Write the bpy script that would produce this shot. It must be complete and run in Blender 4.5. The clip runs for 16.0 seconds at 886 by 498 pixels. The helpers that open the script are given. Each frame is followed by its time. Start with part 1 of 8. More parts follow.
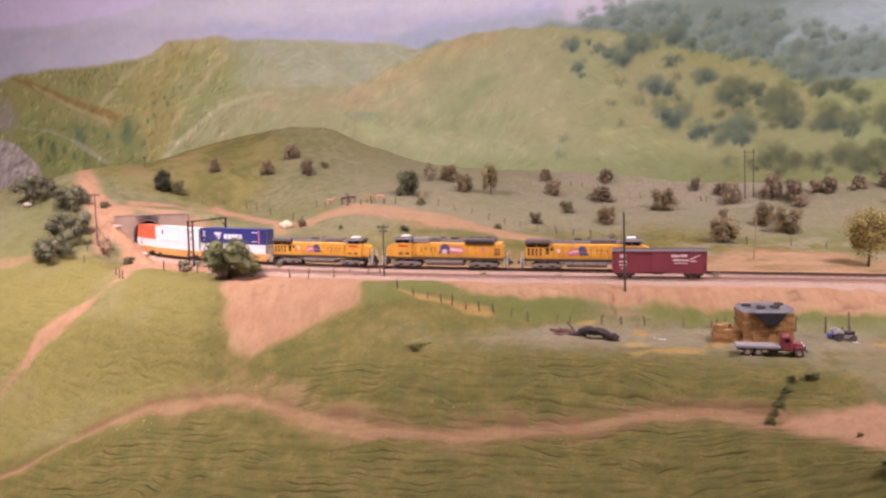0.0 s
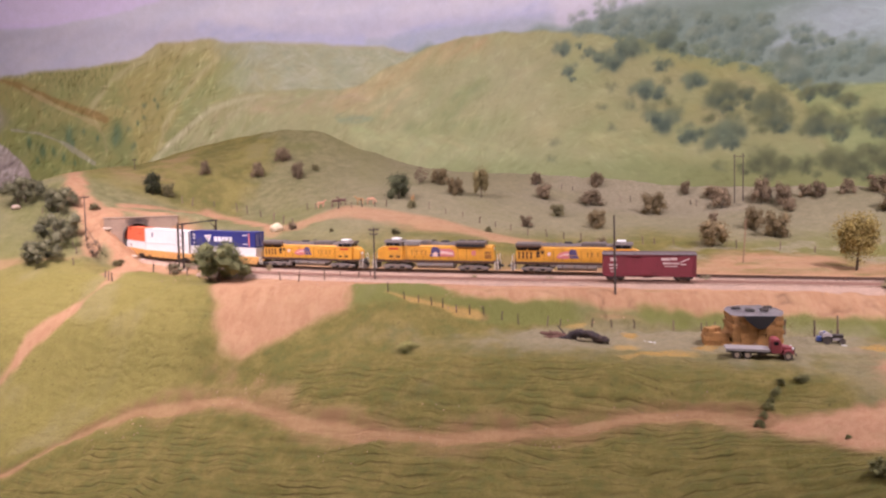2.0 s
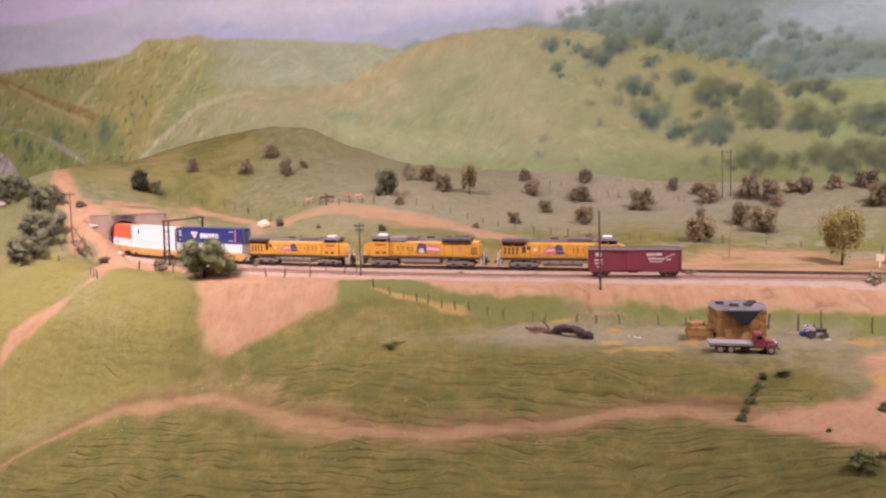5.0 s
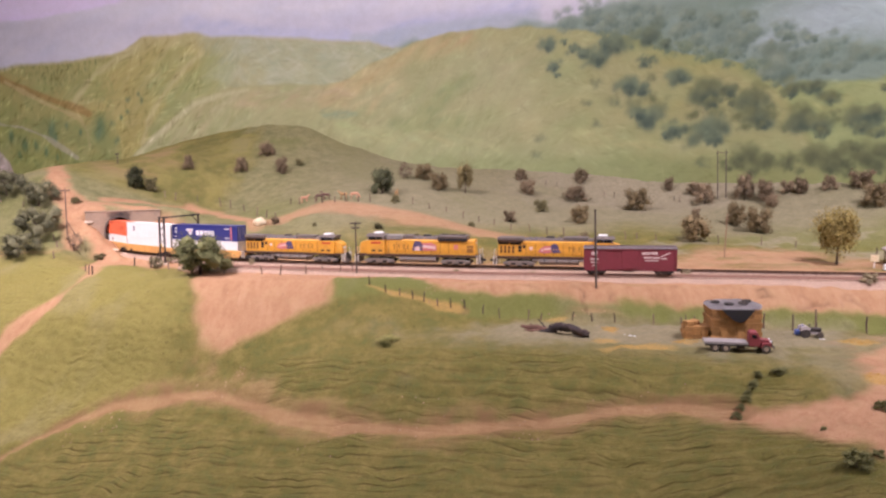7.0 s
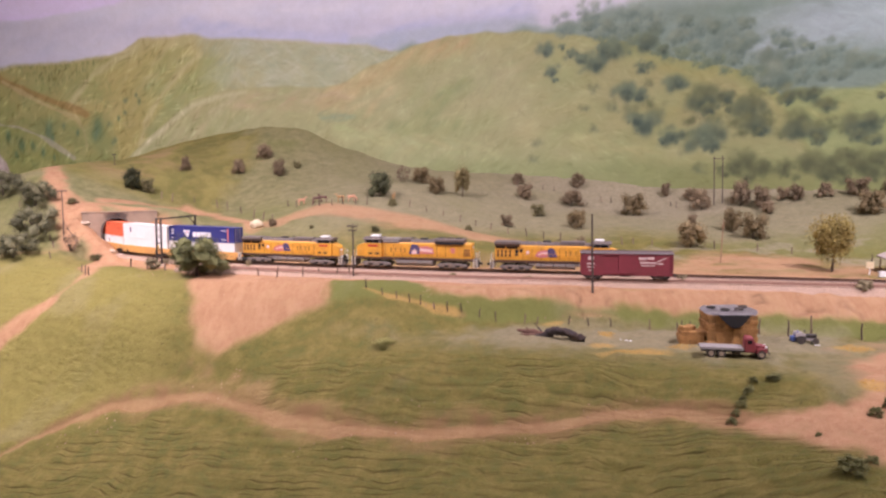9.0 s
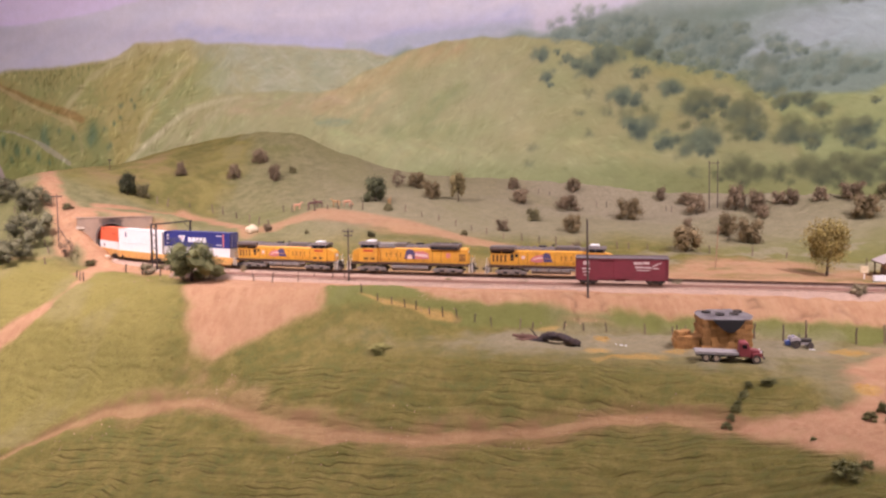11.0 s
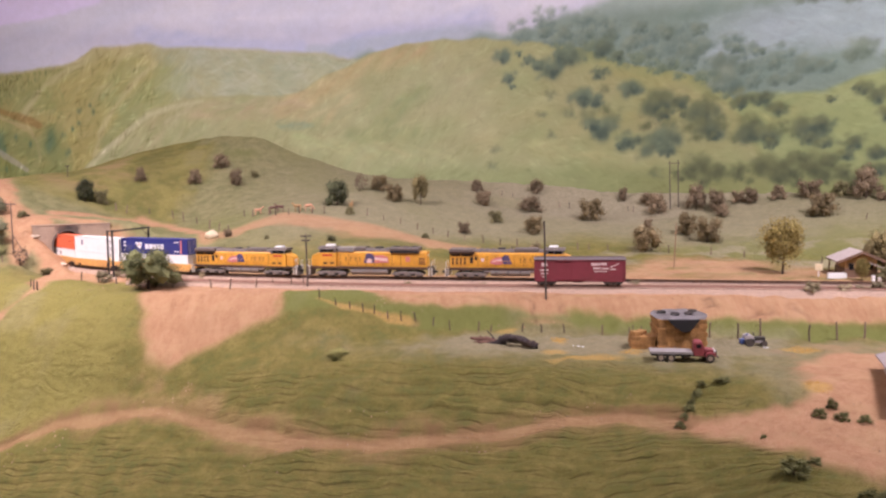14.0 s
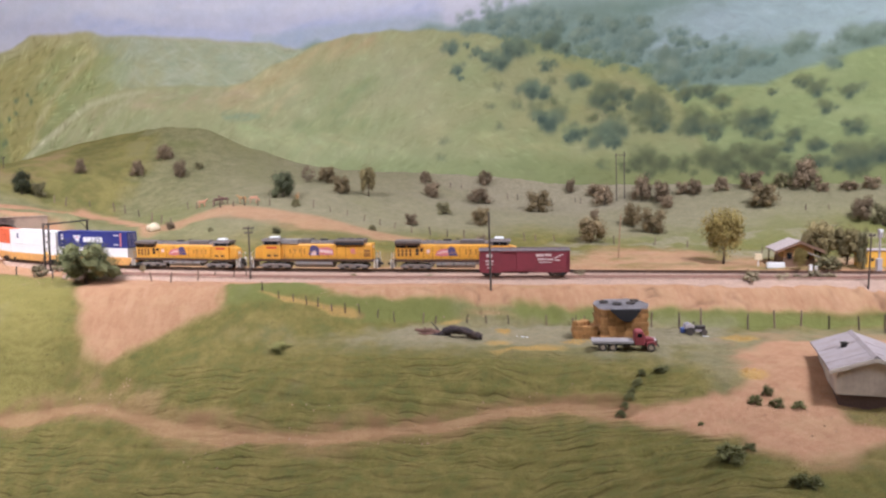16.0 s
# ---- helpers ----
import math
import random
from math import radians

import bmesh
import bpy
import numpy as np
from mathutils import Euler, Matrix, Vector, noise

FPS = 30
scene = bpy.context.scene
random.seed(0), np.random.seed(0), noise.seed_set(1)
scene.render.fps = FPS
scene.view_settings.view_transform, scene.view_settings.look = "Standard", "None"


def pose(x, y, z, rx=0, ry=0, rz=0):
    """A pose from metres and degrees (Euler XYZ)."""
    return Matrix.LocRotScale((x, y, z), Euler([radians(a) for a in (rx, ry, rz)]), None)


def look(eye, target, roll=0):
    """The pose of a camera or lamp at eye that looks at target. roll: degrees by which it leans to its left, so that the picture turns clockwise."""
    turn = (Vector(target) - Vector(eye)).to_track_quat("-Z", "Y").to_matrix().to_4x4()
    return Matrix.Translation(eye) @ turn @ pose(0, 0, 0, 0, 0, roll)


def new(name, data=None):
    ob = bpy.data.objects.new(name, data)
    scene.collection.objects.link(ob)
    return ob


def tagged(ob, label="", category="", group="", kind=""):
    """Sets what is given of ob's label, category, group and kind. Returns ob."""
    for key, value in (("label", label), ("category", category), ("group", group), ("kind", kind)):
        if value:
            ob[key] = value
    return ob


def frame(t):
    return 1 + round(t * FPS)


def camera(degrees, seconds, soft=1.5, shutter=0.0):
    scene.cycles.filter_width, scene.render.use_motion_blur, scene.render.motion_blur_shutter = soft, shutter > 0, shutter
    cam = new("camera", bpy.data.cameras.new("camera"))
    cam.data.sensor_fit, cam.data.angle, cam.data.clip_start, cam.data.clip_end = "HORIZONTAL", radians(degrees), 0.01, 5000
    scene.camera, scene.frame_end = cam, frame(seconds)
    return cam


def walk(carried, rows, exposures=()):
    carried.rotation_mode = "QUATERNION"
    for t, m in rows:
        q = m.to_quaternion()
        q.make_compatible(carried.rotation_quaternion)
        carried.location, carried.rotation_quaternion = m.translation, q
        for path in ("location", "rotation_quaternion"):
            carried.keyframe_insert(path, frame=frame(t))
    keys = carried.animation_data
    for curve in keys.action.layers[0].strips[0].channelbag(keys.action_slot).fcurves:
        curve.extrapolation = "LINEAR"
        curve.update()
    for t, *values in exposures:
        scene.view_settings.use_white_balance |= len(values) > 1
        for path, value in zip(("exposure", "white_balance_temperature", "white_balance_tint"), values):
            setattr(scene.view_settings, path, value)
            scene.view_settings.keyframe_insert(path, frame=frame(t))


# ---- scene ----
# ---------------------------------------------------------------- camera
cam = camera(55.4, 16.0, soft=2.35)
PATH = [
    (0.0, 0.0000, 0.0000, 0.1787, 84.00, 0.80, -0.08),
    (0.5, 0.0023, 0.0005, 0.1784, 84.06, 0.77, -0.24),
    (1.0, 0.0040, 0.0006, 0.1786, 84.02, 0.90, -0.36),
    (1.5, 0.0021, 0.0003, 0.1788, 84.11, 0.78, -0.51),
    (2.0, 0.0002, -0.0003, 0.1776, 84.24, 0.63, -0.69),
    (2.5, 0.0070, 0.0010, 0.1774, 84.17, 0.67, -0.88),
    (3.0, 0.0076, 0.0004, 0.1761, 84.12, 0.76, -0.92),
    (3.5, 0.0075, 0.0010, 0.1753, 84.08, 0.76, -1.03),
    (4.0, 0.0098, 0.0006, 0.1752, 84.08, 0.78, -1.04),
    (6.5, 0.0136, 0.0004, 0.1720, 84.09, 0.55, -1.39),
    (7.0, 0.0108, -0.0005, 0.1710, 84.10, 0.40, -1.44),
    (7.5, 0.0117, -0.0006, 0.1701, 84.09, 0.24, -1.52),
    (8.0, 0.0097, -0.0009, 0.1719, 84.12, 0.15, -1.64),
    (8.5, 0.0079, -0.0019, 0.1724, 84.26, 0.04, -1.66),
    (9.0, 0.0094, -0.0019, 0.1708, 84.35, -0.09, -1.66),
    (11.5, 0.0110, -0.0023, 0.1729, 84.71, -0.06, -1.99),
    (12.0, 0.0116, -0.0028, 0.1735, 84.78, -0.20, -2.09),
    (12.5, 0.0182, -0.0016, 0.1732, 84.81, -0.16, -2.35),
    (13.0, 0.0256, -0.0009, 0.1747, 84.74, 0.11, -2.78),
    (13.5, 0.0300, -0.0014, 0.1739, 84.79, 0.38, -3.22),
    (14.0, 0.0336, -0.0002, 0.1743, 84.74, 0.59, -3.80),
    (14.5, 0.0373, 0.0016, 0.1732, 84.68, 0.69, -4.50),
    (15.0, 0.0360, 0.0010, 0.1747, 84.50, 0.57, -5.42),
    (15.5, 0.0421, 0.0024, 0.1738, 84.37, 0.57, -6.28),
    (16.0, 0.0488, 0.0043, 0.1719, 84.21, 0.58, -6.89),
]
walk(cam, [(t, pose(x, y, z, rx, ry, rz)) for t, x, y, z, rx, ry, rz in PATH],
     exposures=[(0.0, -0.10, 6050, 34.5), (3.5, -0.10, 6050, 33.5), (7.0, -0.10, 5950, 29.5), (8.0, -0.10, 5800, 28.5), (9.0, -0.10, 6000, 32), (11.5, -0.10, 6250, 34), (12.5, -0.10, 6400, 32.5),
                (14.5, -0.10, 5750, 26), (16.0, -0.10, 5400, 16)])

# ---------------------------------------------------------------- light: a windowless room; unseen lamps over layout and aisle, kinds assumed
world = bpy.data.worlds.new("room_dark")
world.use_nodes = True
world.node_tree.nodes["Background"].inputs[0].default_value = (1.0, 0.95, 0.9, 1)
world.node_tree.nodes["Background"].inputs[1].default_value = 0.05
scene.world = world


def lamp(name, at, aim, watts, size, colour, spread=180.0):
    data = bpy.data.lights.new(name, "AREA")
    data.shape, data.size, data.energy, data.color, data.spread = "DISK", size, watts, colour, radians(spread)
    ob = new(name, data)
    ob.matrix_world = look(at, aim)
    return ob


WARM = (1.0, 0.93, 0.88)
lamp("track_lamp_left", (-0.95, 0.75, 1.35), (-0.60, 1.50, 0.0), 11.4, 0.30, (1.0, 0.90, 0.82), 85)
lamp("track_lamp_middle", (0.20, 1.25, 1.35), (0.25, 1.9, 0.0), 3.3, 0.30, WARM)
lamp("track_lamp_right", (1.08, 0.50, 1.38), (0.95, 1.50, 0.0), 19.2, 0.34, WARM, 110)
lamp("cove_lamp", (-0.75, 1.25, 1.40), (-0.80, 2.3, 0.46), 13.6, 1.2, (1.0, 0.95, 0.92))
# Unseen fill lamp, added to brighten the faces turned towards the aisle.
lamp("aisle_fill", (0.7, -0.30, 1.42), (0.5, 1.1, -0.1), 15.8, 1.2, WARM)
# ---------------------------------------------------------------- materials
def node_tools(m):
    m.use_nodes = True
    nt = m.node_tree
    bsdf = nt.nodes["Principled BSDF"]

    def add(kind, **kw):
        n = nt.nodes.new(kind)
        for k, v in kw.items():
            if k in n.inputs:
                n.inputs[k].default_value = v
        return n

    return nt, bsdf, add


def noise_node(nt, add, coord, scale, detail=3.0, rough=0.6):
    n = add("ShaderNodeTexNoise", Scale=scale, Detail=detail, Roughness=rough)
    nt.links.new(coord, n.inputs["Vector"])
    return n.outputs["Fac"]


def ramp(nt, fac, stops):
    r = nt.nodes.new("ShaderNodeValToRGB")
    el = r.color_ramp.elements
    while len(el) < len(stops):
        el.new(0.5)
    for e, (p, c) in zip(el, stops):
        e.position, e.color = p, (*c, 1) if len(c) == 3 else c
    nt.links.new(fac, r.inputs[0])
    return r.outputs[0]


def blend(nt, fac, a, b, mode="MIX"):
    n = nt.nodes.new("ShaderNodeMix")
    n.data_type, n.blend_type = "RGBA", mode
    for sock, v in ((n.inputs[0], fac), (n.inputs[6], a), (n.inputs[7], b)):
        if isinstance(v, (int, float)):
            sock.default_value = v
        elif isinstance(v, tuple):
            sock.default_value = (*v, 1)
        else:
            nt.links.new(v, sock)
    return n.outputs[2]


def shade(c, k):
    return tuple(min(1.0, v * k) for v in c)


def mat(name, colour, rough=0.6, metal=0.0, grain=0.18, fine=900.0, coarse=60.0, bump=0.15, dirt=None, dirt_amount=0.3, vary=0.0, island=0.0):
    """A plain surface with fine grain, broad stains and a little relief. vary: change from object to object."""
    m = bpy.data.materials.new(name)
    nt, bsdf, add = node_tools(m)
    co = add("ShaderNodeTexCoord").outputs["Object"]
    f1, f2 = noise_node(nt, add, co, fine), noise_node(nt, add, co, coarse, 4.0)
    col = ramp(nt, f1, [(0.3, shade(colour, 1 - grain)), (0.7, shade(colour, 1 + grain))])
    stain = ramp(nt, f2, [(0.45, (0, 0, 0)), (0.68, (1, 1, 1))])
    k = nt.nodes.new("ShaderNodeMath")
    k.operation = "MULTIPLY"
    k.inputs[1].default_value = dirt_amount
    nt.links.new(stain, k.inputs[0])
    col = blend(nt, k.outputs[0], col, dirt or shade(colour, 0.6))
    for amount, kind, out in ((vary, "ShaderNodeObjectInfo", "Random"), (island, "ShaderNodeNewGeometry", "Random Per Island")):
        if amount:
            hsv = add("ShaderNodeHueSaturation")
            mr = add("ShaderNodeMapRange")
            mr.inputs[3].default_value, mr.inputs[4].default_value = 1 - amount, 1 + amount
            nt.links.new(add(kind).outputs[out], mr.inputs[0])
            nt.links.new(mr.outputs[0], hsv.inputs["Value"])
            nt.links.new(col, hsv.inputs["Color"])
            col = hsv.outputs[0]
    nt.links.new(col, bsdf.inputs["Base Color"])
    bsdf.inputs["Roughness"].default_value, bsdf.inputs["Metallic"].default_value = rough, metal
    if bump:
        b = add("ShaderNodeBump", Strength=bump, Distance=0.001)
        nt.links.new(f1, b.inputs["Height"])
        nt.links.new(b.outputs[0], bsdf.inputs["Normal"])
    return m


def ground_material():
    """Sifted earth and ground foam: the vertex weights say how much bare earth, lush grass and dust lie where."""
    m = bpy.data.materials.new("scenic_ground")
    nt, bsdf, add = node_tools(m)
    co = add("ShaderNodeTexCoord").outputs["Object"]
    at = add("ShaderNodeAttribute")
    at.attribute_name = "cover"
    sep = add("ShaderNodeSeparateColor")
    nt.links.new(at.outputs["Color"], sep.inputs[0])
    tone = add("ShaderNodeAttribute")
    tone.attribute_name = "tone"
    tsep = add("ShaderNodeSeparateColor")
    nt.links.new(tone.outputs["Color"], tsep.inputs[0])
    # long creases in the turf, lying across the slope
    warp = add("ShaderNodeTexNoise", Scale=9.0, Detail=2.0)
    nt.links.new(co, warp.inputs["Vector"])
    moved = add("ShaderNodeVectorMath")
    moved.operation = "MULTIPLY_ADD"
    moved.inputs[1].default_value = (0.05, 0.034, 0.0)
    nt.links.new(warp.outputs["Color"], moved.inputs[0])
    nt.links.new(co, moved.inputs[2])
    stretch = add("ShaderNodeMapping")
    stretch.inputs["Scale"].default_value = (0.11, 1.0, 0.0)
    turned = add("ShaderNodeMapping")
    turned.inputs["Rotation"].default_value = (0, 0, radians(22))
    nt.links.new(moved.outputs[0], turned.inputs[0])
    nt.links.new(turned.outputs[0], stretch.inputs[0])
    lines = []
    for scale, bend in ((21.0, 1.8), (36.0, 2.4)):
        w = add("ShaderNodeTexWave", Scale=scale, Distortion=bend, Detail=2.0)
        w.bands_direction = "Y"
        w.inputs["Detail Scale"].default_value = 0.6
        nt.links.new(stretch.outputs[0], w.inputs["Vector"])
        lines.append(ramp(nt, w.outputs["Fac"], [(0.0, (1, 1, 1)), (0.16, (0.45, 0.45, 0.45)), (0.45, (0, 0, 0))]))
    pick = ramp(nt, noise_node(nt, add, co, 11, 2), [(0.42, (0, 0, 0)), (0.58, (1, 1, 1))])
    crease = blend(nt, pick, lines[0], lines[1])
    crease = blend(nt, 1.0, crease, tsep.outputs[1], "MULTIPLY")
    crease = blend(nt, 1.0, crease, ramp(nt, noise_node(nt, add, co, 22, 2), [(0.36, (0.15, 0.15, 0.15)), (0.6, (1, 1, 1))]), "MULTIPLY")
    fine, mid, broad = noise_node(nt, add, co, 900, 4), noise_node(nt, add, co, 120, 5), noise_node(nt, add, co, 14, 4)
    grass = ramp(nt, fine, [(0.25, (0.118, 0.101, 0.027)), (0.55, (0.202, 0.176, 0.047)), (0.8, (0.288, 0.252, 0.078))])
    grass = blend(nt, ramp(nt, mid, [(0.40, (0, 0, 0)), (0.62, (0.55, 0.55, 0.55))]), grass, (0.192, 0.184, 0.048))
    grass = blend(nt, ramp(nt, broad, [(0.42, (0, 0, 0)), (0.66, (0.6, 0.6, 0.6))]), grass, (0.270, 0.218, 0.068))
    patchy = noise_node(nt, add, co, 38, 6, 0.72)
    grass = blend(nt, ramp(nt, patchy, [(0.50, (0, 0, 0)), (0.66, (0.5, 0.5, 0.5))]), grass, (0.330, 0.270, 0.088))
    grass = blend(nt, ramp(nt, patchy, [(0.36, (0.75, 0.75, 0.75)), (0.50, (0, 0, 0))]), grass, (0.150, 0.158, 0.046))
    lush = ramp(nt, fine, [(0.3, (0.150, 0.164, 0.042)), (0.7, (0.240, 0.245, 0.074))])
    dust = ramp(nt, mid, [(0.3, (0.285, 0.252, 0.160)), (0.7, (0.425, 0.360, 0.250))])
    earth = ramp(nt, fine, [(0.25, (0.365, 0.195, 0.100)), (0.5, (0.468, 0.270, 0.150)), (0.8, (0.555, 0.346, 0.214))])
    earth = blend(nt, ramp(nt, noise_node(nt, add, co, 55, 6, 0.7), [(0.44, (0, 0, 0)), (0.66, (0.42, 0.42, 0.42))]), earth, (0.27, 0.13, 0.065))
    earth = blend(nt, ramp(nt, noise_node(nt, add, co, 260, 5, 0.7), [(0.30, (0.7, 0.7, 0.7)), (0.42, (0, 0, 0))]), earth, (0.235, 0.120, 0.062))
    earth = blend(nt, ramp(nt, mid, [(0.42, (0, 0, 0)), (0.7, (0.55, 0.55, 0.55))]), earth, (0.375, 0.189, 0.099))
    streak = add("ShaderNodeMapping")
    streak.inputs["Scale"].default_value = (1.0, 0.30, 0.22)
    nt.links.new(co, streak.inputs[0])
    rills = ramp(nt, noise_node(nt, add, streak.outputs[0], 75, 6, 0.75), [(0.28, (0.255, 0.132, 0.066)), (0.42, (0.370, 0.205, 0.107)), (0.56, (0.425, 0.254, 0.136)), (0.72, (0.465, 0.288, 0.184))])
    earth = blend(nt, blend(nt, 1.0, tsep.outputs[0], (0.7, 0.7, 0.7), "MULTIPLY"), earth, rills)
    earth = blend(nt, ramp(nt, noise_node(nt, add, co, 24, 5, 0.65), [(0.48, (0, 0, 0)), (0.66, (0.5, 0.5, 0.5))]), earth, (0.475, 0.310, 0.165))
    part_dry = blend(nt, tsep.outputs[0], (0, 0, 0), (0.75, 0.75, 0.75))
    grass = blend(nt, part_dry, grass, ramp(nt, fine, [(0.25, (0.190, 0.165, 0.046)), (0.55, (0.320, 0.278, 0.080)), (0.8, (0.440, 0.385, 0.125))]))
    grass = blend(nt, blend(nt, tsep.outputs[2], (0, 0, 0), (0.7, 0.7, 0.7)), grass, ramp(nt, patchy, [(0.36, (0.208, 0.205, 0.097)), (0.64, (0.328, 0.304, 0.170))]))
    flecks = ramp(nt, noise_node(nt, add, co, 210, 4, 0.6), [(0.30, (0.65, 0.65, 0.65)), (0.40, (0, 0, 0))])
    grass = blend(nt, flecks, grass, (0.105, 0.085, 0.032))
    # Creases darkened towards earth brown in the colour, besides their bump.
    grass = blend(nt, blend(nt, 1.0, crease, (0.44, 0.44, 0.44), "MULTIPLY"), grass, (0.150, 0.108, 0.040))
    col = blend(nt, sep.outputs[1], grass, lush)
    col = blend(nt, sep.outputs[2], col, dust)
    col = blend(nt, sep.outputs[0], col, earth)
    strewn = add("ShaderNodeAttribute")
    strewn.attribute_name = "litter"
    ssep = add("ShaderNodeSeparateColor")
    nt.links.new(strewn.outputs["Color"], ssep.inputs[0])
    col = blend(nt, blend(nt, 1.0, ssep.outputs[0], ramp(nt, noise_node(nt, add, co, 420, 4, 0.7), [(0.36, (0.25, 0.25, 0.25)), (0.58, (0.9, 0.9, 0.9))]), "MULTIPLY"), col, (0.56, 0.36, 0.11))
    col = blend(nt, blend(nt, 1.0, ssep.outputs[1], (0.75, 0.75, 0.75), "MULTIPLY"), col, (0.30, 0.170, 0.085))
    # Shade of the bank's cracks, put into the colour as dark brown.
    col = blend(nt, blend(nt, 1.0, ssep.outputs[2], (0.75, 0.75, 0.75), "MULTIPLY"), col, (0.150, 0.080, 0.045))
    nt.links.new(col, bsdf.inputs["Base Color"])
    bsdf.inputs["Roughness"].default_value = 0.95
    bsdf.inputs["Specular IOR Level"].default_value = 0.15
    both = add("ShaderNodeMath")
    both.operation = "ADD"
    nt.links.new(fine, both.inputs[0])
    nt.links.new(mid, both.inputs[1])
    b = add("ShaderNodeBump", Strength=1.0, Distance=0.0030)
    dent = add("ShaderNodeMath")
    dent.operation = "MULTIPLY_ADD"
    dent.inputs[1].default_value = -1.05
    nt.links.new(crease, dent.inputs[0])
    calm = add("ShaderNodeMath")
    calm.operation = "MULTIPLY"
    nt.links.new(both.outputs[0], calm.inputs[0])
    nt.links.new(ramp(nt, sep.outputs[0], [(0.2, (1, 1, 1)), (0.9, (0.55, 0.55, 0.55))]), calm.inputs[1])
    nt.links.new(calm.outputs[0], dent.inputs[2])
    nt.links.new(dent.outputs[0], b.inputs["Height"])
    nt.links.new(b.outputs[0], bsdf.inputs["Normal"])
    return m


def mural_material():
    """Matt wall paint: the brushed picture is held in the wall's colour layer, over it fine canvas grain."""
    m = bpy.data.materials.new("mural_paint")
    nt, bsdf, add = node_tools(m)
    co = add("ShaderNodeTexCoord").outputs["Object"]
    at = add("ShaderNodeAttribute")
    at.attribute_name = "picture"
    f, g = noise_node(nt, add, co, 260, 4), noise_node(nt, add, co, 45, 4)
    col = blend(nt, 1.0, at.outputs["Color"], ramp(nt, f, [(0.3, (0.93, 0.93, 0.93)), (0.7, (1.0, 1.0, 1.0))]), "MULTIPLY")
    col = blend(nt, 1.0, col, ramp(nt, g, [(0.3, (0.92, 0.92, 0.90)), (0.7, (1.0, 1.0, 1.0))]), "MULTIPLY")
    nt.links.new(col, bsdf.inputs["Base Color"])
    bsdf.inputs["Roughness"].default_value = 0.85
    bsdf.inputs["Specular IOR Level"].default_value = 0.2
    return m
# ---------------------------------------------------------------- shape of the land
def pchip(xk, yk, x):
    """Smooth curve through knots, without overshoot."""
    xk, yk, x = np.asarray(xk, float), np.asarray(yk, float), np.asarray(x, float)
    h = np.diff(xk)
    d = np.diff(yk) / h
    m = np.zeros(len(xk))
    m[0], m[-1] = d[0], d[-1]
    same = d[:-1] * d[1:] > 0
    w1, w2 = 2 * h[1:] + h[:-1], h[1:] + 2 * h[:-1]
    inner = np.zeros(len(xk) - 2)
    inner[same] = (w1 + w2)[same] / (w1[same] / d[:-1][same] + w2[same] / d[1:][same])
    m[1:-1] = inner
    i = np.clip(np.searchsorted(xk, x) - 1, 0, len(h) - 1)
    s = np.clip((x - xk[i]) / h[i], 0, 1)
    return (yk[i] * (1 + 2 * s) * (1 - s) ** 2 + m[i] * h[i] * s * (1 - s) ** 2
            + yk[i + 1] * s * s * (3 - 2 * s) + m[i + 1] * h[i] * s * s * (s - 1))


def mural_y(x):
    """Plan of the curved, painted wall behind the layout."""
    x = np.asarray(x, float)
    return np.where(x > 0, 2.31 - 0.17 * x - 0.25 * x * x, 2.31 - 0.17 * x - 0.05 * x * x)


# main line and siding: plan of the track centres
MAIN = [(-0.90, 2.07), (-0.761, 1.899), (-0.647, 1.770), (-0.535, 1.648), (-0.425, 1.565), (-0.305, 1.508), (-0.199, 1.464), (-0.104, 1.436),
        (0.0, 1.407), (0.122, 1.377), (0.251, 1.347), (0.446, 1.300), (0.653, 1.250), (0.862, 1.201), (1.6, 1.03)]
SIDING = [(-0.48, 1.487), (-0.209, 1.388), (0.0, 1.320), (0.25, 1.266), (0.446, 1.234), (0.772, 1.162), (1.6, 0.985)]


def main_y(x):
    return pchip(*zip(*MAIN), x)


def siding_y(x):
    return pchip(*zip(*SIDING), x)


# long lines of the land, front to back: (x, y, z)
SHELF = [(-1.5, 1.05, -0.414), (-1.0, 1.02, -0.381), (-0.586, 0.98, -0.347), (-0.275, 0.94, -0.254), (0.0, 0.82, -0.221), (0.23, 0.77, -0.195),
         (0.417, 0.68, -0.123), (0.8, 0.62, -0.106), (1.6, 0.6, -0.11)]
ROAD = [(-1.5, 1.25, -0.334), (-1.0, 1.22, -0.311), (-0.588, 1.167, -0.242), (-0.403, 1.166, -0.185), (-0.273, 1.146, -0.150), (-0.12, 1.019, -0.164),
        (0.043, 0.972, -0.143), (0.301, 0.91, -0.108), (0.5, 0.834, -0.083), (0.8, 0.8, -0.086), (1.6, 0.78, -0.09)]
BROW = [(-1.5, 1.36, -0.214), (-1.0, 1.34, -0.2), (-0.573, 1.263, -0.172), (-0.403, 1.216, -0.145), (-0.273, 1.185, -0.125), (-0.119, 1.10, -0.112),
        (0.048, 1.06, -0.081), (0.298, 1.0, -0.066), (0.5, 0.9, -0.065), (0.8, 0.9, -0.068), (1.6, 0.88, -0.075)]
FOOT = [(-1.5, 1.50, -0.074), (-1.0, 1.47, -0.081), (-0.70, 1.40, -0.071), (-0.5, 1.316, -0.063), (-0.362, 1.256, -0.065), (-0.292, 1.235, -0.079),
        (-0.152, 1.205, -0.071), (-0.038, 1.175, -0.059), (0.10, 1.185, -0.049), (0.30, 1.150, -0.057), (0.5, 1.109, -0.058), (0.8, 1.069, -0.059),
        (1.6, 0.93, -0.06)]
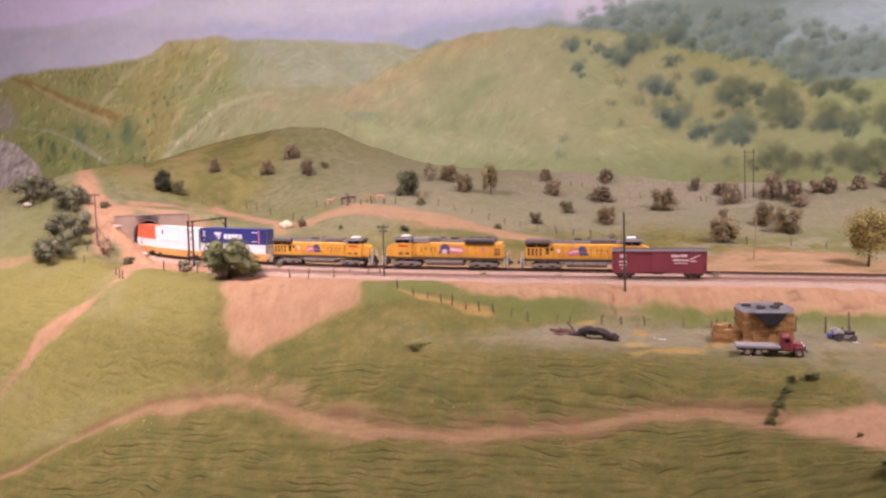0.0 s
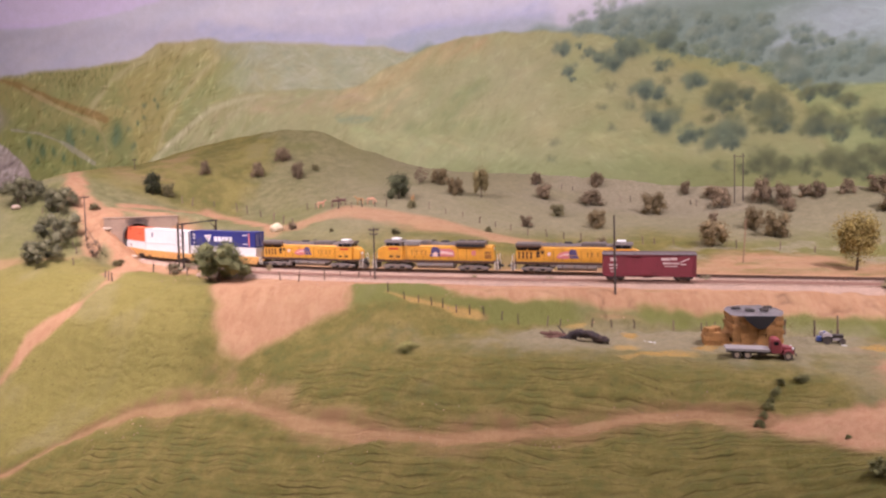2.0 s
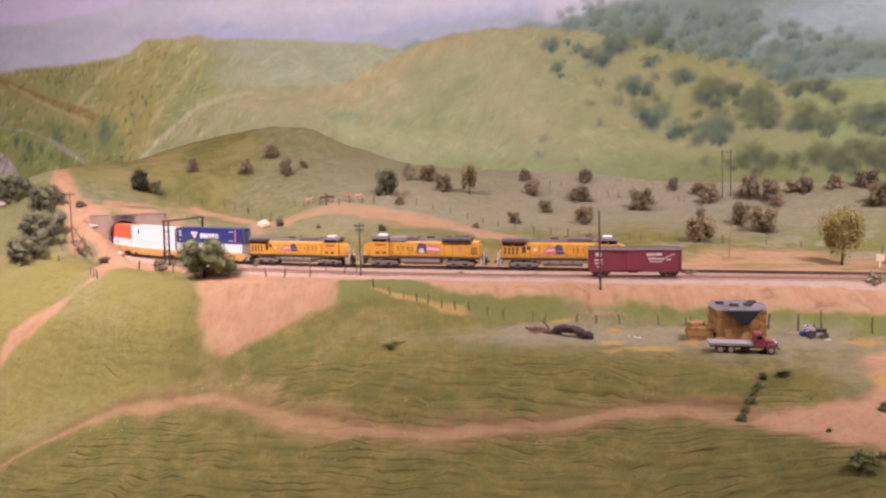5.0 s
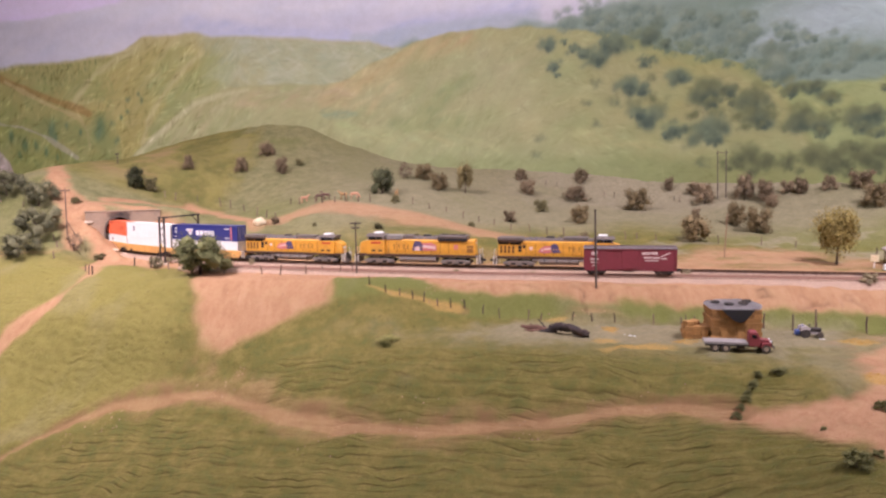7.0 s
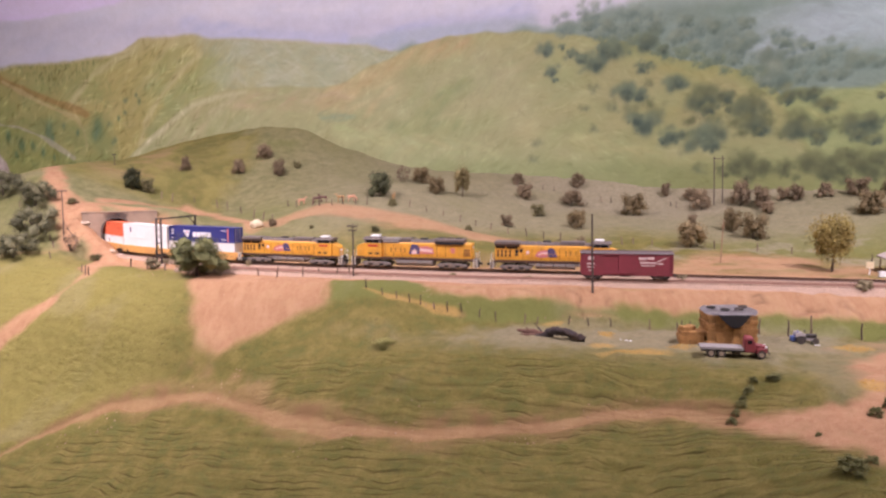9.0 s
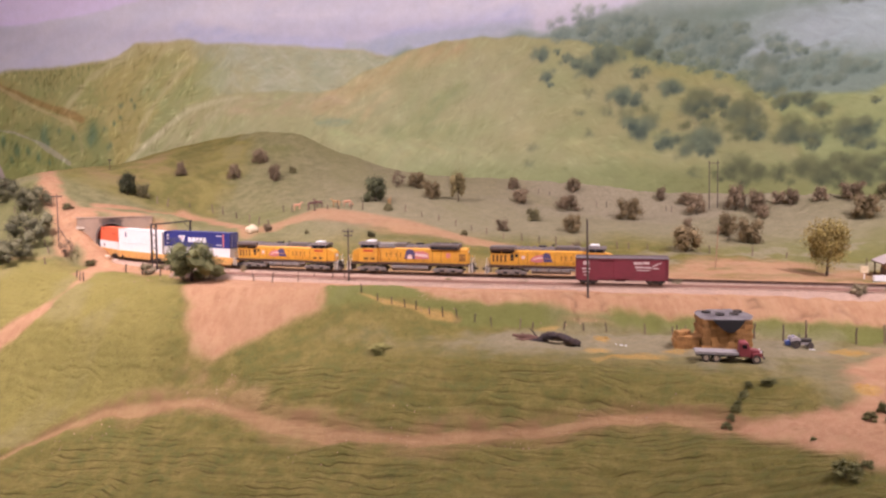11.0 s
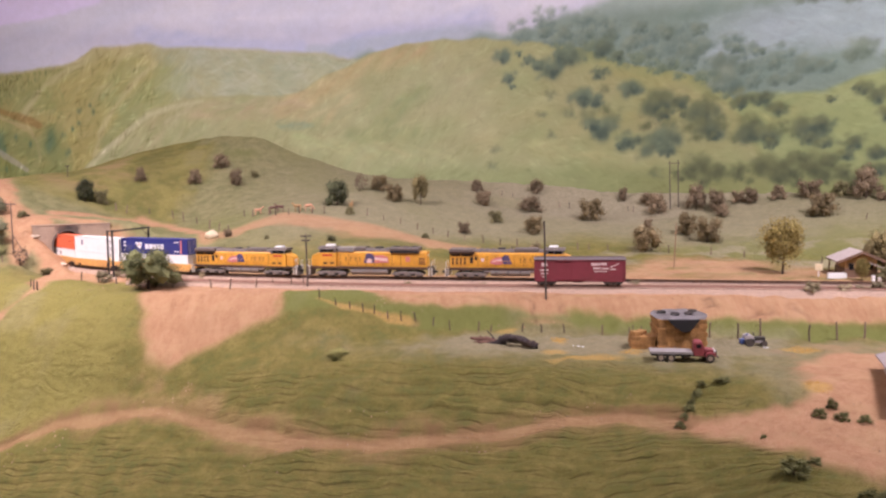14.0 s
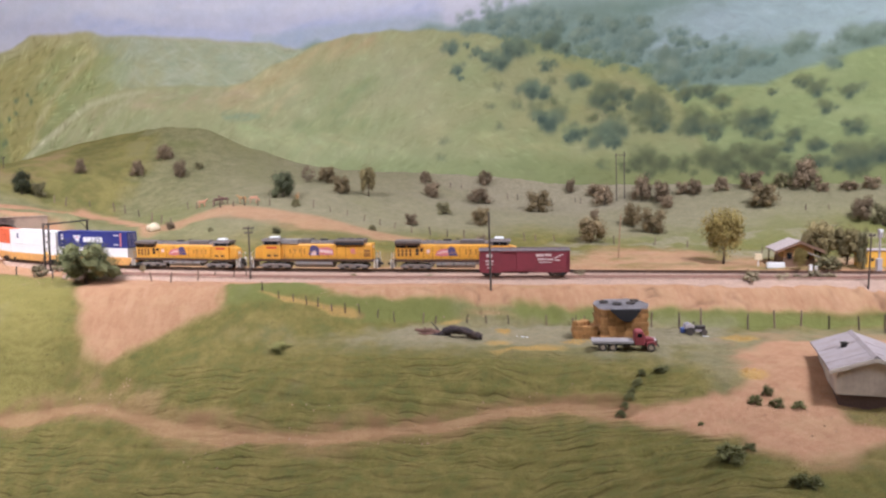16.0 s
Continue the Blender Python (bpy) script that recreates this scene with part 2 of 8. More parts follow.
BENCH = [(-1.5, 1.66, 0.006), (-1.0, 1.60, -0.011), (-0.65, 1.52, -0.016), (-0.52, 1.43, -0.013), (-0.36, 1.348, -0.013), (-0.20, 1.304, -0.009),
         (0.0, 1.255, -0.009), (0.25, 1.225, -0.010), (0.45, 1.200, -0.012), (0.8, 1.132, -0.012), (1.6, 0.965, -0.012)]
CUT = [(-1.5, 1.80, 0.075), (-1.0, 1.74, 0.05), (-0.75, 1.66, 0.032), (-0.69, 1.685, 0.036), (-0.655, 1.697, 0.020), (-0.630, 1.712, -0.003), (-0.59, 1.725, -0.007), (-0.51, 1.735, -0.006), (-0.45, 1.69, -0.006), (-0.305, 1.564, -0.006),
       (0.0, 1.452, -0.005), (0.25, 1.394, -0.005), (0.65, 1.296, -0.004), (0.86, 1.246, -0.004), (1.6, 1.09, -0.004)]
BANK = [(-1.5, 1.90, 0.10), (-1.0, 1.84, 0.100), (-0.75, 1.745, 0.078), (-0.67, 1.735, 0.082), (-0.6, 1.765, 0.083), (-0.51, 1.79, 0.080), (-0.43, 1.745, 0.052), (-0.33, 1.65, 0.033),
        (-0.15, 1.56, 0.025), (0.05, 1.50, 0.022), (0.3, 1.47, 0.011), (0.6, 1.44, 0.004), (0.9, 1.40, 0.0), (1.6, 1.22, 0.0)]
PASTURE = [(-1.5, 2.02, 0.115), (-1.1, 1.97, 0.118), (-0.95, 1.94, 0.130), (-0.86, 1.92, 0.155), (-0.8, 1.87, 0.144), (-0.658, 1.90, 0.104), (-0.469, 1.90, 0.053), (-0.3, 1.84, 0.071),
           (-0.15, 1.80, 0.089), (0.0, 1.80, 0.087), (0.15, 1.76, 0.062), (0.4, 1.72, 0.043), (0.65, 1.70, 0.038), (0.95, 1.60, 0.042), (1.6, 1.27, 0.03)]
RISE = [(-1.5, 2.20, 0.11), (-1.1, 2.15, 0.115), (-0.95, 2.13, 0.140), (-0.86, 2.10, 0.170), (-0.8, 2.10, 0.174), (-0.657, 2.06, 0.160), (-0.5, 2.10, 0.150), (-0.387, 2.17, 0.178),
        (-0.247, 2.13, 0.156), (-0.098, 2.05, 0.134), (0.10, 2.02, 0.117), (0.30, 2.02, 0.088), (0.55, 2.0, 0.068), (0.75, 1.85, 0.066), (0.95, 1.72, 0.073),
        (1.6, 1.33, 0.062)]
SKYLINE = [(-1.5, 0.10), (-1.15, 0.105), (-1.0, 0.125), (-0.90, 0.165), (-0.796, 0.188), (-0.696, 0.224), (-0.545, 0.262), (-0.415, 0.283), (-0.335, 0.281), (-0.236, 0.243),
           (-0.126, 0.201), (-0.027, 0.171), (0.103, 0.157), (0.333, 0.147), (0.522, 0.131), (0.702, 0.119), (1.0, 0.119), (1.25, 0.123), (1.6, 0.125)]
LINES = (SHELF, ROAD, BROW, FOOT, BENCH, CUT, BANK, PASTURE, RISE)

# spit of earth in front of the tunnel mouth
BERM = [(-0.676, 1.704, 0.066), (-0.648, 1.690, 0.044), (-0.624, 1.668, 0.022), (-0.590, 1.632, 0.007), (-0.558, 1.598, -0.006)]

X0, X1, NX, Y0, NV, PACK = -1.5, 1.6, 776, 0.50, 600, 1.3


def blur(a, n, axis):
    k = np.exp(-np.linspace(-2, 2, 2 * n + 1) ** 2)
    k /= k.sum()
    pad = [(n, n) if i == axis else (0, 0) for i in (0, 1)]
    return np.apply_along_axis(lambda v: np.convolve(v, k, "valid"), axis, np.pad(a, pad, "edge"))


def waves(x, y, size, seed, octaves=3):
    """Smooth noise, about -1 to 1, from sums of value noise on a lattice."""
    total, amp = np.zeros(np.broadcast(x, y).shape), 1.0
    for o in range(octaves):
        r = np.random.RandomState(seed * 17 + o)
        table = r.rand(256, 256) * 2 - 1
        u, v = x / size * 2 ** o + 40.3, y / size * 2 ** o + 31.7
        i, j = np.floor(u).astype(int), np.floor(v).astype(int)
        a, b = u - i, v - j
        a, b = a * a * (3 - 2 * a), b * b * (3 - 2 * b)
        t = lambda p, q: table[p % 256, q % 256]
        total = total + amp * ((t(i, j) * (1 - a) + t(i + 1, j) * a) * (1 - b) + (t(i, j + 1) * (1 - a) + t(i + 1, j + 1) * a) * b)
        amp *= 0.5
    return total


def build_land():
    xs = np.linspace(X0, X1, NX)
    far = mural_y(xs) + 0.012
    v = np.linspace(0, 1, NV) ** PACK
    gy = Y0 + (far[:, None] - Y0) * v[None, :]
    ky = np.stack([pchip([p[0] for p in l], [p[1] for p in l], xs) for l in LINES], 1)
    kz = np.stack([pchip([p[0] for p in l], [p[2] for p in l], xs) for l in LINES], 1)
    front = np.stack([np.full(NX, Y0), ky[:, 0] - 0.06], 1)
    fz = np.stack([kz[:, 0] - 0.10, kz[:, 0] - 0.04], 1)
    sky = pchip([p[0] for p in SKYLINE], [p[1] for p in SKYLINE], xs)
    ky = np.concatenate([front, ky, far[:, None]], 1)
    kz = np.concatenate([fz, kz, sky[:, None]], 1)
    ky = np.maximum.accumulate(ky + np.arange(ky.shape[1]) * 1e-4, 1)
    z = np.stack([pchip(ky[i], kz[i], gy[i]) for i in range(NX)])
    z = blur(blur(z, 5, 0), 3, 1)
    gx = np.repeat(xs[:, None], NV, 1)
    return gx, gy, z


GX, GY, GZ = build_land()


def land(x, y):
    """Height of the land at a place."""
    u = np.clip((x - X0) / (X1 - X0) * (NX - 1), 0, NX - 1.001)
    far = float(mural_y(x)) + 0.012
    v = min(max(((y - Y0) / (far - Y0)), 0.0) ** (1 / PACK) * (NV - 1), NV - 1.001)
    i, j = int(u), int(v)
    a, b = u - i, v - j
    return float((GZ[i, j] * (1 - a) + GZ[i + 1, j] * a) * (1 - b) + (GZ[i, j + 1] * (1 - a) + GZ[i + 1, j + 1] * a) * b)


def grid_mesh(name, px, py, pz, skip=None):
    """A sheet over an n by m lattice of places."""
    n, m = px.shape
    co = np.stack([px, py, pz], -1).reshape(-1, 3).astype(np.float32)
    k = np.arange(n * m).reshape(n, m)
    quads = np.stack([k[:-1, :-1], k[1:, :-1], k[1:, 1:], k[:-1, 1:]], -1).reshape(-1, 4)
    if skip is not None:
        quads = quads[~skip.reshape(-1)]
    me = bpy.data.meshes.new(name)
    me.vertices.add(len(co))
    me.vertices.foreach_set("co", co.ravel())
    me.loops.add(quads.size)
    me.loops.foreach_set("vertex_index", quads.ravel().astype(np.int32))
    me.polygons.add(len(quads))
    me.polygons.foreach_set("loop_start", np.arange(0, quads.size, 4, dtype=np.int32))
    me.polygons.foreach_set("loop_total", np.full(len(quads), 4, np.int32))
    me.polygons.foreach_set("use_smooth", np.ones(len(quads), bool))
    me.update(calc_edges=True)
    return me


def colour_layer(me, name, rgb):
    layer = me.color_attributes.new(name, "FLOAT_COLOR", "POINT")
    data = np.concatenate([rgb.reshape(-1, 3), np.ones((rgb.shape[0] * rgb.shape[1], 1))], 1).astype(np.float32)
    layer.data.foreach_set("color", data.ravel())


def smooth01(a, lo, hi):
    s = np.clip((a - lo) / (hi - lo), 0, 1)
    return s * s * (3 - 2 * s)


def way(points, gx, gy):
    """Distance in plan from a line of points."""
    best = np.full(gx.shape, 9.0)
    for (ax, ay), (bx, by) in zip(points, points[1:]):
        dx, dy = bx - ax, by - ay
        s = np.clip(((gx - ax) * dx + (gy - ay) * dy) / (dx * dx + dy * dy), 0, 1)
        best = np.minimum(best, np.hypot(gx - ax - s * dx, gy - ay - s * dy))
    return best


def inside(points, gx, gy):
    """Signed distance to a closed outline in plan: above 0 inside."""
    hit = np.zeros(gx.shape, bool)
    for (ax, ay), (bx, by) in zip(points, points[1:] + points[:1]):
        cross = (ay > gy) != (by > gy)
        with np.errstate(divide="ignore", invalid="ignore"):
            hit ^= cross & (gx < (bx - ax) * (gy - ay) / (by - ay + 1e-12) + ax)
    d = way(points + points[:1], gx, gy)
    return np.where(hit, d, -d)


def curve_of(line, gx):
    return pchip([p[0] for p in line], [p[1] for p in line], gx)


N1, N2, N3 = waves(GX, GY, 0.09, 3, 4), waves(GX, GY, 0.022, 5, 3), waves(GX, GY, 0.25, 7, 3)
wob = 0.012 * N1 + 0.005 * N2
bench_y, foot_y, cut_y, road_y, brow_y = (curve_of(l, GX) for l in (BENCH, FOOT, CUT, ROAD, BROW))


def path_mask(points, half, soft=0.010, rough=1.0):
    return 1 - smooth01(way(points, GX, GY) + rough * wob, half - soft, half + soft)


def patch_mask(points, soft=0.012, rough=1.0):
    return smooth01(inside(points, GX, GY) + rough * wob, -soft, soft)


earth = np.zeros(GX.shape)
# the farm road in front, wider towards the yard
half = np.interp(GX, [-1.0, -0.62, -0.5, -0.42, -0.32, -0.27, -0.22, -0.10, -0.04, 0.03, 0.12, 0.24, 0.34], [0.004, 0.005, 0.004, 0.007, 0.007, 0.006, 0.009, 0.011, 0.009, 0.005, 0.004, 0.006, 0.008])
d_road = way([(-1.2, 1.19), (-0.8, 1.15), (-0.632, 1.157), (-0.606, 1.163), (-0.55, 1.185), (-0.489, 1.198), (-0.437, 1.199), (-0.384, 1.187), (-0.305, 1.164), (-0.270, 1.150),
              (-0.222, 1.116), (-0.17, 1.070), (-0.098, 1.026), (-0.045, 1.006), (0.004, 0.985), (0.075, 0.968), (0.16, 0.947), (0.235, 0.940), (0.30, 0.922), (0.36, 0.882)], GX, GY)
half = half * np.interp(GX, [-0.3, -0.22, 0.0, 0.05], [1.0, 0.8, 0.8, 1.0])
earth = np.maximum(earth, 0.72 * (1 - smooth01(d_road + 0.25 * wob, half - 0.003, half + 0.004)))
verge_half = half
track_way = 1 - smooth01(d_road + 0.2 * wob, half + 0.001, half + 0.006)
fringe = (1 - smooth01(d_road + 1.2 * wob, half, half + 0.018)) * (0.15 + 0.15 * smooth01(GX, -0.45, -0.3) * (1 - smooth01(GX, -0.02, 0.1)))
earth = np.maximum(earth, fringe)
earth = np.maximum(earth, 0.45 * patch_mask([(-0.42, 1.190), (-0.382, 1.204), (-0.332, 1.208), (-0.309, 1.212), (-0.261, 1.180), (-0.168, 1.098), (-0.115, 1.060), (-0.067, 1.032),
                                             (-0.10, 1.02), (-0.17, 1.06), (-0.27, 1.145), (-0.36, 1.175)], 0.012, 1.0) * smooth01(N1 + N2, -0.9, 0.7))
# the yard round the shed
earth = np.maximum(earth, patch_mask([(0.30, 0.915), (0.342, 0.884), (0.384, 0.868), (0.413, 0.855), (0.464, 0.853), (0.486, 0.862), (0.492, 0.891), (0.495, 0.932), (0.530, 0.985), (0.575, 1.02),
                                      (0.62, 1.02), (0.75, 1.00), (1.6, 0.86), (1.6, 0.64), (0.60, 0.69), (0.528, 0.70), (0.475, 0.712), (0.445, 0.735), (0.430, 0.765), (0.412, 0.790),
                                      (0.386, 0.834), (0.338, 0.872)], 0.016, 1.6))
earth = np.maximum(earth, 0.45 * patch_mask([(0.50, 0.88), (0.49, 0.95), (0.52, 1.05), (0.60, 1.07), (0.75, 1.04), (0.75, 0.98), (0.55, 0.95)], 0.02, 1.8) * smooth01(N1 + 0.6 * N2, -0.6, 0.5))
earth = earth * (1 - 0.8 * patch_mask([(0.561, 0.806), (0.60, 0.806), (0.60, 0.765), (0.575, 0.760), (0.553, 0.771)], 0.008, 0.5))
earth = earth * (1 - 0.85 * patch_mask([(0.522, 0.717), (0.60, 0.728), (0.60, 0.67), (0.50, 0.67)], 0.010, 0.6))
# track bed and the bank below it
bed = smooth01(GY + 0.4 * wob, bench_y - 0.006, bench_y + 0.006) * (1 - smooth01(GY + wob, cut_y + 0.0, cut_y + 0.03)) * smooth01(GX, -0.70, -0.64)
earth = np.maximum(earth, bed)
side = smooth01(GX + wob + 1.2 * (GY - 1.235), 0.0, 0.05) * smooth01(GY + 0.6 * wob, foot_y + 0.022, foot_y + 0.034) * (1 - smooth01(GY, bench_y, bench_y + 0.01))
earth = np.maximum(earth, side)
# bare slope below the line
earth = np.maximum(earth, patch_mask([(-0.372, 1.37), (-0.345, 1.290), (-0.330, 1.255), (-0.318, 1.232), (-0.300, 1.216), (-0.284, 1.210), (-0.256, 1.214),
                                      (-0.209, 1.225), (-0.163, 1.239), (-0.120, 1.248), (-0.118, 1.36)], 0.010, 1.0))
# left road over the tunnel and the gully below it
earth = np.maximum(earth, path_mask([(-0.86, 2.03), (-0.825, 1.95), (-0.76, 1.83), (-0.70, 1.76), (-0.655, 1.735), (-0.625, 1.70)], 0.026))
earth = np.maximum(earth, path_mask([(-0.72, 1.76), (-0.60, 1.775), (-0.50, 1.745), (-0.46, 1.70)], 0.020))
gully = path_mask([(-0.59, 1.64), (-0.565, 1.52), (-0.552, 1.44), (-0.565, 1.400), (-0.592, 1.375), (-0.622, 1.362), (-0.650, 1.347), (-0.69, 1.308), (-0.73, 1.24), (-0.78, 1.17)], np.interp(GY, [1.25, 1.35, 1.40, 1.52], [0.007, 0.014, 0.017, 0.022]), 0.008, 0.9)
earth = np.maximum(earth, gully)
earth = np.maximum(earth, 0.6 * path_mask([(-1.2, 1.66), (-0.85, 1.60), (-0.70, 1.60)], 0.006))
earth = np.maximum(earth, patch_mask([(-0.77, 1.82), (-0.70, 1.765), (-0.64, 1.735), (-0.60, 1.70), (-0.56, 1.62), (-0.62, 1.60), (-0.665, 1.63), (-0.70, 1.69), (-0.735, 1.75)], 0.014))
# turf on the mound and left of the gully, up to the line
earth = earth * (1 - patch_mask([(-0.532, 1.43), (-0.540, 1.505), (-0.540, 1.545), (-0.526, 1.538), (-0.470, 1.485), (-0.419, 1.448), (-0.385, 1.408), (-0.365, 1.36), (-0.35, 1.28),
                                 (-0.50, 1.28), (-0.552, 1.352), (-0.545, 1.392)], 0.011, 1.2))
earth = earth * (1 - 0.95 * patch_mask([(-0.72, 1.60), (-0.684, 1.60), (-0.654, 1.634), (-0.646, 1.665), (-0.632, 1.685), (-0.616, 1.665), (-0.592, 1.508), (-0.588, 1.451), (-0.606, 1.42),
                                        (-0.68, 1.385), (-0.75, 1.50)], 0.006, 0.5))
earth = np.maximum(earth, 0.6 * path_mask([(-1.2, 1.66), (-0.85, 1.60), (-0.70, 1.60), (-0.655, 1.64)], 0.005))
earth = np.maximum(earth, 0.92 * gully * smooth01(1.56 - GY, 0.0, 0.04))
earth = np.maximum(earth, path_mask([(p[0], p[1]) for p in BERM], 0.034, 0.012, 1.2))
# pasture roads behind the line
earth = np.maximum(earth, path_mask([(-0.66, 1.83), (-0.60, 1.885), (-0.52, 1.945), (-0.46, 1.93), (-0.41, 1.85), (-0.35, 1.765), (-0.32, 1.70)], 0.016))
half = np.interp(GX, [-0.3, -0.2, -0.05, 0.1, 0.3], [0.030, 0.040, 0.036, 0.016, 0.012])
d = way([(-0.30, 1.735), (-0.22, 1.775), (-0.121, 1.738), (-0.026, 1.652), (0.103, 1.594), (0.27, 1.507), (0.42, 1.46), (0.7, 1.42)], GX, GY)
earth = np.maximum(earth, 1 - smooth01(d + wob, half - 0.012, half + 0.012))
bank = smooth01(GX + 3 * wob, -0.12, -0.04) * (1 - smooth01(GY + 1.5 * wob, cut_y + 0.035, cut_y + 0.06)) * (GY > cut_y - 0.01)
earth = np.maximum(earth, 0.9 * bank)
earth = np.maximum(earth, 0.85 * patch_mask([(0.42, 1.36), (0.45, 1.45), (0.60, 1.46), (0.72, 1.40), (1.0, 1.33), (1.5, 1.2), (1.5, 1.1)], 0.03))

worn = smooth01(GY, cut_y + 0.004, cut_y + 0.02) * smooth01(GX, -0.36, -0.28)
earth = earth * (1 - worn * (0.22 + 0.48 * smooth01(0.3 - N1 - 0.8 * N2, -0.5, 0.7)))

lush = patch_mask([(-0.128, 1.30), (-0.10, 1.318), (-0.03, 1.296), (0.01, 1.262), (0.05, 1.225), (-0.05, 1.236), (-0.12, 1.245)], 0.008, 1.1)
lush = np.maximum(lush, path_mask([(0.02, 1.222), (0.06, 1.212), (0.14, 1.202), (0.22, 1.192), (0.33, 1.170), (0.60, 1.113), (1.2, 1.0)],
                                  np.interp(GX, [0.02, 0.12, 0.20, 0.28, 0.45, 0.52, 0.60, 0.7], [0.010, 0.011, 0.018, 0.012, 0.010, 0.016, 0.018, 0.011]), 0.007, 0.7))
lush = np.maximum(lush, 0.45 * smooth01(N3, 0.1, 0.7) * (GY > 1.5))
earth = earth * (1 - lush * (GY < 1.4))
meadow = patch_mask([(0.50, 1.56), (0.62, 1.60), (0.76, 1.66), (0.95, 1.66), (1.4, 1.42), (1.4, 1.30), (1.0, 1.43), (0.76, 1.49), (0.62, 1.53)], 0.05, 2.0)
lush = np.maximum(lush, 0.62 * meadow)
tan_road = path_mask([(-0.30, 1.725), (-0.24, 1.765), (-0.19, 1.782), (-0.121, 1.748), (-0.03, 1.690), (0.05, 1.632), (0.13, 1.585), (0.24, 1.535), (0.32, 1.51)],
                     np.interp(GX, [-0.3, -0.2, -0.05, 0.1, 0.3], [0.022, 0.036, 0.032, 0.018, 0.010]), 0.014, 1.2)
earth = np.maximum(earth, 0.80 * tan_road)
earth = np.maximum(earth, 0.85 * patch_mask([(0.43, 1.37), (0.457, 1.43), (0.517, 1.485), (0.589, 1.512), (0.645, 1.50), (0.69, 1.44), (0.80, 1.40), (1.0, 1.35), (1.0, 1.24), (0.7, 1.31)], 0.025, 1.6))
straw = path_mask([(-0.075, 1.252), (-0.038, 1.234), (0.004, 1.216), (0.036, 1.208), (0.07, 1.200)], 0.0028, 0.003, 0.3)
earth, lush = np.maximum(earth * (1 - straw), 0.25 * straw), lush * (1 - straw)

dust = 0.68 * patch_mask([(0.06, 1.175), (0.30, 1.155), (0.58, 1.11), (0.54, 1.00), (0.42, 1.02), (0.30, 1.04), (0.12, 1.10)], 0.025)
dust = np.maximum(dust, (0.22 + 0.30 * smooth01(N1 + N2, -0.3, 0.8)) * patch_mask([(-0.02, 1.15), (0.10, 1.17), (0.56, 1.11), (0.60, 0.99), (0.52, 0.90), (0.47, 0.91), (0.40, 0.96), (0.28, 1.01), (0.10, 1.08)], 0.03))
dust = np.maximum(dust, 0.42 * patch_mask([(0.46, 0.865), (0.45, 0.95), (0.50, 1.07), (0.62, 1.08), (0.80, 1.05), (0.80, 0.98), (0.52, 0.88)], 0.02))
# Dusty back range; this tone also stands for the light's falloff by the wall.
dust = np.maximum(dust, 0.92 * smooth01(GX + 0.8 * N3 * 0.2, -0.02, 0.35) * smooth01(GY + 0.05 * N1, 1.72, 1.98))
dust = np.maximum(dust, 0.5 * smooth01(GY + 0.1 * N3, 1.5, 1.7) * smooth01(GX, -0.4, 0.0))
dust = np.maximum(dust, 0.18 * smooth01(N1 + 0.5 * N3, 0.2, 1.0) * (GY > road_y + 0.02))
dust = dust * (1 - 0.6 * meadow)
flat_east = smooth01(GX, 0.40, 0.46) * smooth01(GY, cut_y + 0.01, cut_y + 0.04) * (GY < 1.6)
earth = earth * (1 - 0.55 * flat_east * smooth01(waves(GX, GY * 2.2, 0.05, 61, 3) + 0.4 * N2, 0.0, 0.7))
dust = np.maximum(dust, 0.6 * flat_east * smooth01(waves(GX, GY * 2.0, 0.06, 63, 3), 0.0, 0.7))
crest = smooth01(-0.52 - GX, 0.0, 0.1) * smooth01(GY, 1.95, 2.05) * smooth01(GX, -0.85, -0.78)
earth = np.maximum(earth, 0.40 * crest * smooth01(N1 + 0.7 * N3, 0.15, 0.8))
cover = np.stack([earth, lush, dust], -1)

# small relief: creased turf in the fields, rilled banks, rutted roads
turn_x = GX + 0.02 * N1
v = GY * 1.0 + 0.42 * GX + 0.011 * N1 + 0.010 * waves(GX, GY, 0.16, 11, 2)
crease = 1 - np.abs(waves(turn_x * 0.10, v, 0.0145, 13, 2))
valley = waves(turn_x * 0.10 + 3.0, v, 0.016, 13, 2)
groove = np.exp(-(valley / 0.10) ** 2) * smooth01(waves(GX, GY, 0.07, 19, 2), -0.45, 0.25)
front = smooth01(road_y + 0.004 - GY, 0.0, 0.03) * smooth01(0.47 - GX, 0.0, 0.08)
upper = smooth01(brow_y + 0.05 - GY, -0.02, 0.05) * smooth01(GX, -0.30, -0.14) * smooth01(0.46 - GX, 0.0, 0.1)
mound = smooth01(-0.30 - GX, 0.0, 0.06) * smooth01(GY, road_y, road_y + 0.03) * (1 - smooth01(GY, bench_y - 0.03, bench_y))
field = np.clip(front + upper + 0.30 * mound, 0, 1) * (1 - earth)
GZ = GZ + field * (0.0052 * (crease - 0.6) - 0.0016 * groove)
GZ = GZ + mound * (1 - earth) * (0.0016 * np.abs(waves(GX, GY, 0.030, 51, 3)) + 0.0010 * waves(GX, GY, 0.014, 53, 2))
GZ = GZ + 0.0019 * N2 * (1 - 0.7 * earth) + 0.0026 * N1 * (1 - 0.5 * bed) + 0.0011 * waves(GX, GY, 0.011, 29, 2) * (1 - earth) * (GY < 1.6)
rill = waves(GX, GY * 0.25, 0.012, 17, 3)
GZ = GZ + 0.0011 * rill * np.maximum(side, earth * (GX < -0.1) * (GX > -0.4) * (GY < bench_y))
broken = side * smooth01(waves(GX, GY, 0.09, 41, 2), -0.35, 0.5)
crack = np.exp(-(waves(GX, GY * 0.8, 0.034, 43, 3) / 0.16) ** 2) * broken
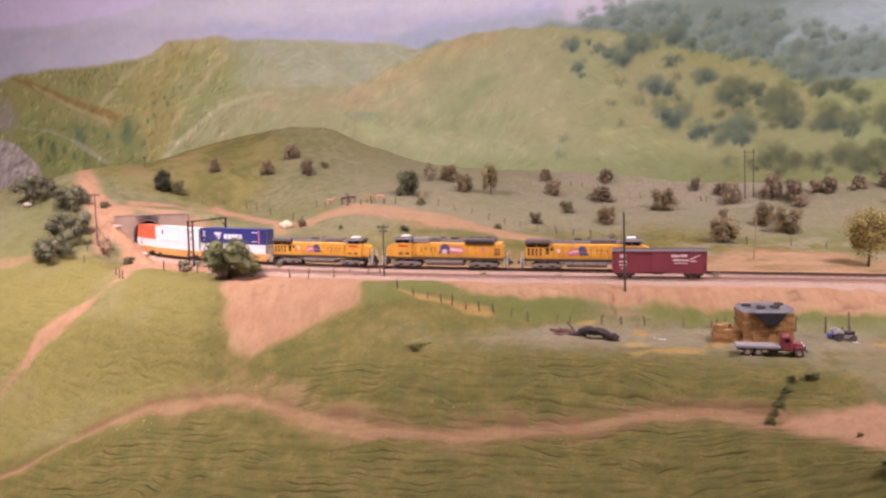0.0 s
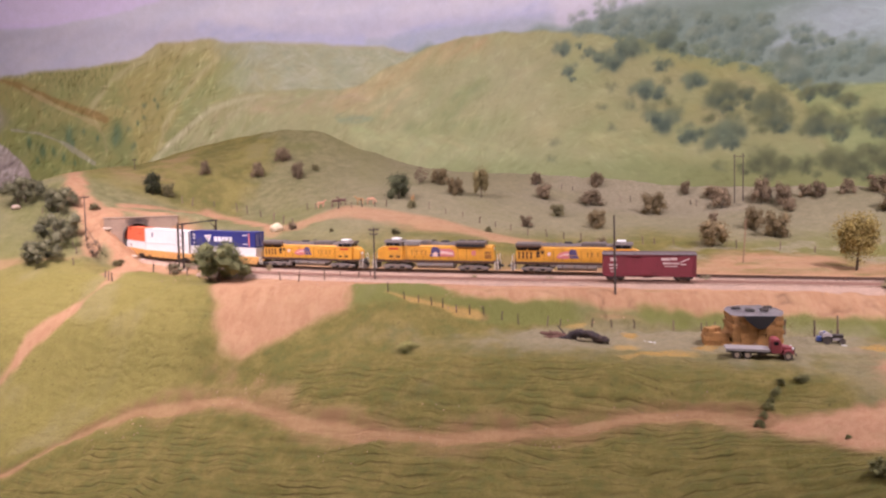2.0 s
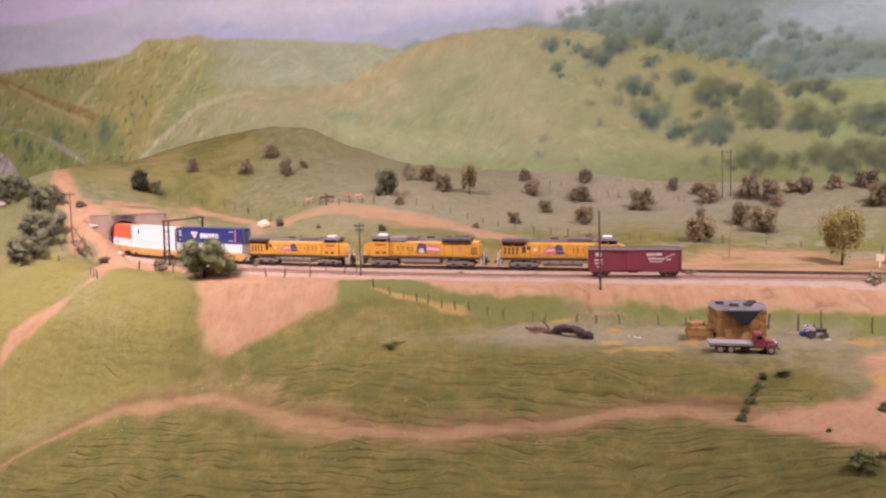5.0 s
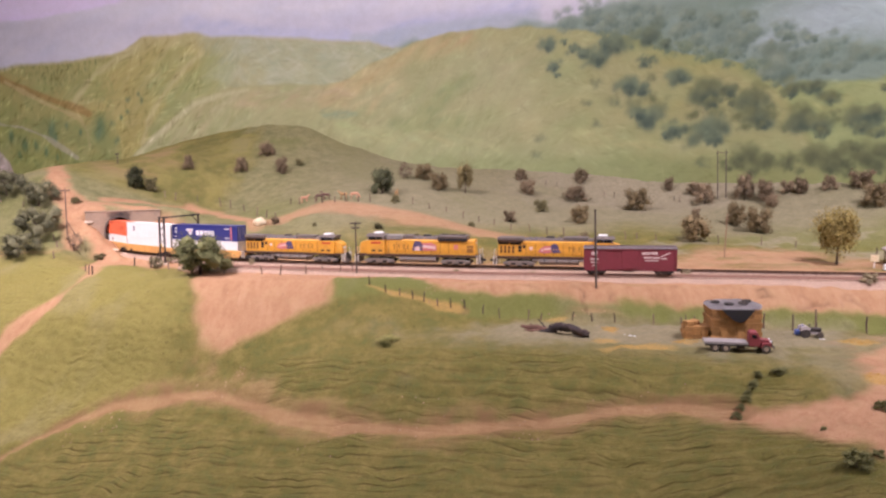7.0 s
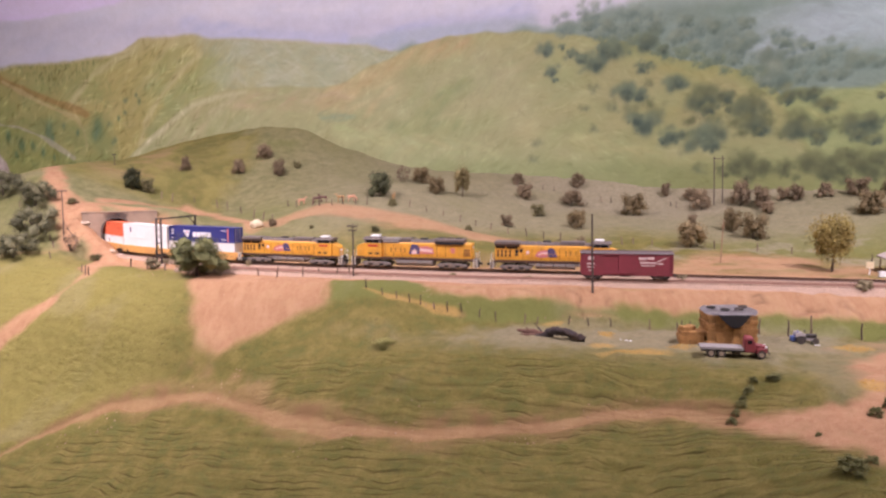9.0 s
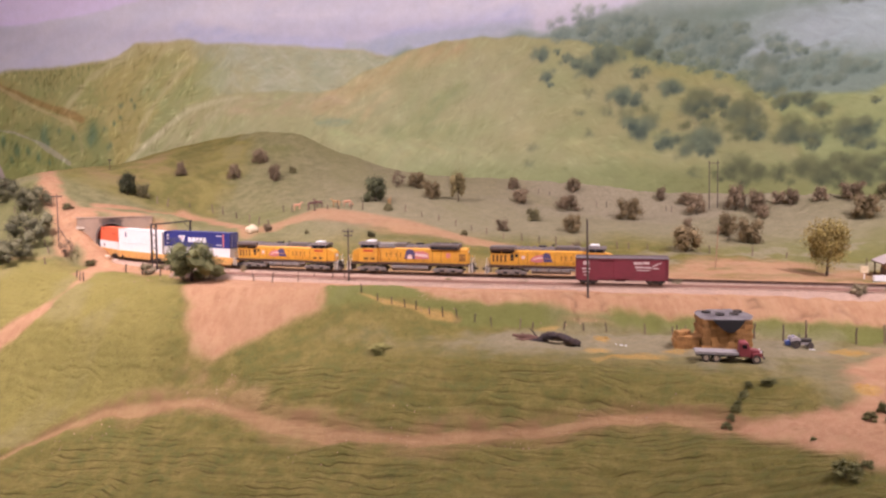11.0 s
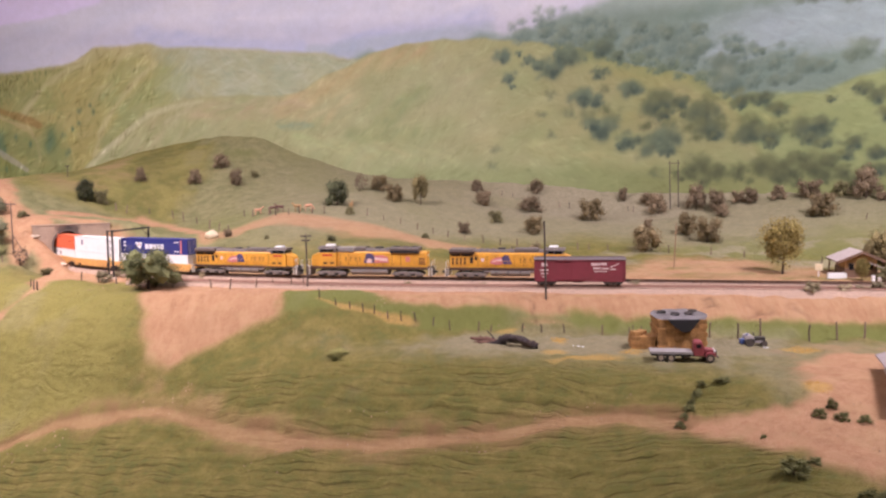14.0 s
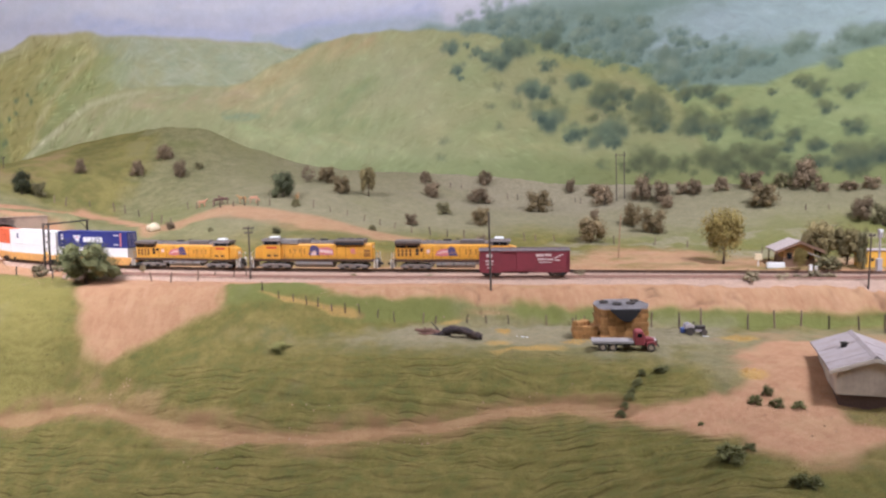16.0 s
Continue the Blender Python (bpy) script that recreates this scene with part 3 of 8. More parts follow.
GZ = GZ + side * 0.0030 * waves(GX, GY * 0.7, 0.030, 37, 3) - 0.0028 * crack
GZ = GZ - 0.0035 * track_way * (GX < 0.36)
flat = np.maximum(np.exp(-((GY - main_y(GX)) / 0.028) ** 2), np.exp(-((GY - siding_y(GX)) / 0.022) ** 2)) * (GX > -0.66) * (GY < cut_y + 0.03)
GZ = GZ * (1 - flat) + (-0.008) * flat
for (ax, ay, ah), (bx, by, bh) in zip(BERM, BERM[1:]):
    k = np.clip(((GX - ax) * (bx - ax) + (GY - ay) * (by - ay)) / ((bx - ax) ** 2 + (by - ay) ** 2), 0, 1)
    d = np.hypot(GX - ax - k * (bx - ax), GY - ay - k * (by - ay))
    GZ = np.maximum(GZ, (ah + (bh - ah) * k + 0.002 * N2) - 0.9 * np.maximum(0.0, d - 0.006))
across = (GX + 0.6077) * math.cos(radians(24)) + (GY - 1.7373) * math.sin(radians(24))
inward = -(GX + 0.6077) * math.sin(radians(24)) + (GY - 1.7373) * math.cos(radians(24))
tunnel_gap = (np.abs(across + 0.40 * inward) < 0.030) & (inward > -0.006) & (inward < 0.06) & (GZ < 0.0735)
terrain = new("ground", grid_mesh("ground", GX, GY, GZ, tunnel_gap[:-1, :-1]))
colour_layer(terrain.data, "cover", cover)
# Yellower turf on the mound, its colour also lightened for the light there.
dry = smooth01(-0.33 - GX + 0.5 * wob, -0.02, 0.06) * (1 - smooth01(GY, bench_y + 0.02, bench_y + 0.12)) * smooth01(GY, road_y, road_y + 0.03)
ochre = smooth01(-0.44 - GX + 0.05 * N1, -0.04, 0.03) * smooth01(GY + 0.03 * N1, 1.90, 1.98)
dry = np.maximum(np.maximum(dry, 0.9 * ochre * smooth01(N1 + 0.6 * N2, -0.7, 0.5)), side)
dry = np.maximum(dry, 0.80 * earth * (GX < -0.1) * (GX > -0.4) * (GY < bench_y))
dry = np.maximum(dry, 0.75 * smooth01(rill, -0.2, 0.8) * earth * (GX < -0.1) * (GX > -0.4) * (GY < bench_y))
far_field = smooth01(GY + 0.06 * N3, 1.50, 1.75) * (1 - 0.85 * ochre)
litter = np.zeros(GX.shape)
for sx, sy, rx, ry in ((0.568, 1.048, 0.030, 0.014), (0.508, 0.888, 0.017, 0.018), (0.348, 1.056, 0.022, 0.012), (0.285, 1.042, 0.040, 0.011), (0.266, 1.130, 0.014, 0.016), (0.206, 1.172, 0.022, 0.010),
                       (0.250, 1.078, 0.014, 0.014)):
    litter = np.maximum(litter, 1 - smooth01(np.hypot((GX - sx) / rx, (GY - sy) / ry) + 0.45 * N1 + 0.35 * N2, 0.35, 1.15))
litter = np.maximum(litter, path_mask([(-0.072, 1.251), (-0.038, 1.233), (0.004, 1.216), (0.036, 1.208), (0.061, 1.203)], 0.0034, 0.003, 0.3))
verge = (1 - smooth01(d_road + 0.9 * wob, verge_half, verge_half + 0.011)) * (1 - 0.75 * (1 - smooth01(d_road, 0.0, verge_half))) * (GX < 0.40) * smooth01(N2 + 0.5 * N1, -1.0, 0.5)
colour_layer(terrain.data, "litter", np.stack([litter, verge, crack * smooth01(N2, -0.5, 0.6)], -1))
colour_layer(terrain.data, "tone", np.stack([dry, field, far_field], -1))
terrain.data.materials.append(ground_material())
tagged(terrain, "modelled hills of olive ground foam with bare tan earth banks and roads", "ground", kind="structure")

# ---------------------------------------------------------------- the painted wall
def paint_wall():
    xs = np.concatenate([np.linspace(-1.9, -1.32, 30), np.linspace(-1.315, 1.36, 1540), np.linspace(1.37, 1.75, 20)])
    zs = np.concatenate([[-0.6, 0.0], np.linspace(0.06, 0.66, 300), np.linspace(0.68, 1.42, 24)])
    X, Z = np.meshgrid(xs, zs, indexing="ij")
    warp = 0.004 * waves(X, Z, 0.05, 21, 3)
    soft = waves(X, Z, 0.14, 27, 3)
    mist = waves(X, Z * 1.5, 0.22, 29, 2)
    mottle = waves(X, Z, 0.045, 33, 3)
    rng = random.Random(4)

    def over(img, colour, mask):
        return img * (1 - mask[..., None]) + np.asarray(colour) * mask[..., None]

    def below(line, edge=0.003, rough=1.0):
        top = pchip([p[0] for p in line], [p[1] for p in line], X)
        return smooth01(top - Z + rough * warp, -edge, edge), top

    def along(line, near, far):
        return 1 - smooth01(way(line, X, Z) + warp, near, far)

    def window(x, z, r):
        i0, i1 = np.searchsorted(xs, (x - r, x + r))
        j0, j1 = np.searchsorted(zs, (z - r, z + r))
        return slice(i0, i1), slice(j0, j1)

    def touch(x, z, a, lo, wi, colour, strength, mask=None, bend=0.0):
        """One touch of the brush: a soft lens of paint, lo long and wi wide, leaning by a degrees."""
        s = window(x, z, 1.3 * max(lo, wi))
        if s[0].stop - s[0].start < 2 or s[1].stop - s[1].start < 2:
            return
        a = radians(a)
        dx, dz = X[s] - x, Z[s] - z
        u, v = dx * math.cos(a) + dz * math.sin(a), dz * math.cos(a) - dx * math.sin(a)
        k = np.exp(-(u / lo) ** 2 * 2 - ((v + bend * u * u) / wi) ** 2 * 2) * strength
        img[s] = over(img[s], colour, k if mask is None else k * mask[s])

    def brush(mask, n, box, lean, colours, length, width, alpha, loose=9):
        """Many touches inside a mask; lean gives their slope at each place, in degrees."""
        x0, x1, z0, z1 = box
        for _ in range(n):
            x, z = rng.uniform(x0, x1), rng.uniform(z0, z1)
            touch(x, z, lean(x, z) + rng.gauss(0, loose), length * rng.uniform(0.5, 1.5), width * rng.uniform(0.5, 1.6), rng.choice(colours), alpha * rng.uniform(0.3, 1.0), mask, 3 * rng.uniform(-1, 1))

    def blotch(mask, n, box, colours, size, alpha):
        """Broad, soft clouds of colour, wet in wet."""
        x0, x1, z0, z1 = box
        for _ in range(n):
            r = size * rng.uniform(0.5, 1.5)
            touch(rng.uniform(x0, x1), rng.uniform(z0, z1), rng.uniform(0, 60), r * 1.5, r * 0.8, rng.choice(colours), alpha * rng.uniform(0.3, 1.0), mask)

    # sky and the pale range, brushed wet in wet
    rosy = 1 - smooth01(X + 0.3 * (Z - 0.5), -1.0, -0.1)
    img = np.stack([0.66 + 0.06 * rosy, 0.65 - 0.015 * rosy, 0.82 + 0.0 * X], -1) * 1.05 + 0.015 * soft[..., None]
    m, top = below([(-1.9, 0.52), (-1.243, 0.561), (-1.148, 0.570), (-1.049, 0.574), (-0.95, 0.590), (-0.867, 0.606), (-0.784, 0.628), (-0.7, 0.66), (-0.5, 0.74), (-0.3, 0.78), (1.75, 0.8)], 0.009)
    img = over(img, (0.555, 0.555, 0.615), m * 0.9)
    img = over(img, (0.655, 0.645, 0.685), m * 0.75 * smooth01(mist + 0.5 * soft, -0.1, 0.8))
    lean = lambda x, z: 30 if x < -0.4 else 12
    blotch(m, 220, (-1.35, 0.6, 0.44, 0.66), [(0.66, 0.64, 0.68), (0.60, 0.60, 0.67), (0.53, 0.55, 0.63), (0.69, 0.66, 0.70)], 0.05, 0.35)
    brush(m, 500, (-1.35, 0.6, 0.46, 0.66), lean, [(0.70, 0.67, 0.70), (0.61, 0.61, 0.68), (0.55, 0.57, 0.66), (0.61, 0.59, 0.65)], 0.06, 0.016, 0.32, 16)
    blue = along([(-0.628, 0.557), (-0.55, 0.54), (-0.471, 0.524), (-0.314, 0.510), (-0.205, 0.505)], 0.004, 0.04) + along([(-0.112, 0.495), (0.01, 0.527), (0.145, 0.545), (0.218, 0.566), (0.29, 0.584)], 0.004, 0.045)
    img = over(img, (0.47, 0.51, 0.66), 0.42 * m * np.clip(blue, 0, 1))
    brush(m * np.clip(blue * 1.5, 0, 1), 260, (-0.7, 0.35, 0.48, 0.64), lambda x, z: 22, [(0.43, 0.48, 0.66), (0.50, 0.53, 0.66), (0.62, 0.62, 0.69)], 0.04, 0.010, 0.4, 18)
    img = over(img, (0.43, 0.49, 0.52), 0.55 * along([(-0.16, 0.495), (0.0, 0.517), (0.15, 0.53), (0.3, 0.54)], 0.006, 0.032))

    # wooded ridge, far right, in grey blue greens with a misty clearing
    wood, top = below([(-1.9, 0.1), (-0.4, 0.42), (-0.12, 0.478), (0.11, 0.506), (0.27, 0.527), (0.38, 0.538), (0.46, 0.560), (0.59, 0.60), (0.8, 0.64), (1.1, 0.66), (1.75, 0.66)], 0.014, 2.5)
    img = over(img, (0.335, 0.405, 0.335), 0.90 * wood)
    blotch(wood, 160, (0.1, 1.6, 0.38, 0.66), [(0.29, 0.365, 0.30), (0.39, 0.46, 0.40), (0.34, 0.42, 0.37), (0.42, 0.48, 0.44)], 0.03, 0.45)
    clear = smooth01(0.062 - np.abs(Z - 0.492 - 0.02 * (X - 0.9)) + 5 * warp, -0.02, 0.04) * smooth01(X + 3 * warp, 0.74, 0.90)
    img = over(img, (0.50, 0.555, 0.555), 0.88 * wood * clear)
    brush(wood * clear, 260, (0.74, 1.5, 0.38, 0.60), lambda x, z: 8, [(0.56, 0.61, 0.61), (0.48, 0.55, 0.54), (0.53, 0.58, 0.60), (0.50, 0.56, 0.52)], 0.05, 0.014, 0.4, 14)

    # left, ochre ridge with spurs that run down to the left
    ridge, top = below([(-1.9, 0.39), (-1.253, 0.422), (-1.189, 0.437), (-1.09, 0.449), (-1.0, 0.455), (-0.91, 0.463), (-0.85, 0.473), (-0.79, 0.499), (-0.758, 0.516), (-0.68, 0.522),
                        (-0.63, 0.528), (-0.566, 0.519), (-0.44, 0.511), (-0.33, 0.506), (-0.17, 0.497), (-0.08, 0.482), (0.3, 0.40), (1.75, 0.1)], 0.010)
    cool = smooth01(X + 0.05 * soft + 0.5 * (Z - 0.45), -0.64, -0.46)
    img = over(img, (0.49, 0.425, 0.195), ridge)
    img = over(img, (0.535, 0.53, 0.375), 0.9 * ridge * cool)
    fall = lambda x, z: 48 + 25 * (x + 0.6) if x < -0.5 else 150
    OCHRE = [(0.59, 0.505, 0.25), (0.51, 0.44, 0.195), (0.63, 0.55, 0.30), (0.47, 0.44, 0.19)]
    MEADOW = [(0.42, 0.43, 0.19), (0.36, 0.39, 0.165), (0.50, 0.47, 0.24), (0.39, 0.40, 0.20)]
    blotch(ridge * (1 - cool), 120, (-1.0, -0.6, 0.30, 0.53), OCHRE, 0.028, 0.5)
    blotch(ridge * (1 - cool), 160, (-1.35, -0.88, 0.12, 0.40), MEADOW, 0.026, 0.6)
    blotch(ridge, 90, (-0.74, -0.52, 0.22, 0.46), [(0.45, 0.48, 0.25), (0.40, 0.45, 0.23), (0.52, 0.51, 0.30)], 0.026, 0.55)
    blotch(ridge * cool, 110, (-0.6, 0.02, 0.36, 0.53), [(0.60, 0.58, 0.44), (0.49, 0.52, 0.38), (0.56, 0.56, 0.43), (0.44, 0.48, 0.36)], 0.022, 0.5)
    brush(ridge * (1 - cool), 900, (-1.0, -0.4, 0.20, 0.53), fall, OCHRE + [(0.60, 0.53, 0.31), (0.40, 0.40, 0.18)], 0.030, 0.0055, 0.40, 20)
    brush(ridge * (1 - cool), 800, (-1.35, -0.85, 0.12, 0.42), lambda x, z: 70, MEADOW + [(0.30, 0.34, 0.15), (0.54, 0.48, 0.25)], 0.016, 0.0045, 0.45, 30)
    brush(ridge * cool, 450, (-0.6, 0.05, 0.36, 0.53), fall, [(0.64, 0.61, 0.47), (0.47, 0.50, 0.35), (0.62, 0.60, 0.46), (0.42, 0.47, 0.34)], 0.026, 0.006, 0.42, 24)
    # spurs: a dry, lit crest and a green flank
    for line, lit, side in (([(-0.758, 0.513), (-0.825, 0.468), (-0.902, 0.423), (-0.937, 0.381), (-0.964, 0.342)], 0.72, -0.03),
                            ([(-0.597, 0.475), (-0.664, 0.415), (-0.716, 0.353), (-0.752, 0.291), (-0.772, 0.228)], 0.75, 0.032),
                            ([(-0.66, 0.52), (-0.70, 0.478), (-0.73, 0.45)], 0.30, 0.02)):
        flank = [(x + side, z - 0.012) for x, z in line]
        img = over(img, (0.40, 0.42, 0.20), 0.42 * ridge * along(flank, 0.004, 0.034))
        img = over(img, (0.63, 0.555, 0.33), lit * ridge * along(line, 0.001, 0.015))
        brush(ridge * along(line, 0.004, 0.03), 160, (-1.0, -0.55, 0.2, 0.53), fall, [(0.68, 0.60, 0.38), (0.60, 0.52, 0.29), (0.50, 0.46, 0.24)], 0.024, 0.004, 0.5, 16)
    crown = ridge * along([(-0.80, 0.487), (-0.75, 0.505), (-0.68, 0.510), (-0.62, 0.512)], 0.004, 0.035)
    img = over(img, (0.62, 0.55, 0.33), 0.5 * crown)
    # wooded belt under the far crest
    belt = ridge * smooth01(Z - pchip([-1.9, -1.189, -1.157, -1.092, -1.011, -0.969, -0.926, -0.883, -0.86, 1.75], [0.43, 0.436, 0.425, 0.411, 0.388, 0.398, 0.428, 0.457, 0.6, 0.6], X) + warp, -0.004, 0.008)
    img = over(img, (0.49, 0.46, 0.23), 0.6 * belt)
    for row in range(5):
        for k in range(52):
            touch(-1.21 + 0.0068 * k + rng.gauss(0, 0.003), 0.380 + 0.019 * row + 0.02 * (k / 52) + rng.gauss(0, 0.004), 90, rng.uniform(0.006, 0.012), rng.uniform(0.002, 0.0036), rng.choice([(0.25, 0.29, 0.12), (0.31, 0.32, 0.13), (0.22, 0.26, 0.12)]), rng.uniform(0.35, 0.8), belt)
    # trail, its light verge, and the dark ravine with conifers
    img = over(img, (0.43, 0.285, 0.125), 0.72 * ridge * along([(-1.22, 0.428), (-1.175, 0.412), (-1.094, 0.377), (-1.03, 0.352), (-0.949, 0.325), (-0.925, 0.312)], 0.003, 0.015))
    img = over(img, (0.60, 0.49, 0.28), 0.72 * ridge * along([(-1.158, 0.403), (-1.095, 0.367), (-1.015, 0.327), (-0.95, 0.301), (-0.930, 0.262), (-0.926, 0.227)], 0.001, 0.008))
    ravine = along([(-1.06, 0.275), (-1.0, 0.265), (-0.93, 0.25)], 0.012, 0.045) + along([(-0.888, 0.285), (-0.875, 0.22), (-0.86, 0.18)], 0.008, 0.045)
    img = over(img, (0.30, 0.345, 0.165), 0.5 * ridge * np.clip(ravine, 0, 1))
    for x, z, h in ((-0.888, 0.272, 0.034), (-0.90, 0.255, 0.022), (-1.034, 0.272, 0.028), (-1.023, 0.245, 0.018), (-0.781, 0.367, 0.008), (-0.771, 0.347, 0.010), (-0.81, 0.349, 0.010),
                    (-0.831, 0.300, 0.010), (-0.86, 0.285, 0.010), (-0.846, 0.237, 0.014), (-0.813, 0.316, 0.009), (-0.95, 0.262, 0.012), (-0.99, 0.28, 0.010)):
        for _ in range(5):
            touch(x + rng.gauss(0, 0.22 * h), z + rng.gauss(0, 0.3 * h), 90, 0.9 * h, 0.4 * h, rng.choice([(0.19, 0.27, 0.165), (0.24, 0.31, 0.175), (0.21, 0.29, 0.20)]), 0.42, ridge)
    # low hill and rocks at the far left
    low, top = below([(-1.9, 0.30), (-1.263, 0.280), (-1.167, 0.285), (-1.118, 0.272), (-1.053, 0.245), (-0.997, 0.207), (-0.965, 0.186), (-0.94, 0.16), (-0.8, 0.1), (1.75, 0.0)])
    img = over(img, (0.40, 0.40, 0.165), low)
    blotch(low, 50, (-1.3, -0.95, 0.14, 0.28), MEADOW, 0.022, 0.6)
    brush(low, 420, (-1.35, -0.9, 0.12, 0.30), lambda x, z: 75, [(0.31, 0.345, 0.14), (0.48, 0.45, 0.22), (0.36, 0.38, 0.16), (0.27, 0.32, 0.15)], 0.016, 0.005, 0.5, 25)
    for x, z, h in ((-1.112, 0.225, 0.025), (-1.149, 0.250, 0.020), (-1.079, 0.229, 0.017), (-1.052, 0.208, 0.017), (-1.02, 0.192, 0.012), (-1.13, 0.20, 0.014)):
        for _ in range(5):
            touch(x + rng.gauss(0, 0.2 * h), z + rng.gauss(0, 0.3 * h), 90, 0.9 * h, 0.4 * h, rng.choice([(0.18, 0.255, 0.15), (0.235, 0.30, 0.16)]), 0.45, low)
    img = over(img, (0.53, 0.485, 0.41), 0.6 * along([(-1.20, 0.287), (-1.118, 0.276), (-1.053, 0.250), (-0.997, 0.212), (-0.965, 0.190)], 0.001, 0.008))
    rock, top = below([(-1.9, 0.30), (-1.265, 0.259), (-1.236, 0.248), (-1.204, 0.218), (-1.181, 0.194), (-1.158, 0.169), (-1.13, 0.10), (-0.9, 0.05), (1.75, 0.0)], 0.006, 2.5)
    img = over(img, (0.56, 0.46, 0.42), rock)
    brush(rock, 420, (-1.4, -1.1, 0.1, 0.27), lambda x, z: 55, [(0.76, 0.66, 0.60), (0.36, 0.29, 0.27), (0.57, 0.48, 0.44), (0.72, 0.63, 0.58)], 0.014, 0.006, 0.8, 30)
    img = over(img, (0.53, 0.44, 0.43), 0.6 * (1 - smooth01(np.hypot((X + 1.27) * 0.8, Z - 0.325) + 2 * warp, 0.02, 0.07)))

    # the shoulder and the big round hill
    hill, top = below([(-1.9, 0.0), (-0.90, 0.12), (-0.87, 0.140), (-0.828, 0.172), (-0.786, 0.210), (-0.736, 0.256), (-0.686, 0.296), (-0.619, 0.345), (-0.555, 0.367), (-0.443, 0.384), (-0.332, 0.384),
                       (-0.269, 0.381), (-0.206, 0.392), (-0.128, 0.433), (-0.051, 0.467), (0.025, 0.497), (0.10, 0.514), (0.174, 0.520), (0.247, 0.519), (0.318, 0.517), (0.388, 0.511),
                       (0.456, 0.500), (0.522, 0.487), (0.586, 0.460), (0.649, 0.434), (0.709, 0.420), (0.767, 0.403), (0.812, 0.376), (0.851, 0.346), (0.90, 0.26), (0.96, 0.15), (1.75, 0.0)], 0.006)
    depth = top - Z
    img = over(img, (0.485, 0.47, 0.275), hill)
    img = over(img, (0.515, 0.475, 0.265), 0.5 * hill * (1 - smooth01(depth + 0.03 * soft, 0.01, 0.12)))
    img = over(img, (0.47, 0.49, 0.29), 0.7 * hill * (1 - smooth01(Z + 0.03 * soft, 0.16, 0.30)))
    img = over(img, (0.545, 0.495, 0.33), 0.55 * hill * np.exp(-((X - 0.22) / 0.13) ** 2 - ((Z - 0.40) / 0.07) ** 2))
    slope = lambda x, z: 58 - 20 * (x + 0.6) if x < -0.45 else (8 if z > 0.33 and x < -0.18 else (40 if x < 0.12 else (60 - 200 * (x - 0.12) if x < 0.40 else -20)))
    blotch(hill, 420, (-0.9, 0.95, 0.12, 0.52), [(0.54, 0.49, 0.32), (0.44, 0.46, 0.26), (0.56, 0.52, 0.34), (0.47, 0.49, 0.29), (0.50, 0.455, 0.26)], 0.040, 0.34)
    brush(hill, 1100, (-0.9, 0.95, 0.10, 0.52), slope, [(0.54, 0.50, 0.32), (0.44, 0.47, 0.26), (0.57, 0.53, 0.35), (0.42, 0.46, 0.26), (0.50, 0.51, 0.32), (0.52, 0.47, 0.27)], 0.045, 0.015, 0.24, 16)
    # warm, dry crest of the hill and the rosy saddle beside it
    warm = np.clip(along([(-0.24, 0.345), (-0.128, 0.41), (-0.04, 0.455), (0.05, 0.485), (0.14, 0.495)], 0.005, 0.045), 0, 1)
    img = over(img, (0.58, 0.485, 0.28), 0.45 * hill * warm * smooth01(0.25 - X, 0.0, 0.2))
    brush(hill * warm, 340, (-0.3, 0.2, 0.30, 0.52), lambda x, z: 40, [(0.64, 0.50, 0.30), (0.55, 0.43, 0.23), (0.63, 0.55, 0.34), (0.60, 0.45, 0.28)], 0.035, 0.009, 0.42, 14)
    brush(hill * (1 - smooth01(np.hypot((X + 0.16) / 0.14, (Z - 0.37) / 0.07), 0.6, 1.2)), 90, (-0.3, 0.0, 0.30, 0.46), lambda x, z: 40, [(0.68, 0.58, 0.37), (0.64, 0.52, 0.32)], 0.03, 0.009, 0.5, 12)
    rose = along([(-0.50, 0.345), (-0.38, 0.352), (-0.28, 0.350), (-0.20, 0.362)], 0.005, 0.045)
    brush(hill * rose, 260, (-0.6, -0.1, 0.27, 0.42), lambda x, z: 12, [(0.57, 0.46, 0.30), (0.61, 0.50, 0.35), (0.53, 0.455, 0.29), (0.60, 0.54, 0.37)], 0.032, 0.008, 0.5, 16)
    # cooler green folds, a pale yellow bottom
    folds = np.clip(along([(0.00, 0.285), (0.06, 0.340), (0.13, 0.385)], 0.004, 0.042) + 0.9 * along([(-0.06, 0.275), (0.02, 0.262), (0.12, 0.285)], 0.003, 0.03), 0, 1)
    img = over(img, (0.40, 0.43, 0.23), 0.34 * hill * folds)
    brush(hill * folds, 240, (-0.1, 0.2, 0.22, 0.42), lambda x, z: 42, [(0.36, 0.41, 0.22), (0.41, 0.44, 0.23), (0.45, 0.45, 0.25), (0.33, 0.39, 0.23)], 0.028, 0.008, 0.42, 14)
    teal = along([(-0.25, 0.305), (-0.17, 0.305)], 0.004, 0.018)
    brush(hill * teal, 60, (-0.3, -0.12, 0.28, 0.33), lambda x, z: 4, [(0.36, 0.43, 0.31), (0.40, 0.46, 0.30)], 0.024, 0.007, 0.6, 8)
    pale = np.clip(along([(-0.20, 0.265), (-0.05, 0.240), (0.06, 0.225), (0.20, 0.205)], 0.008, 0.04) + along([(0.42, 0.235), (0.55, 0.215), (0.64, 0.20)], 0.005, 0.03), 0, 1)
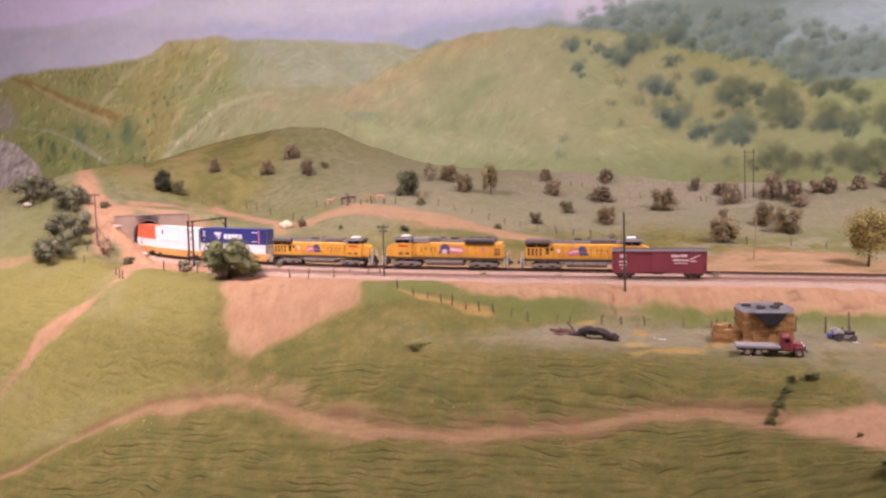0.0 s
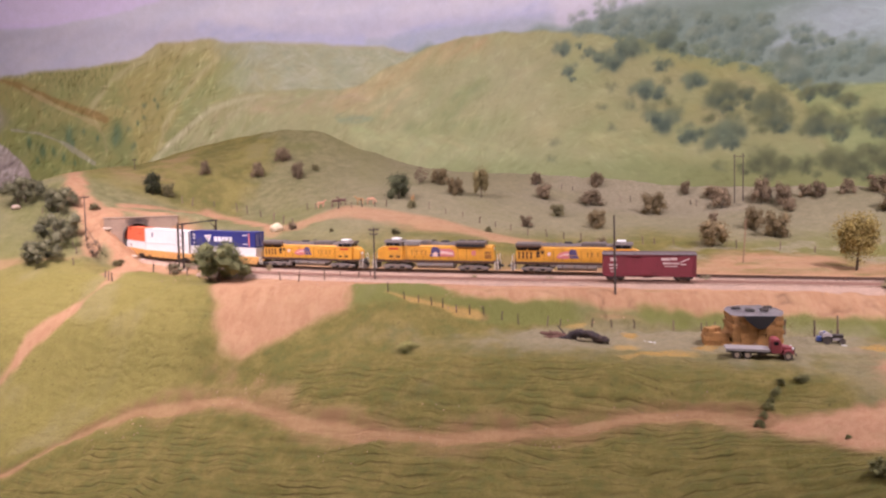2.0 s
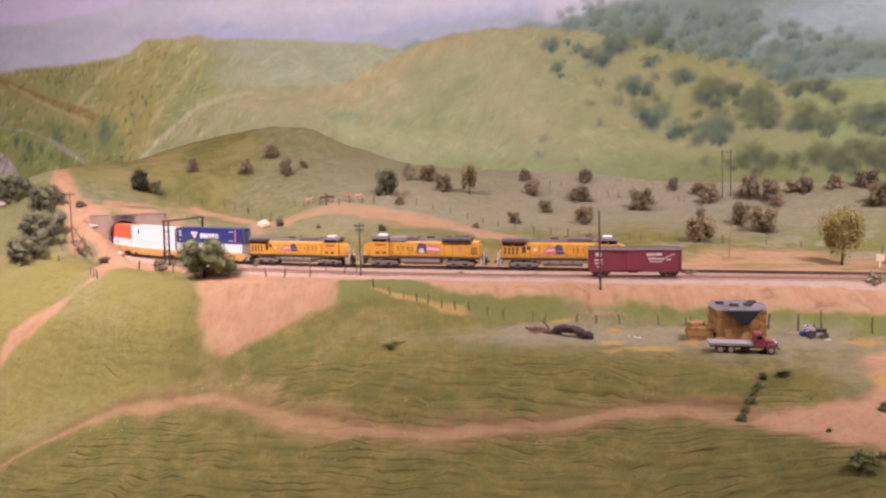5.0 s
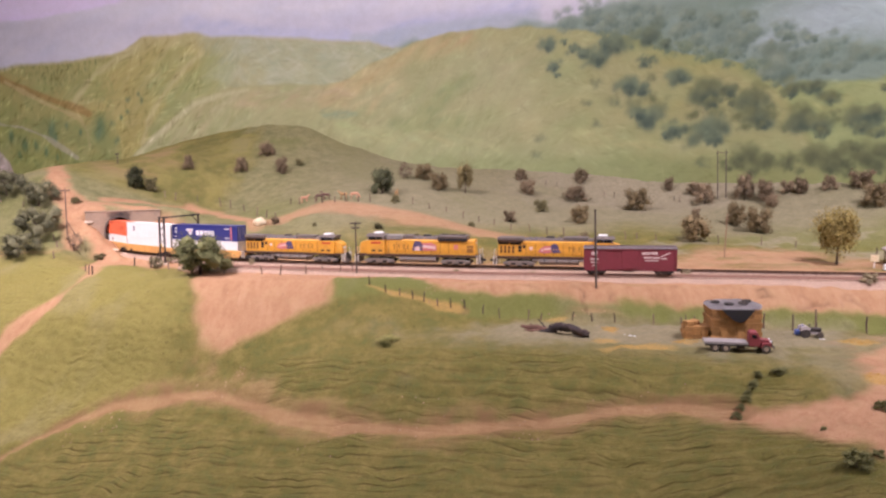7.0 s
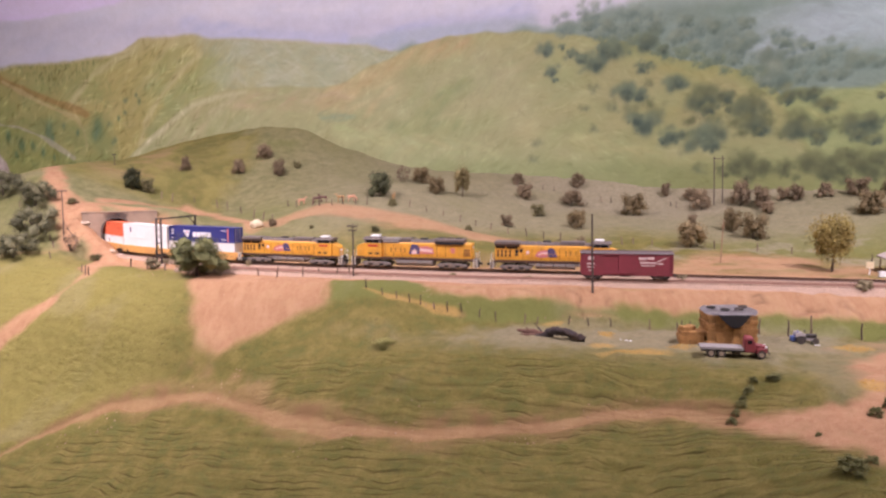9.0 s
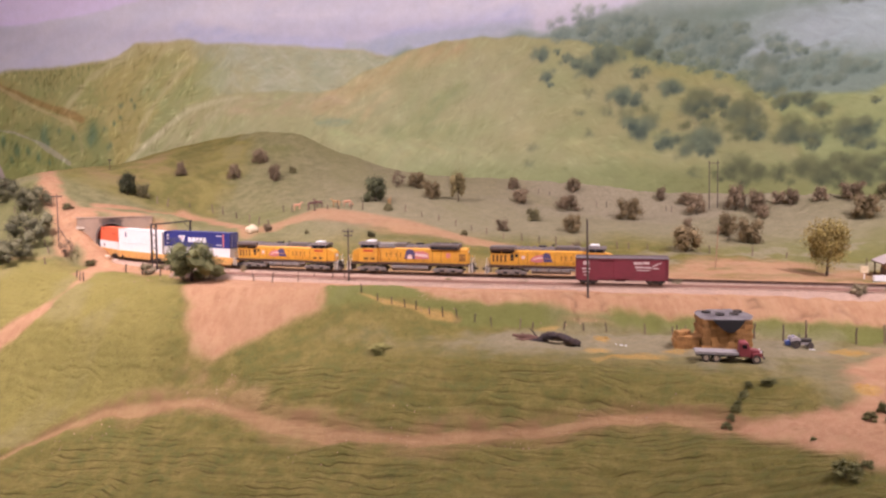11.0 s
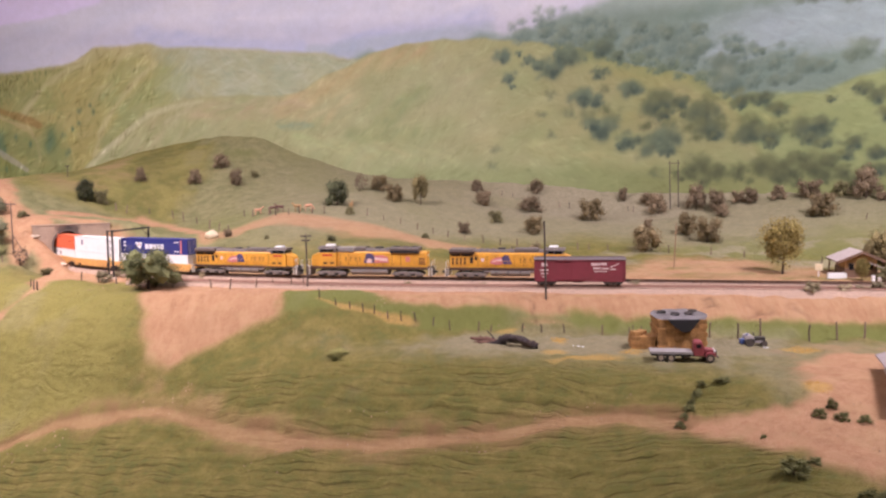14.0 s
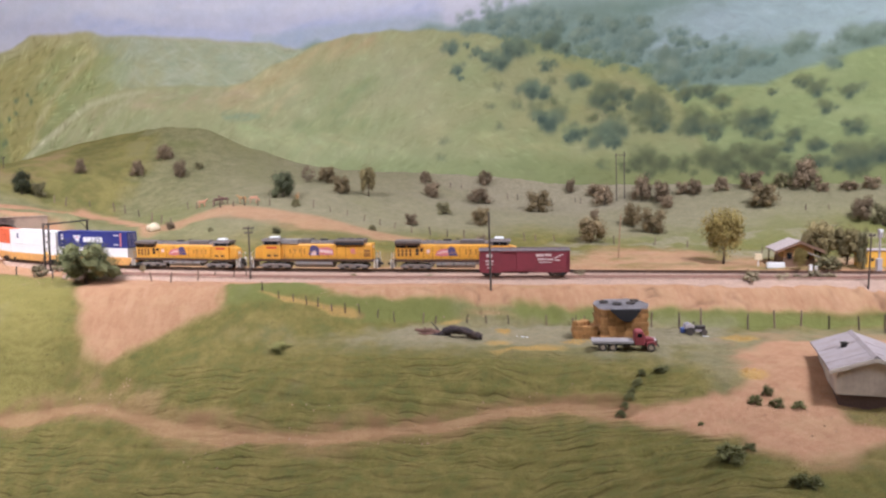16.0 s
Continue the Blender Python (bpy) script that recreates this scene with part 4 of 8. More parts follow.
    brush(hill * pale, 260, (-0.3, 0.7, 0.17, 0.29), lambda x, z: -14, [(0.58, 0.56, 0.33), (0.54, 0.55, 0.34), (0.50, 0.53, 0.30), (0.60, 0.54, 0.33)], 0.034, 0.010, 0.45, 20)
    base = hill * smooth01(0.185 - Z + 2 * warp, -0.015, 0.02) * smooth01(X, -0.05, 0.08)
    img = over(img, (0.385, 0.415, 0.225), 0.5 * base)
    # the shoulder's long dry grass
    left = hill * (1 - smooth01(X, -0.56, -0.34))
    brush(left, 520, (-0.9, -0.3, 0.12, 0.39), lambda x, z: 50 if x < -0.5 else 38, [(0.63, 0.565, 0.38), (0.45, 0.45, 0.24), (0.58, 0.54, 0.33), (0.42, 0.43, 0.22), (0.60, 0.51, 0.33)], 0.034, 0.0055, 0.5, 12)
    img = over(img, (0.66, 0.60, 0.41), 0.6 * hill * along([(-0.47, 0.372), (-0.555, 0.357), (-0.619, 0.336), (-0.686, 0.286), (-0.736, 0.247), (-0.786, 0.20)], 0.001, 0.012))
    img = over(img, (0.42, 0.43, 0.23), 0.45 * ridge * (1 - hill) * along([(-0.555, 0.385), (-0.64, 0.360), (-0.70, 0.310), (-0.75, 0.262)], 0.002, 0.022))
    rim = hill * (1 - smooth01(depth + 0.02 * soft, 0.004, 0.05)) * smooth01(X, 0.40, 0.56)
    img = over(img, (0.425, 0.445, 0.245), 0.75 * rim)
    # right hill
    east, _ = below([(-1.9, 0.0), (0.72, 0.10), (0.80, 0.28), (0.85, 0.335), (0.893, 0.346), (1.0, 0.346), (1.05, 0.360), (1.088, 0.376), (1.145, 0.388), (1.18, 0.406), (1.22, 0.421), (1.75, 0.46)], 0.010, 2.0)
    east = east * (1 - hill * smooth01(depth, 0.0, 0.02) * (X < 0.93))
    img = over(img, (0.455, 0.485, 0.275), east)
    blotch(east, 160, (0.75, 1.6, 0.12, 0.44), [(0.50, 0.53, 0.33), (0.42, 0.46, 0.25), (0.47, 0.50, 0.27), (0.54, 0.54, 0.33)], 0.035, 0.45)
    brush(east, 380, (0.75, 1.6, 0.10, 0.44), lambda x, z: 12, [(0.53, 0.54, 0.33), (0.42, 0.47, 0.26), (0.48, 0.51, 0.29), (0.40, 0.45, 0.26)], 0.045, 0.012, 0.34, 18)
    ochre = np.clip(along([(0.60, 0.435), (0.70, 0.395), (0.78, 0.36)], 0.005, 0.035) + along([(0.56, 0.305), (0.64, 0.305)], 0.005, 0.03) + along([(0.88, 0.29), (0.98, 0.30)], 0.004, 0.025), 0, 1)
    brush(np.clip(hill + east, 0, 1) * ochre, 200, (0.5, 1.0, 0.26, 0.46), lambda x, z: -18, [(0.51, 0.455, 0.23), (0.48, 0.44, 0.23), (0.53, 0.49, 0.27)], 0.032, 0.010, 0.28, 18)
    foot = smooth01(0.175 - Z + 3 * warp, -0.02, 0.03) * smooth01(X, 0.50, 0.8)
    img = over(img, (0.42, 0.42, 0.225), 0.6 * foot)

    # a dry brush dragged over the whole land
    land_mask = np.clip(hill + ridge + east + 0.7 * wood, 0, 1)
    img = img * (1 + 0.035 * mottle * land_mask)[..., None]
    for _ in range(4200):
        x, z = rng.uniform(-1.32, 1.45), rng.uniform(0.11, 0.54)
        a = radians((slope(x, z) if x > -0.55 else 52) + rng.gauss(0, 26))
        lo, wi, k = rng.uniform(0.008, 0.024), rng.uniform(0.0022, 0.005), rng.choice((-0.16, -0.10, 0.10, 0.16)) * (1.2 if x < -0.6 else 0.4)
        s = window(x, z, lo * 1.3)
        if s[0].stop - s[0].start < 2 or s[1].stop - s[1].start < 2:
            continue
        dx, dz = X[s] - x, Z[s] - z
        u, v = dx * math.cos(a) + dz * math.sin(a), dz * math.cos(a) - dx * math.sin(a)
        hit = np.exp(-(u / lo) ** 2 * 2 - (v / wi) ** 2 * 2) * land_mask[s]
        img[s] = img[s] * (1 + k * hit[..., None] * np.array([1.0, 1.0, 1.25]))

    # painted oaks: many small touches, olive where the light falls, slate green below
    def oak(x, z, r, strength, lit, dark):
        for k in range(int(18 + 500 * r)):
            dx, dz = max(-1.0, min(1.0, rng.gauss(0, 0.44))), max(-0.85, min(0.95, rng.gauss(0.02, 0.40)))
            t = min(1.0, max(0.0, 0.50 + 0.62 * dz - 0.25 * dx + rng.gauss(0, 0.16)))
            hue = np.asarray(dark) * (1 - t) + np.asarray(lit) * t
            q = r * rng.uniform(0.28, 0.58)
            touch(x + r * 0.95 * dx, z + r * 0.85 * dz, rng.uniform(30, 120), q, q * rng.uniform(0.6, 1.0), hue * rng.uniform(0.86, 1.12), strength * rng.uniform(0.5, 1.0))
        for k in range(3):
            touch(x + r * rng.gauss(0.1, 0.25), z - r * rng.uniform(0.25, 0.6), rng.uniform(60, 120), r * 0.34, r * 0.22, np.asarray(dark) * 0.85, 0.5 * strength)

    SLATE, DEEP = (0.310, 0.345, 0.245), (0.165, 0.21, 0.18)
    OLIVE, UMBER = (0.330, 0.335, 0.20), (0.195, 0.215, 0.145)
    HAZE, BLUE = (0.395, 0.445, 0.37), (0.255, 0.32, 0.29)
    for _ in range(70):   # trees that break the hill's rim
        x = rng.uniform(0.46, 0.86)
        oak(x, pchip([0.4, 0.522, 0.586, 0.649, 0.709, 0.767, 0.812, 0.86], [0.515, 0.489, 0.464, 0.438, 0.424, 0.408, 0.385, 0.350], np.array([x]))[0] + rng.gauss(0.006, 0.010), rng.uniform(0.008, 0.018), 0.34, (0.375, 0.415, 0.30), (0.235, 0.295, 0.235))
    for _ in range(150):   # wood along the far ridge
        x = rng.uniform(0.36, 0.98)
        oak(x, 0.533 - 0.30 * max(0.0, x - 0.55) + rng.gauss(0, 0.026), rng.uniform(0.010, 0.020), 0.30, HAZE, BLUE)
    for _ in range(60):
        oak(rng.uniform(0.95, 1.6), 0.572 + rng.gauss(0, 0.018), rng.uniform(0.014, 0.026), 0.42, HAZE, (0.27, 0.31, 0.24))
    for _ in range(26):   # thin woods in the hollow between the hills
        x = rng.gauss(0.80, 0.10)
        oak(x, 0.29 + 0.14 * (0.84 - x) + rng.gauss(0, 0.03), rng.uniform(0.012, 0.022), 0.26, OLIVE, UMBER)
    for _ in range(40):   # low growth along the foot
        oak(rng.uniform(0.74, 1.45), rng.uniform(0.140, 0.190), rng.uniform(0.012, 0.022), 0.40, OLIVE, UMBER)
    for x, z, r in ((0.832, 0.424, 0.033), (0.851, 0.382, 0.036), (0.829, 0.370, 0.023), (0.777, 0.454, 0.028), (0.721, 0.505, 0.023), (0.684, 0.461, 0.019), (0.786, 0.506, 0.019), (0.732, 0.435, 0.016),
                    (0.766, 0.422, 0.016), (0.875, 0.408, 0.019), (0.895, 0.374, 0.016), (0.938, 0.378, 0.019), (0.965, 0.376, 0.020), (0.995, 0.407, 0.029), (1.029, 0.402, 0.020), (0.858, 0.457, 0.018),
                    (0.910, 0.447, 0.011), (0.936, 0.415, 0.016), (0.647, 0.484, 0.023), (0.665, 0.523, 0.020), (0.598, 0.515, 0.022), (0.547, 0.518, 0.020), (0.495, 0.519, 0.019), (0.442, 0.525, 0.016)):
        oak(x, z, r, 0.66, (0.375, 0.415, 0.335), (0.225, 0.285, 0.25))
    for x, z, r in ((1.07, 0.423, 0.020), (1.087, 0.437, 0.027), (1.139, 0.419, 0.018), (1.144, 0.387, 0.021), (1.188, 0.444, 0.034), (1.161, 0.446, 0.021), (1.214, 0.448, 0.020), (1.26, 0.45, 0.03), (1.31, 0.46, 0.03)):
        oak(x, z, r, 0.60, HAZE, (0.25, 0.30, 0.24))
    for x, z, r in ((0.321, 0.231, 0.017), (0.312, 0.189, 0.015), (0.437, 0.320, 0.016), (0.458, 0.368, 0.018), (0.459, 0.268, 0.016), (0.505, 0.324, 0.021), (0.602, 0.307, 0.028), (0.678, 0.222, 0.028),
                    (0.697, 0.166, 0.019), (0.544, 0.309, 0.027), (0.736, 0.282, 0.023)):
        oak(x, z, r, 0.27, OLIVE, (0.28, 0.31, 0.22))
    for x, z, r in ((0.340, 0.471, 0.026), (0.379, 0.475, 0.011), (0.405, 0.459, 0.018), (0.457, 0.435, 0.032), (0.430, 0.446, 0.021), (0.354, 0.415, 0.019), (0.362, 0.392, 0.010), (0.503, 0.463, 0.034),
                    (0.480, 0.467, 0.020), (0.574, 0.417, 0.022), (0.573, 0.478, 0.034), (0.614, 0.459, 0.016), (0.646, 0.377, 0.028), (0.532, 0.359, 0.031), (0.567, 0.350, 0.022), (0.577, 0.277, 0.034),
                    (0.558, 0.287, 0.020), (0.641, 0.248, 0.028), (0.621, 0.234, 0.014), (0.713, 0.241, 0.039), (0.725, 0.221, 0.022)):
        oak(x, z, r, 0.66, SLATE, DEEP)
    for x, z, r in ((0.702, 0.338, 0.040), (0.717, 0.309, 0.020), (0.753, 0.336, 0.025), (0.758, 0.307, 0.012), (0.797, 0.307, 0.040), (0.817, 0.273, 0.032), (0.822, 0.254, 0.015), (0.891, 0.262, 0.036),
                    (0.928, 0.250, 0.029), (0.933, 0.231, 0.017), (0.996, 0.260, 0.034), (1.002, 0.242, 0.020), (1.023, 0.276, 0.024), (1.026, 0.229, 0.018), (0.945, 0.310, 0.023), (0.909, 0.337, 0.024),
                    (0.872, 0.337, 0.026), (0.869, 0.324, 0.016)):
        oak(x, z, r, 0.64, OLIVE, DEEP)
    for x, z, r in ((0.795, 0.186, 0.032), (0.824, 0.166, 0.029), (0.773, 0.177, 0.017), (0.914, 0.179, 0.031), (0.954, 0.179, 0.034), (1.013, 0.179, 0.038), (0.945, 0.156, 0.023), (0.799, 0.146, 0.022),
                    (0.872, 0.173, 0.020), (0.983, 0.202, 0.020), (1.036, 0.191, 0.023)):
        oak(x, z, r, 0.52, OLIVE, UMBER)
    for x, z, r in ((1.094, 0.347, 0.021), (1.115, 0.329, 0.024), (1.079, 0.351, 0.012), (1.170, 0.323, 0.021), (1.129, 0.289, 0.021), (1.181, 0.246, 0.024), (1.165, 0.253, 0.012), (1.036, 0.328, 0.012),
                    (1.073, 0.228, 0.024), (1.063, 0.201, 0.018), (1.117, 0.207, 0.024), (1.156, 0.198, 0.015), (1.191, 0.182, 0.040), (1.221, 0.186, 0.028), (1.122, 0.169, 0.021), (1.101, 0.163, 0.018),
                    (1.152, 0.162, 0.015), (1.26, 0.33, 0.022), (1.30, 0.27, 0.020)):
        oak(x, z, r, 0.60, OLIVE, DEEP)
    grade = 1.0 + (0.30 + 0.22 * smooth01(X, 0.15, 0.75)) * smooth01(0.60 - Z, 0.0, 0.06)   # deepens the hill colours against the sky, more so towards the right
    return X, mural_y(X), Z, np.clip(np.clip(img, 0.01, 0.9) ** grade[..., None] * (1.06 - land_mask[..., None] * np.array([0.175, 0.125, 0.13])), 0.01, 0.92)


MX, MY, MZ, picture = paint_wall()
mural = new("backdrop", grid_mesh("backdrop", MX, MY, MZ))
colour_layer(mural.data, "picture", picture)
mural.data.materials.append(mural_material())
tagged(mural, "curved wall with a hand-painted mural of green hills and oaks", "backdrop", kind="structure")

# ---------------------------------------------------------------- the room round the layout
def box_into(bm, x0, x1, y0, y1, z0, z1):
    vs = [bm.verts.new((x, y, z)) for x in (x0, x1) for y in (y0, y1) for z in (z0, z1)]
    for f in ((0, 1, 3, 2), (4, 6, 7, 5), (0, 4, 5, 1), (2, 3, 7, 6), (0, 2, 6, 4), (1, 5, 7, 3)):
        bm.faces.new([vs[i] for i in f])
    return vs


def finish(name, bm, material, smooth=False):
    bmesh.ops.recalc_face_normals(bm, faces=bm.faces[:])
    me = bpy.data.meshes.new(name)
    bm.to_mesh(me)
    bm.free()
    me.materials.append(material)
    if smooth:
        me.polygons.foreach_set("use_smooth", [True] * len(me.polygons))
    return me


def slab(name, x0, x1, y0, y1, z0, z1, material, label, category):
    bm = bmesh.new()
    box_into(bm, x0, x1, y0, y1, z0, z1)
    return tagged(new(name, finish(name, bm, material)), label, category, kind="structure")


wall_paint = mat("wall_paint", (0.72, 0.68, 0.62), 0.85, fine=60, coarse=3, grain=0.04, dirt_amount=0.1)
carpet = mat("carpet", (0.16, 0.13, 0.11), 0.95, fine=300, coarse=8, bump=0.4)
fascia_wood = mat("fascia_board", (0.10, 0.085, 0.06), 0.6, fine=120, coarse=10)
slab("floor", -2.6, 2.6, -2.2, 2.8, -1.15, -1.10, carpet, "dark carpet on the aisle floor", "floor")
slab("ceiling", -2.6, 2.6, -2.2, 2.8, 1.45, 1.50, wall_paint, "plain off-white ceiling above the layout", "ceiling")
slab("wall_south", -2.6, 2.6, -2.25, -2.2, -1.10, 1.45, wall_paint, "plain off-white wall behind the aisle", "wall")
slab("wall_west", -2.65, -2.6, -2.2, 2.8, -1.10, 1.45, wall_paint, "plain off-white side wall", "wall")
slab("wall_east", 2.6, 2.65, -2.2, 2.8, -1.10, 1.45, wall_paint, "plain off-white side wall", "wall")
slab("wall_north", -2.6, 2.6, 2.75, 2.8, -1.10, 1.45, wall_paint, "plain wall behind the painted backdrop", "wall")
slab("fascia", X0, X1, 0.47, 0.49, -1.10, -0.52, fascia_wood, "dark painted board along the front of the layout", "fascia")

# ---------------------------------------------------------------- building helpers
def part(name, bm, material, parent, label="", smooth=False):
    """Links a bmesh as one mesh object under a thing or a part."""
    ob = new(name, finish(name, bm, material, smooth))
    ob.parent = parent
    return tagged(ob, label) if label else ob


def shared(name, mesh, parent, m=None, label=""):
    ob = new(name, mesh)
    ob.parent = parent
    if m is not None:
        ob.matrix_basis = m
    return tagged(ob, label) if label else ob


def thing(name, m, label, category, group="", kind=""):
    ob = new(name)
    ob.empty_display_size = 0.01
    ob.matrix_basis = m
    return tagged(ob, label, category, group, kind)


def boxes(*items, s=1.0, bevel=0.0):
    bm = bmesh.new()
    for it in items:
        box_into(bm, *[v * s for v in it])
    if bevel:
        bmesh.ops.bevel(bm, geom=bm.edges[:], offset=bevel * s, segments=1, affect="EDGES", clamp_overlap=True)
    return bm


def prism(profile, y0, y1, s=1.0, bevel=0.0):
    """A side outline (x, z) drawn out from y0 to y1."""
    bm = bmesh.new()
    a = [bm.verts.new((x * s, y0 * s, z * s)) for x, z in profile]
    b = [bm.verts.new((x * s, y1 * s, z * s)) for x, z in profile]
    bm.faces.new(a)
    bm.faces.new(b[::-1])
    for i in range(len(a)):
        j = (i + 1) % len(a)
        bm.faces.new((a[i], b[i], b[j], a[j]))
    if bevel:
        bmesh.ops.bevel(bm, geom=bm.edges[:], offset=bevel * s, segments=1, affect="EDGES", clamp_overlap=True)
    return bm


def cross(profile, x0, x1, s=1.0, bevel=0.0):
    """An end outline (y, z) drawn out from x0 to x1."""
    bm = prism([(p[0], p[1]) for p in profile], x0, x1, s, bevel)
    for v in bm.verts:
        v.co.x, v.co.y = v.co.y, v.co.x
    return bm


def tubes(lines, r, s=1.0, seg=6, taper=1.0, bm=None):
    """Round bars along lines of points."""
    bm = bm or bmesh.new()
    for pts in lines:
        pts = [Vector(p) * s for p in pts]
        rings = []
        for i, p in enumerate(pts):
            d = (pts[min(i + 1, len(pts) - 1)] - pts[max(i - 1, 0)]).normalized()
            u = d.cross(Vector((0, 0, 1)) if abs(d.z) < 0.9 else Vector((1, 0, 0))).normalized()
            v = d.cross(u)
            rr = r * s * (1 + (taper - 1) * i / max(1, len(pts) - 1))
            rings.append([bm.verts.new(p + rr * (math.cos(2 * math.pi * k / seg) * u + math.sin(2 * math.pi * k / seg) * v)) for k in range(seg)])
        for a, b in zip(rings, rings[1:]):
            for k in range(seg):
                bm.faces.new((a[k], a[(k + 1) % seg], b[(k + 1) % seg], b[k]))
        bm.faces.new(rings[0])
        bm.faces.new(rings[-1])
    return bm


def discs(centres, r, half, axis="y", s=1.0, seg=14):
    """Short round drums, such as wheels."""
    bm = bmesh.new()
    for c in centres:
        d = {"x": Vector((half, 0, 0)), "y": Vector((0, half, 0)), "z": Vector((0, 0, half))}[axis]
        tubes([[Vector(c) - d, Vector(c) + d]], r, s, seg, 1.0, bm)
    return bm


def lumps(spots, seed, rough=0.18, sub=2):
    """Rounded, uneven lumps: (x, y, z, rx, ry, rz) each."""
    rng = random.Random(seed)
    bm = bmesh.new()
    for x, y, z, rx, ry, rz in spots:
        made = bmesh.ops.create_icosphere(bm, subdivisions=sub, radius=1.0)["verts"]
        off = Vector((rng.uniform(0, 99), rng.uniform(0, 99), rng.uniform(0, 99)))
        for v in made:
            k = 1 + rough * noise.noise(v.co * 1.7 + off) * 2
            v.co = Vector((x + v.co.x * rx * k, y + v.co.y * ry * k, z + v.co.z * rz * k))
    return bm


def on_land(x, y, turn=0.0, lift=0.0, size=1.0):
    return pose(x, y, land(x, y) + lift, 0, 0, turn) @ Matrix.Scale(size, 4)


dark_iron = mat("dark_iron", (0.035, 0.033, 0.032), 0.55, 0.3, dirt=(0.16, 0.10, 0.07), dirt_amount=0.5)
rail_steel = mat("rail_steel", (0.13, 0.085, 0.065), 0.42, 0.75, fine=1500, dirt=(0.22, 0.12, 0.07))
tie_wood = mat("tie_wood", (0.33, 0.235, 0.18), 0.9, island=0.3, dirt=(0.30, 0.2, 0.14))
ballast = mat("ballast", (0.44, 0.30, 0.215), 0.95, grain=0.45, fine=1400, coarse=25, bump=1.0, dirt=(0.34, 0.24, 0.185), dirt_amount=0.6)
post_wood = mat("post_wood", (0.155, 0.105, 0.075), 0.9, grain=0.3, vary=0.5)
pole_wood = mat("pole_wood", (0.085, 0.062, 0.05), 0.85, grain=0.3, vary=0.25)
pale_wood = mat("pale_wood", (0.30, 0.19, 0.11), 0.85, grain=0.25)
concrete = mat("portal_concrete", (0.37, 0.27, 0.19), 0.9, fine=500, coarse=30, dirt=(0.2, 0.15, 0.11), dirt_amount=0.6, bump=0.4)
black_hole = mat("tunnel_lining", (0.03, 0.027, 0.025), 0.95)
white_plastic = mat("white_plastic", (0.8, 0.8, 0.78), 0.5, grain=0.05, dirt=(0.55, 0.52, 0.48), dirt_amount=0.2)
glass_dark = mat("dark_glazing", (0.012, 0.013, 0.015), 0.12, grain=0.0, bump=0.0)

# ---------------------------------------------------------------- track
def dense(fn, x0, x1, step=0.004):
    xs = np.arange(x0, x1, step)
    return np.stack([xs, fn(xs)], 1)


def sweep(line, profile, z=0.0):
    """Draws an outline (sideways, up) along a plan line."""
    d = np.gradient(line, axis=0)
    d /= np.linalg.norm(d, axis=1, keepdims=True)
    n = np.stack([-d[:, 1], d[:, 0]], 1)
    bm = bmesh.new()
    rows = [[bm.verts.new((p[0] + q[0] * o, p[1] + q[1] * o, z + h)) for o, h in profile] for p, q in zip(line, n)]
    for a, b in zip(rows, rows[1:]):
        for k in range(len(profile) - 1):
            bm.faces.new((a[k], a[k + 1], b[k + 1], b[k]))
    for end in (rows[0], rows[-1]):
        bm.faces.new(end)
    return bm


def lay_track(name, fn, x0, x1, label, steel, sleeper):
    root = thing(name, Matrix(), label, "track", kind="structure")
    line = dense(fn, x0, x1)
    part("roadbed", sweep(line, [(-0.032, -0.018), (-0.0165, -0.0040), (0.0165, -0.0040), (0.032, -0.018)]), ballast, root, "grey-tan crushed stone ballast")
    for side in (-0.0079, 0.0079):
        part("rail", sweep(line, [(side - 0.0011, -0.0024), (side - 0.0004, -0.0018), (side - 0.0006, 0.0), (side + 0.0006, 0.0), (side + 0.0004, -0.0018),
                                  (side + 0.0011, -0.0024)]), steel, root)
    seg = np.hypot(*np.diff(line, axis=0).T)
    arc = np.concatenate([[0], np.cumsum(seg)])
    rng = random.Random(len(name))
    bm = bmesh.new()
    for s in np.arange(0.003, arc[-1], 0.0056):
        x, y = np.interp(s, arc, line[:, 0]), np.interp(s, arc, line[:, 1])
        k = min(int(np.searchsorted(arc, s)), len(seg) - 1)
        a = math.atan2(line[k + 1, 1] - line[k, 1], line[k + 1, 0] - line[k, 0]) + rng.uniform(-0.02, 0.02)
        vs = box_into(bm, -0.0012, 0.0012, -0.0125, 0.0125, -0.0055, -0.0031 + rng.uniform(0, 0.0004))
        c, sn = math.cos(a), math.sin(a)
        for v in vs:
            v.co.x, v.co.y = x + c * v.co.x - sn * v.co.y, y + sn * v.co.x + c * v.co.y
    tagged(part("ties", bm, sleeper, root, "creosoted wooden ties"), kind="stuff")
    return root


lay_track("main_track", main_y, -0.88, 1.58, "main railway track on grey-tan ballast curving into the tunnel", rail_steel, tie_wood)
lay_track("siding_track", siding_y, -0.40, 1.58, "rusty siding track sunk in tan dirt beside the main line",
          mat("rusty_rail", (0.34, 0.20, 0.145), 0.75, 0.0, fine=1500, dirt=(0.24, 0.13, 0.09)), mat("buried_tie", (0.44, 0.31, 0.225), 0.95, island=0.2, dirt=(0.36, 0.25, 0.18)))

_line = dense(main_y, -0.9, 1.5, 0.002)
_arc = np.concatenate([[0], np.cumsum(np.hypot(*np.diff(_line, axis=0).T))])


def at_arc(s):
    return np.array([np.interp(s, _arc, _line[:, 0]), np.interp(s, _arc, _line[:, 1])])


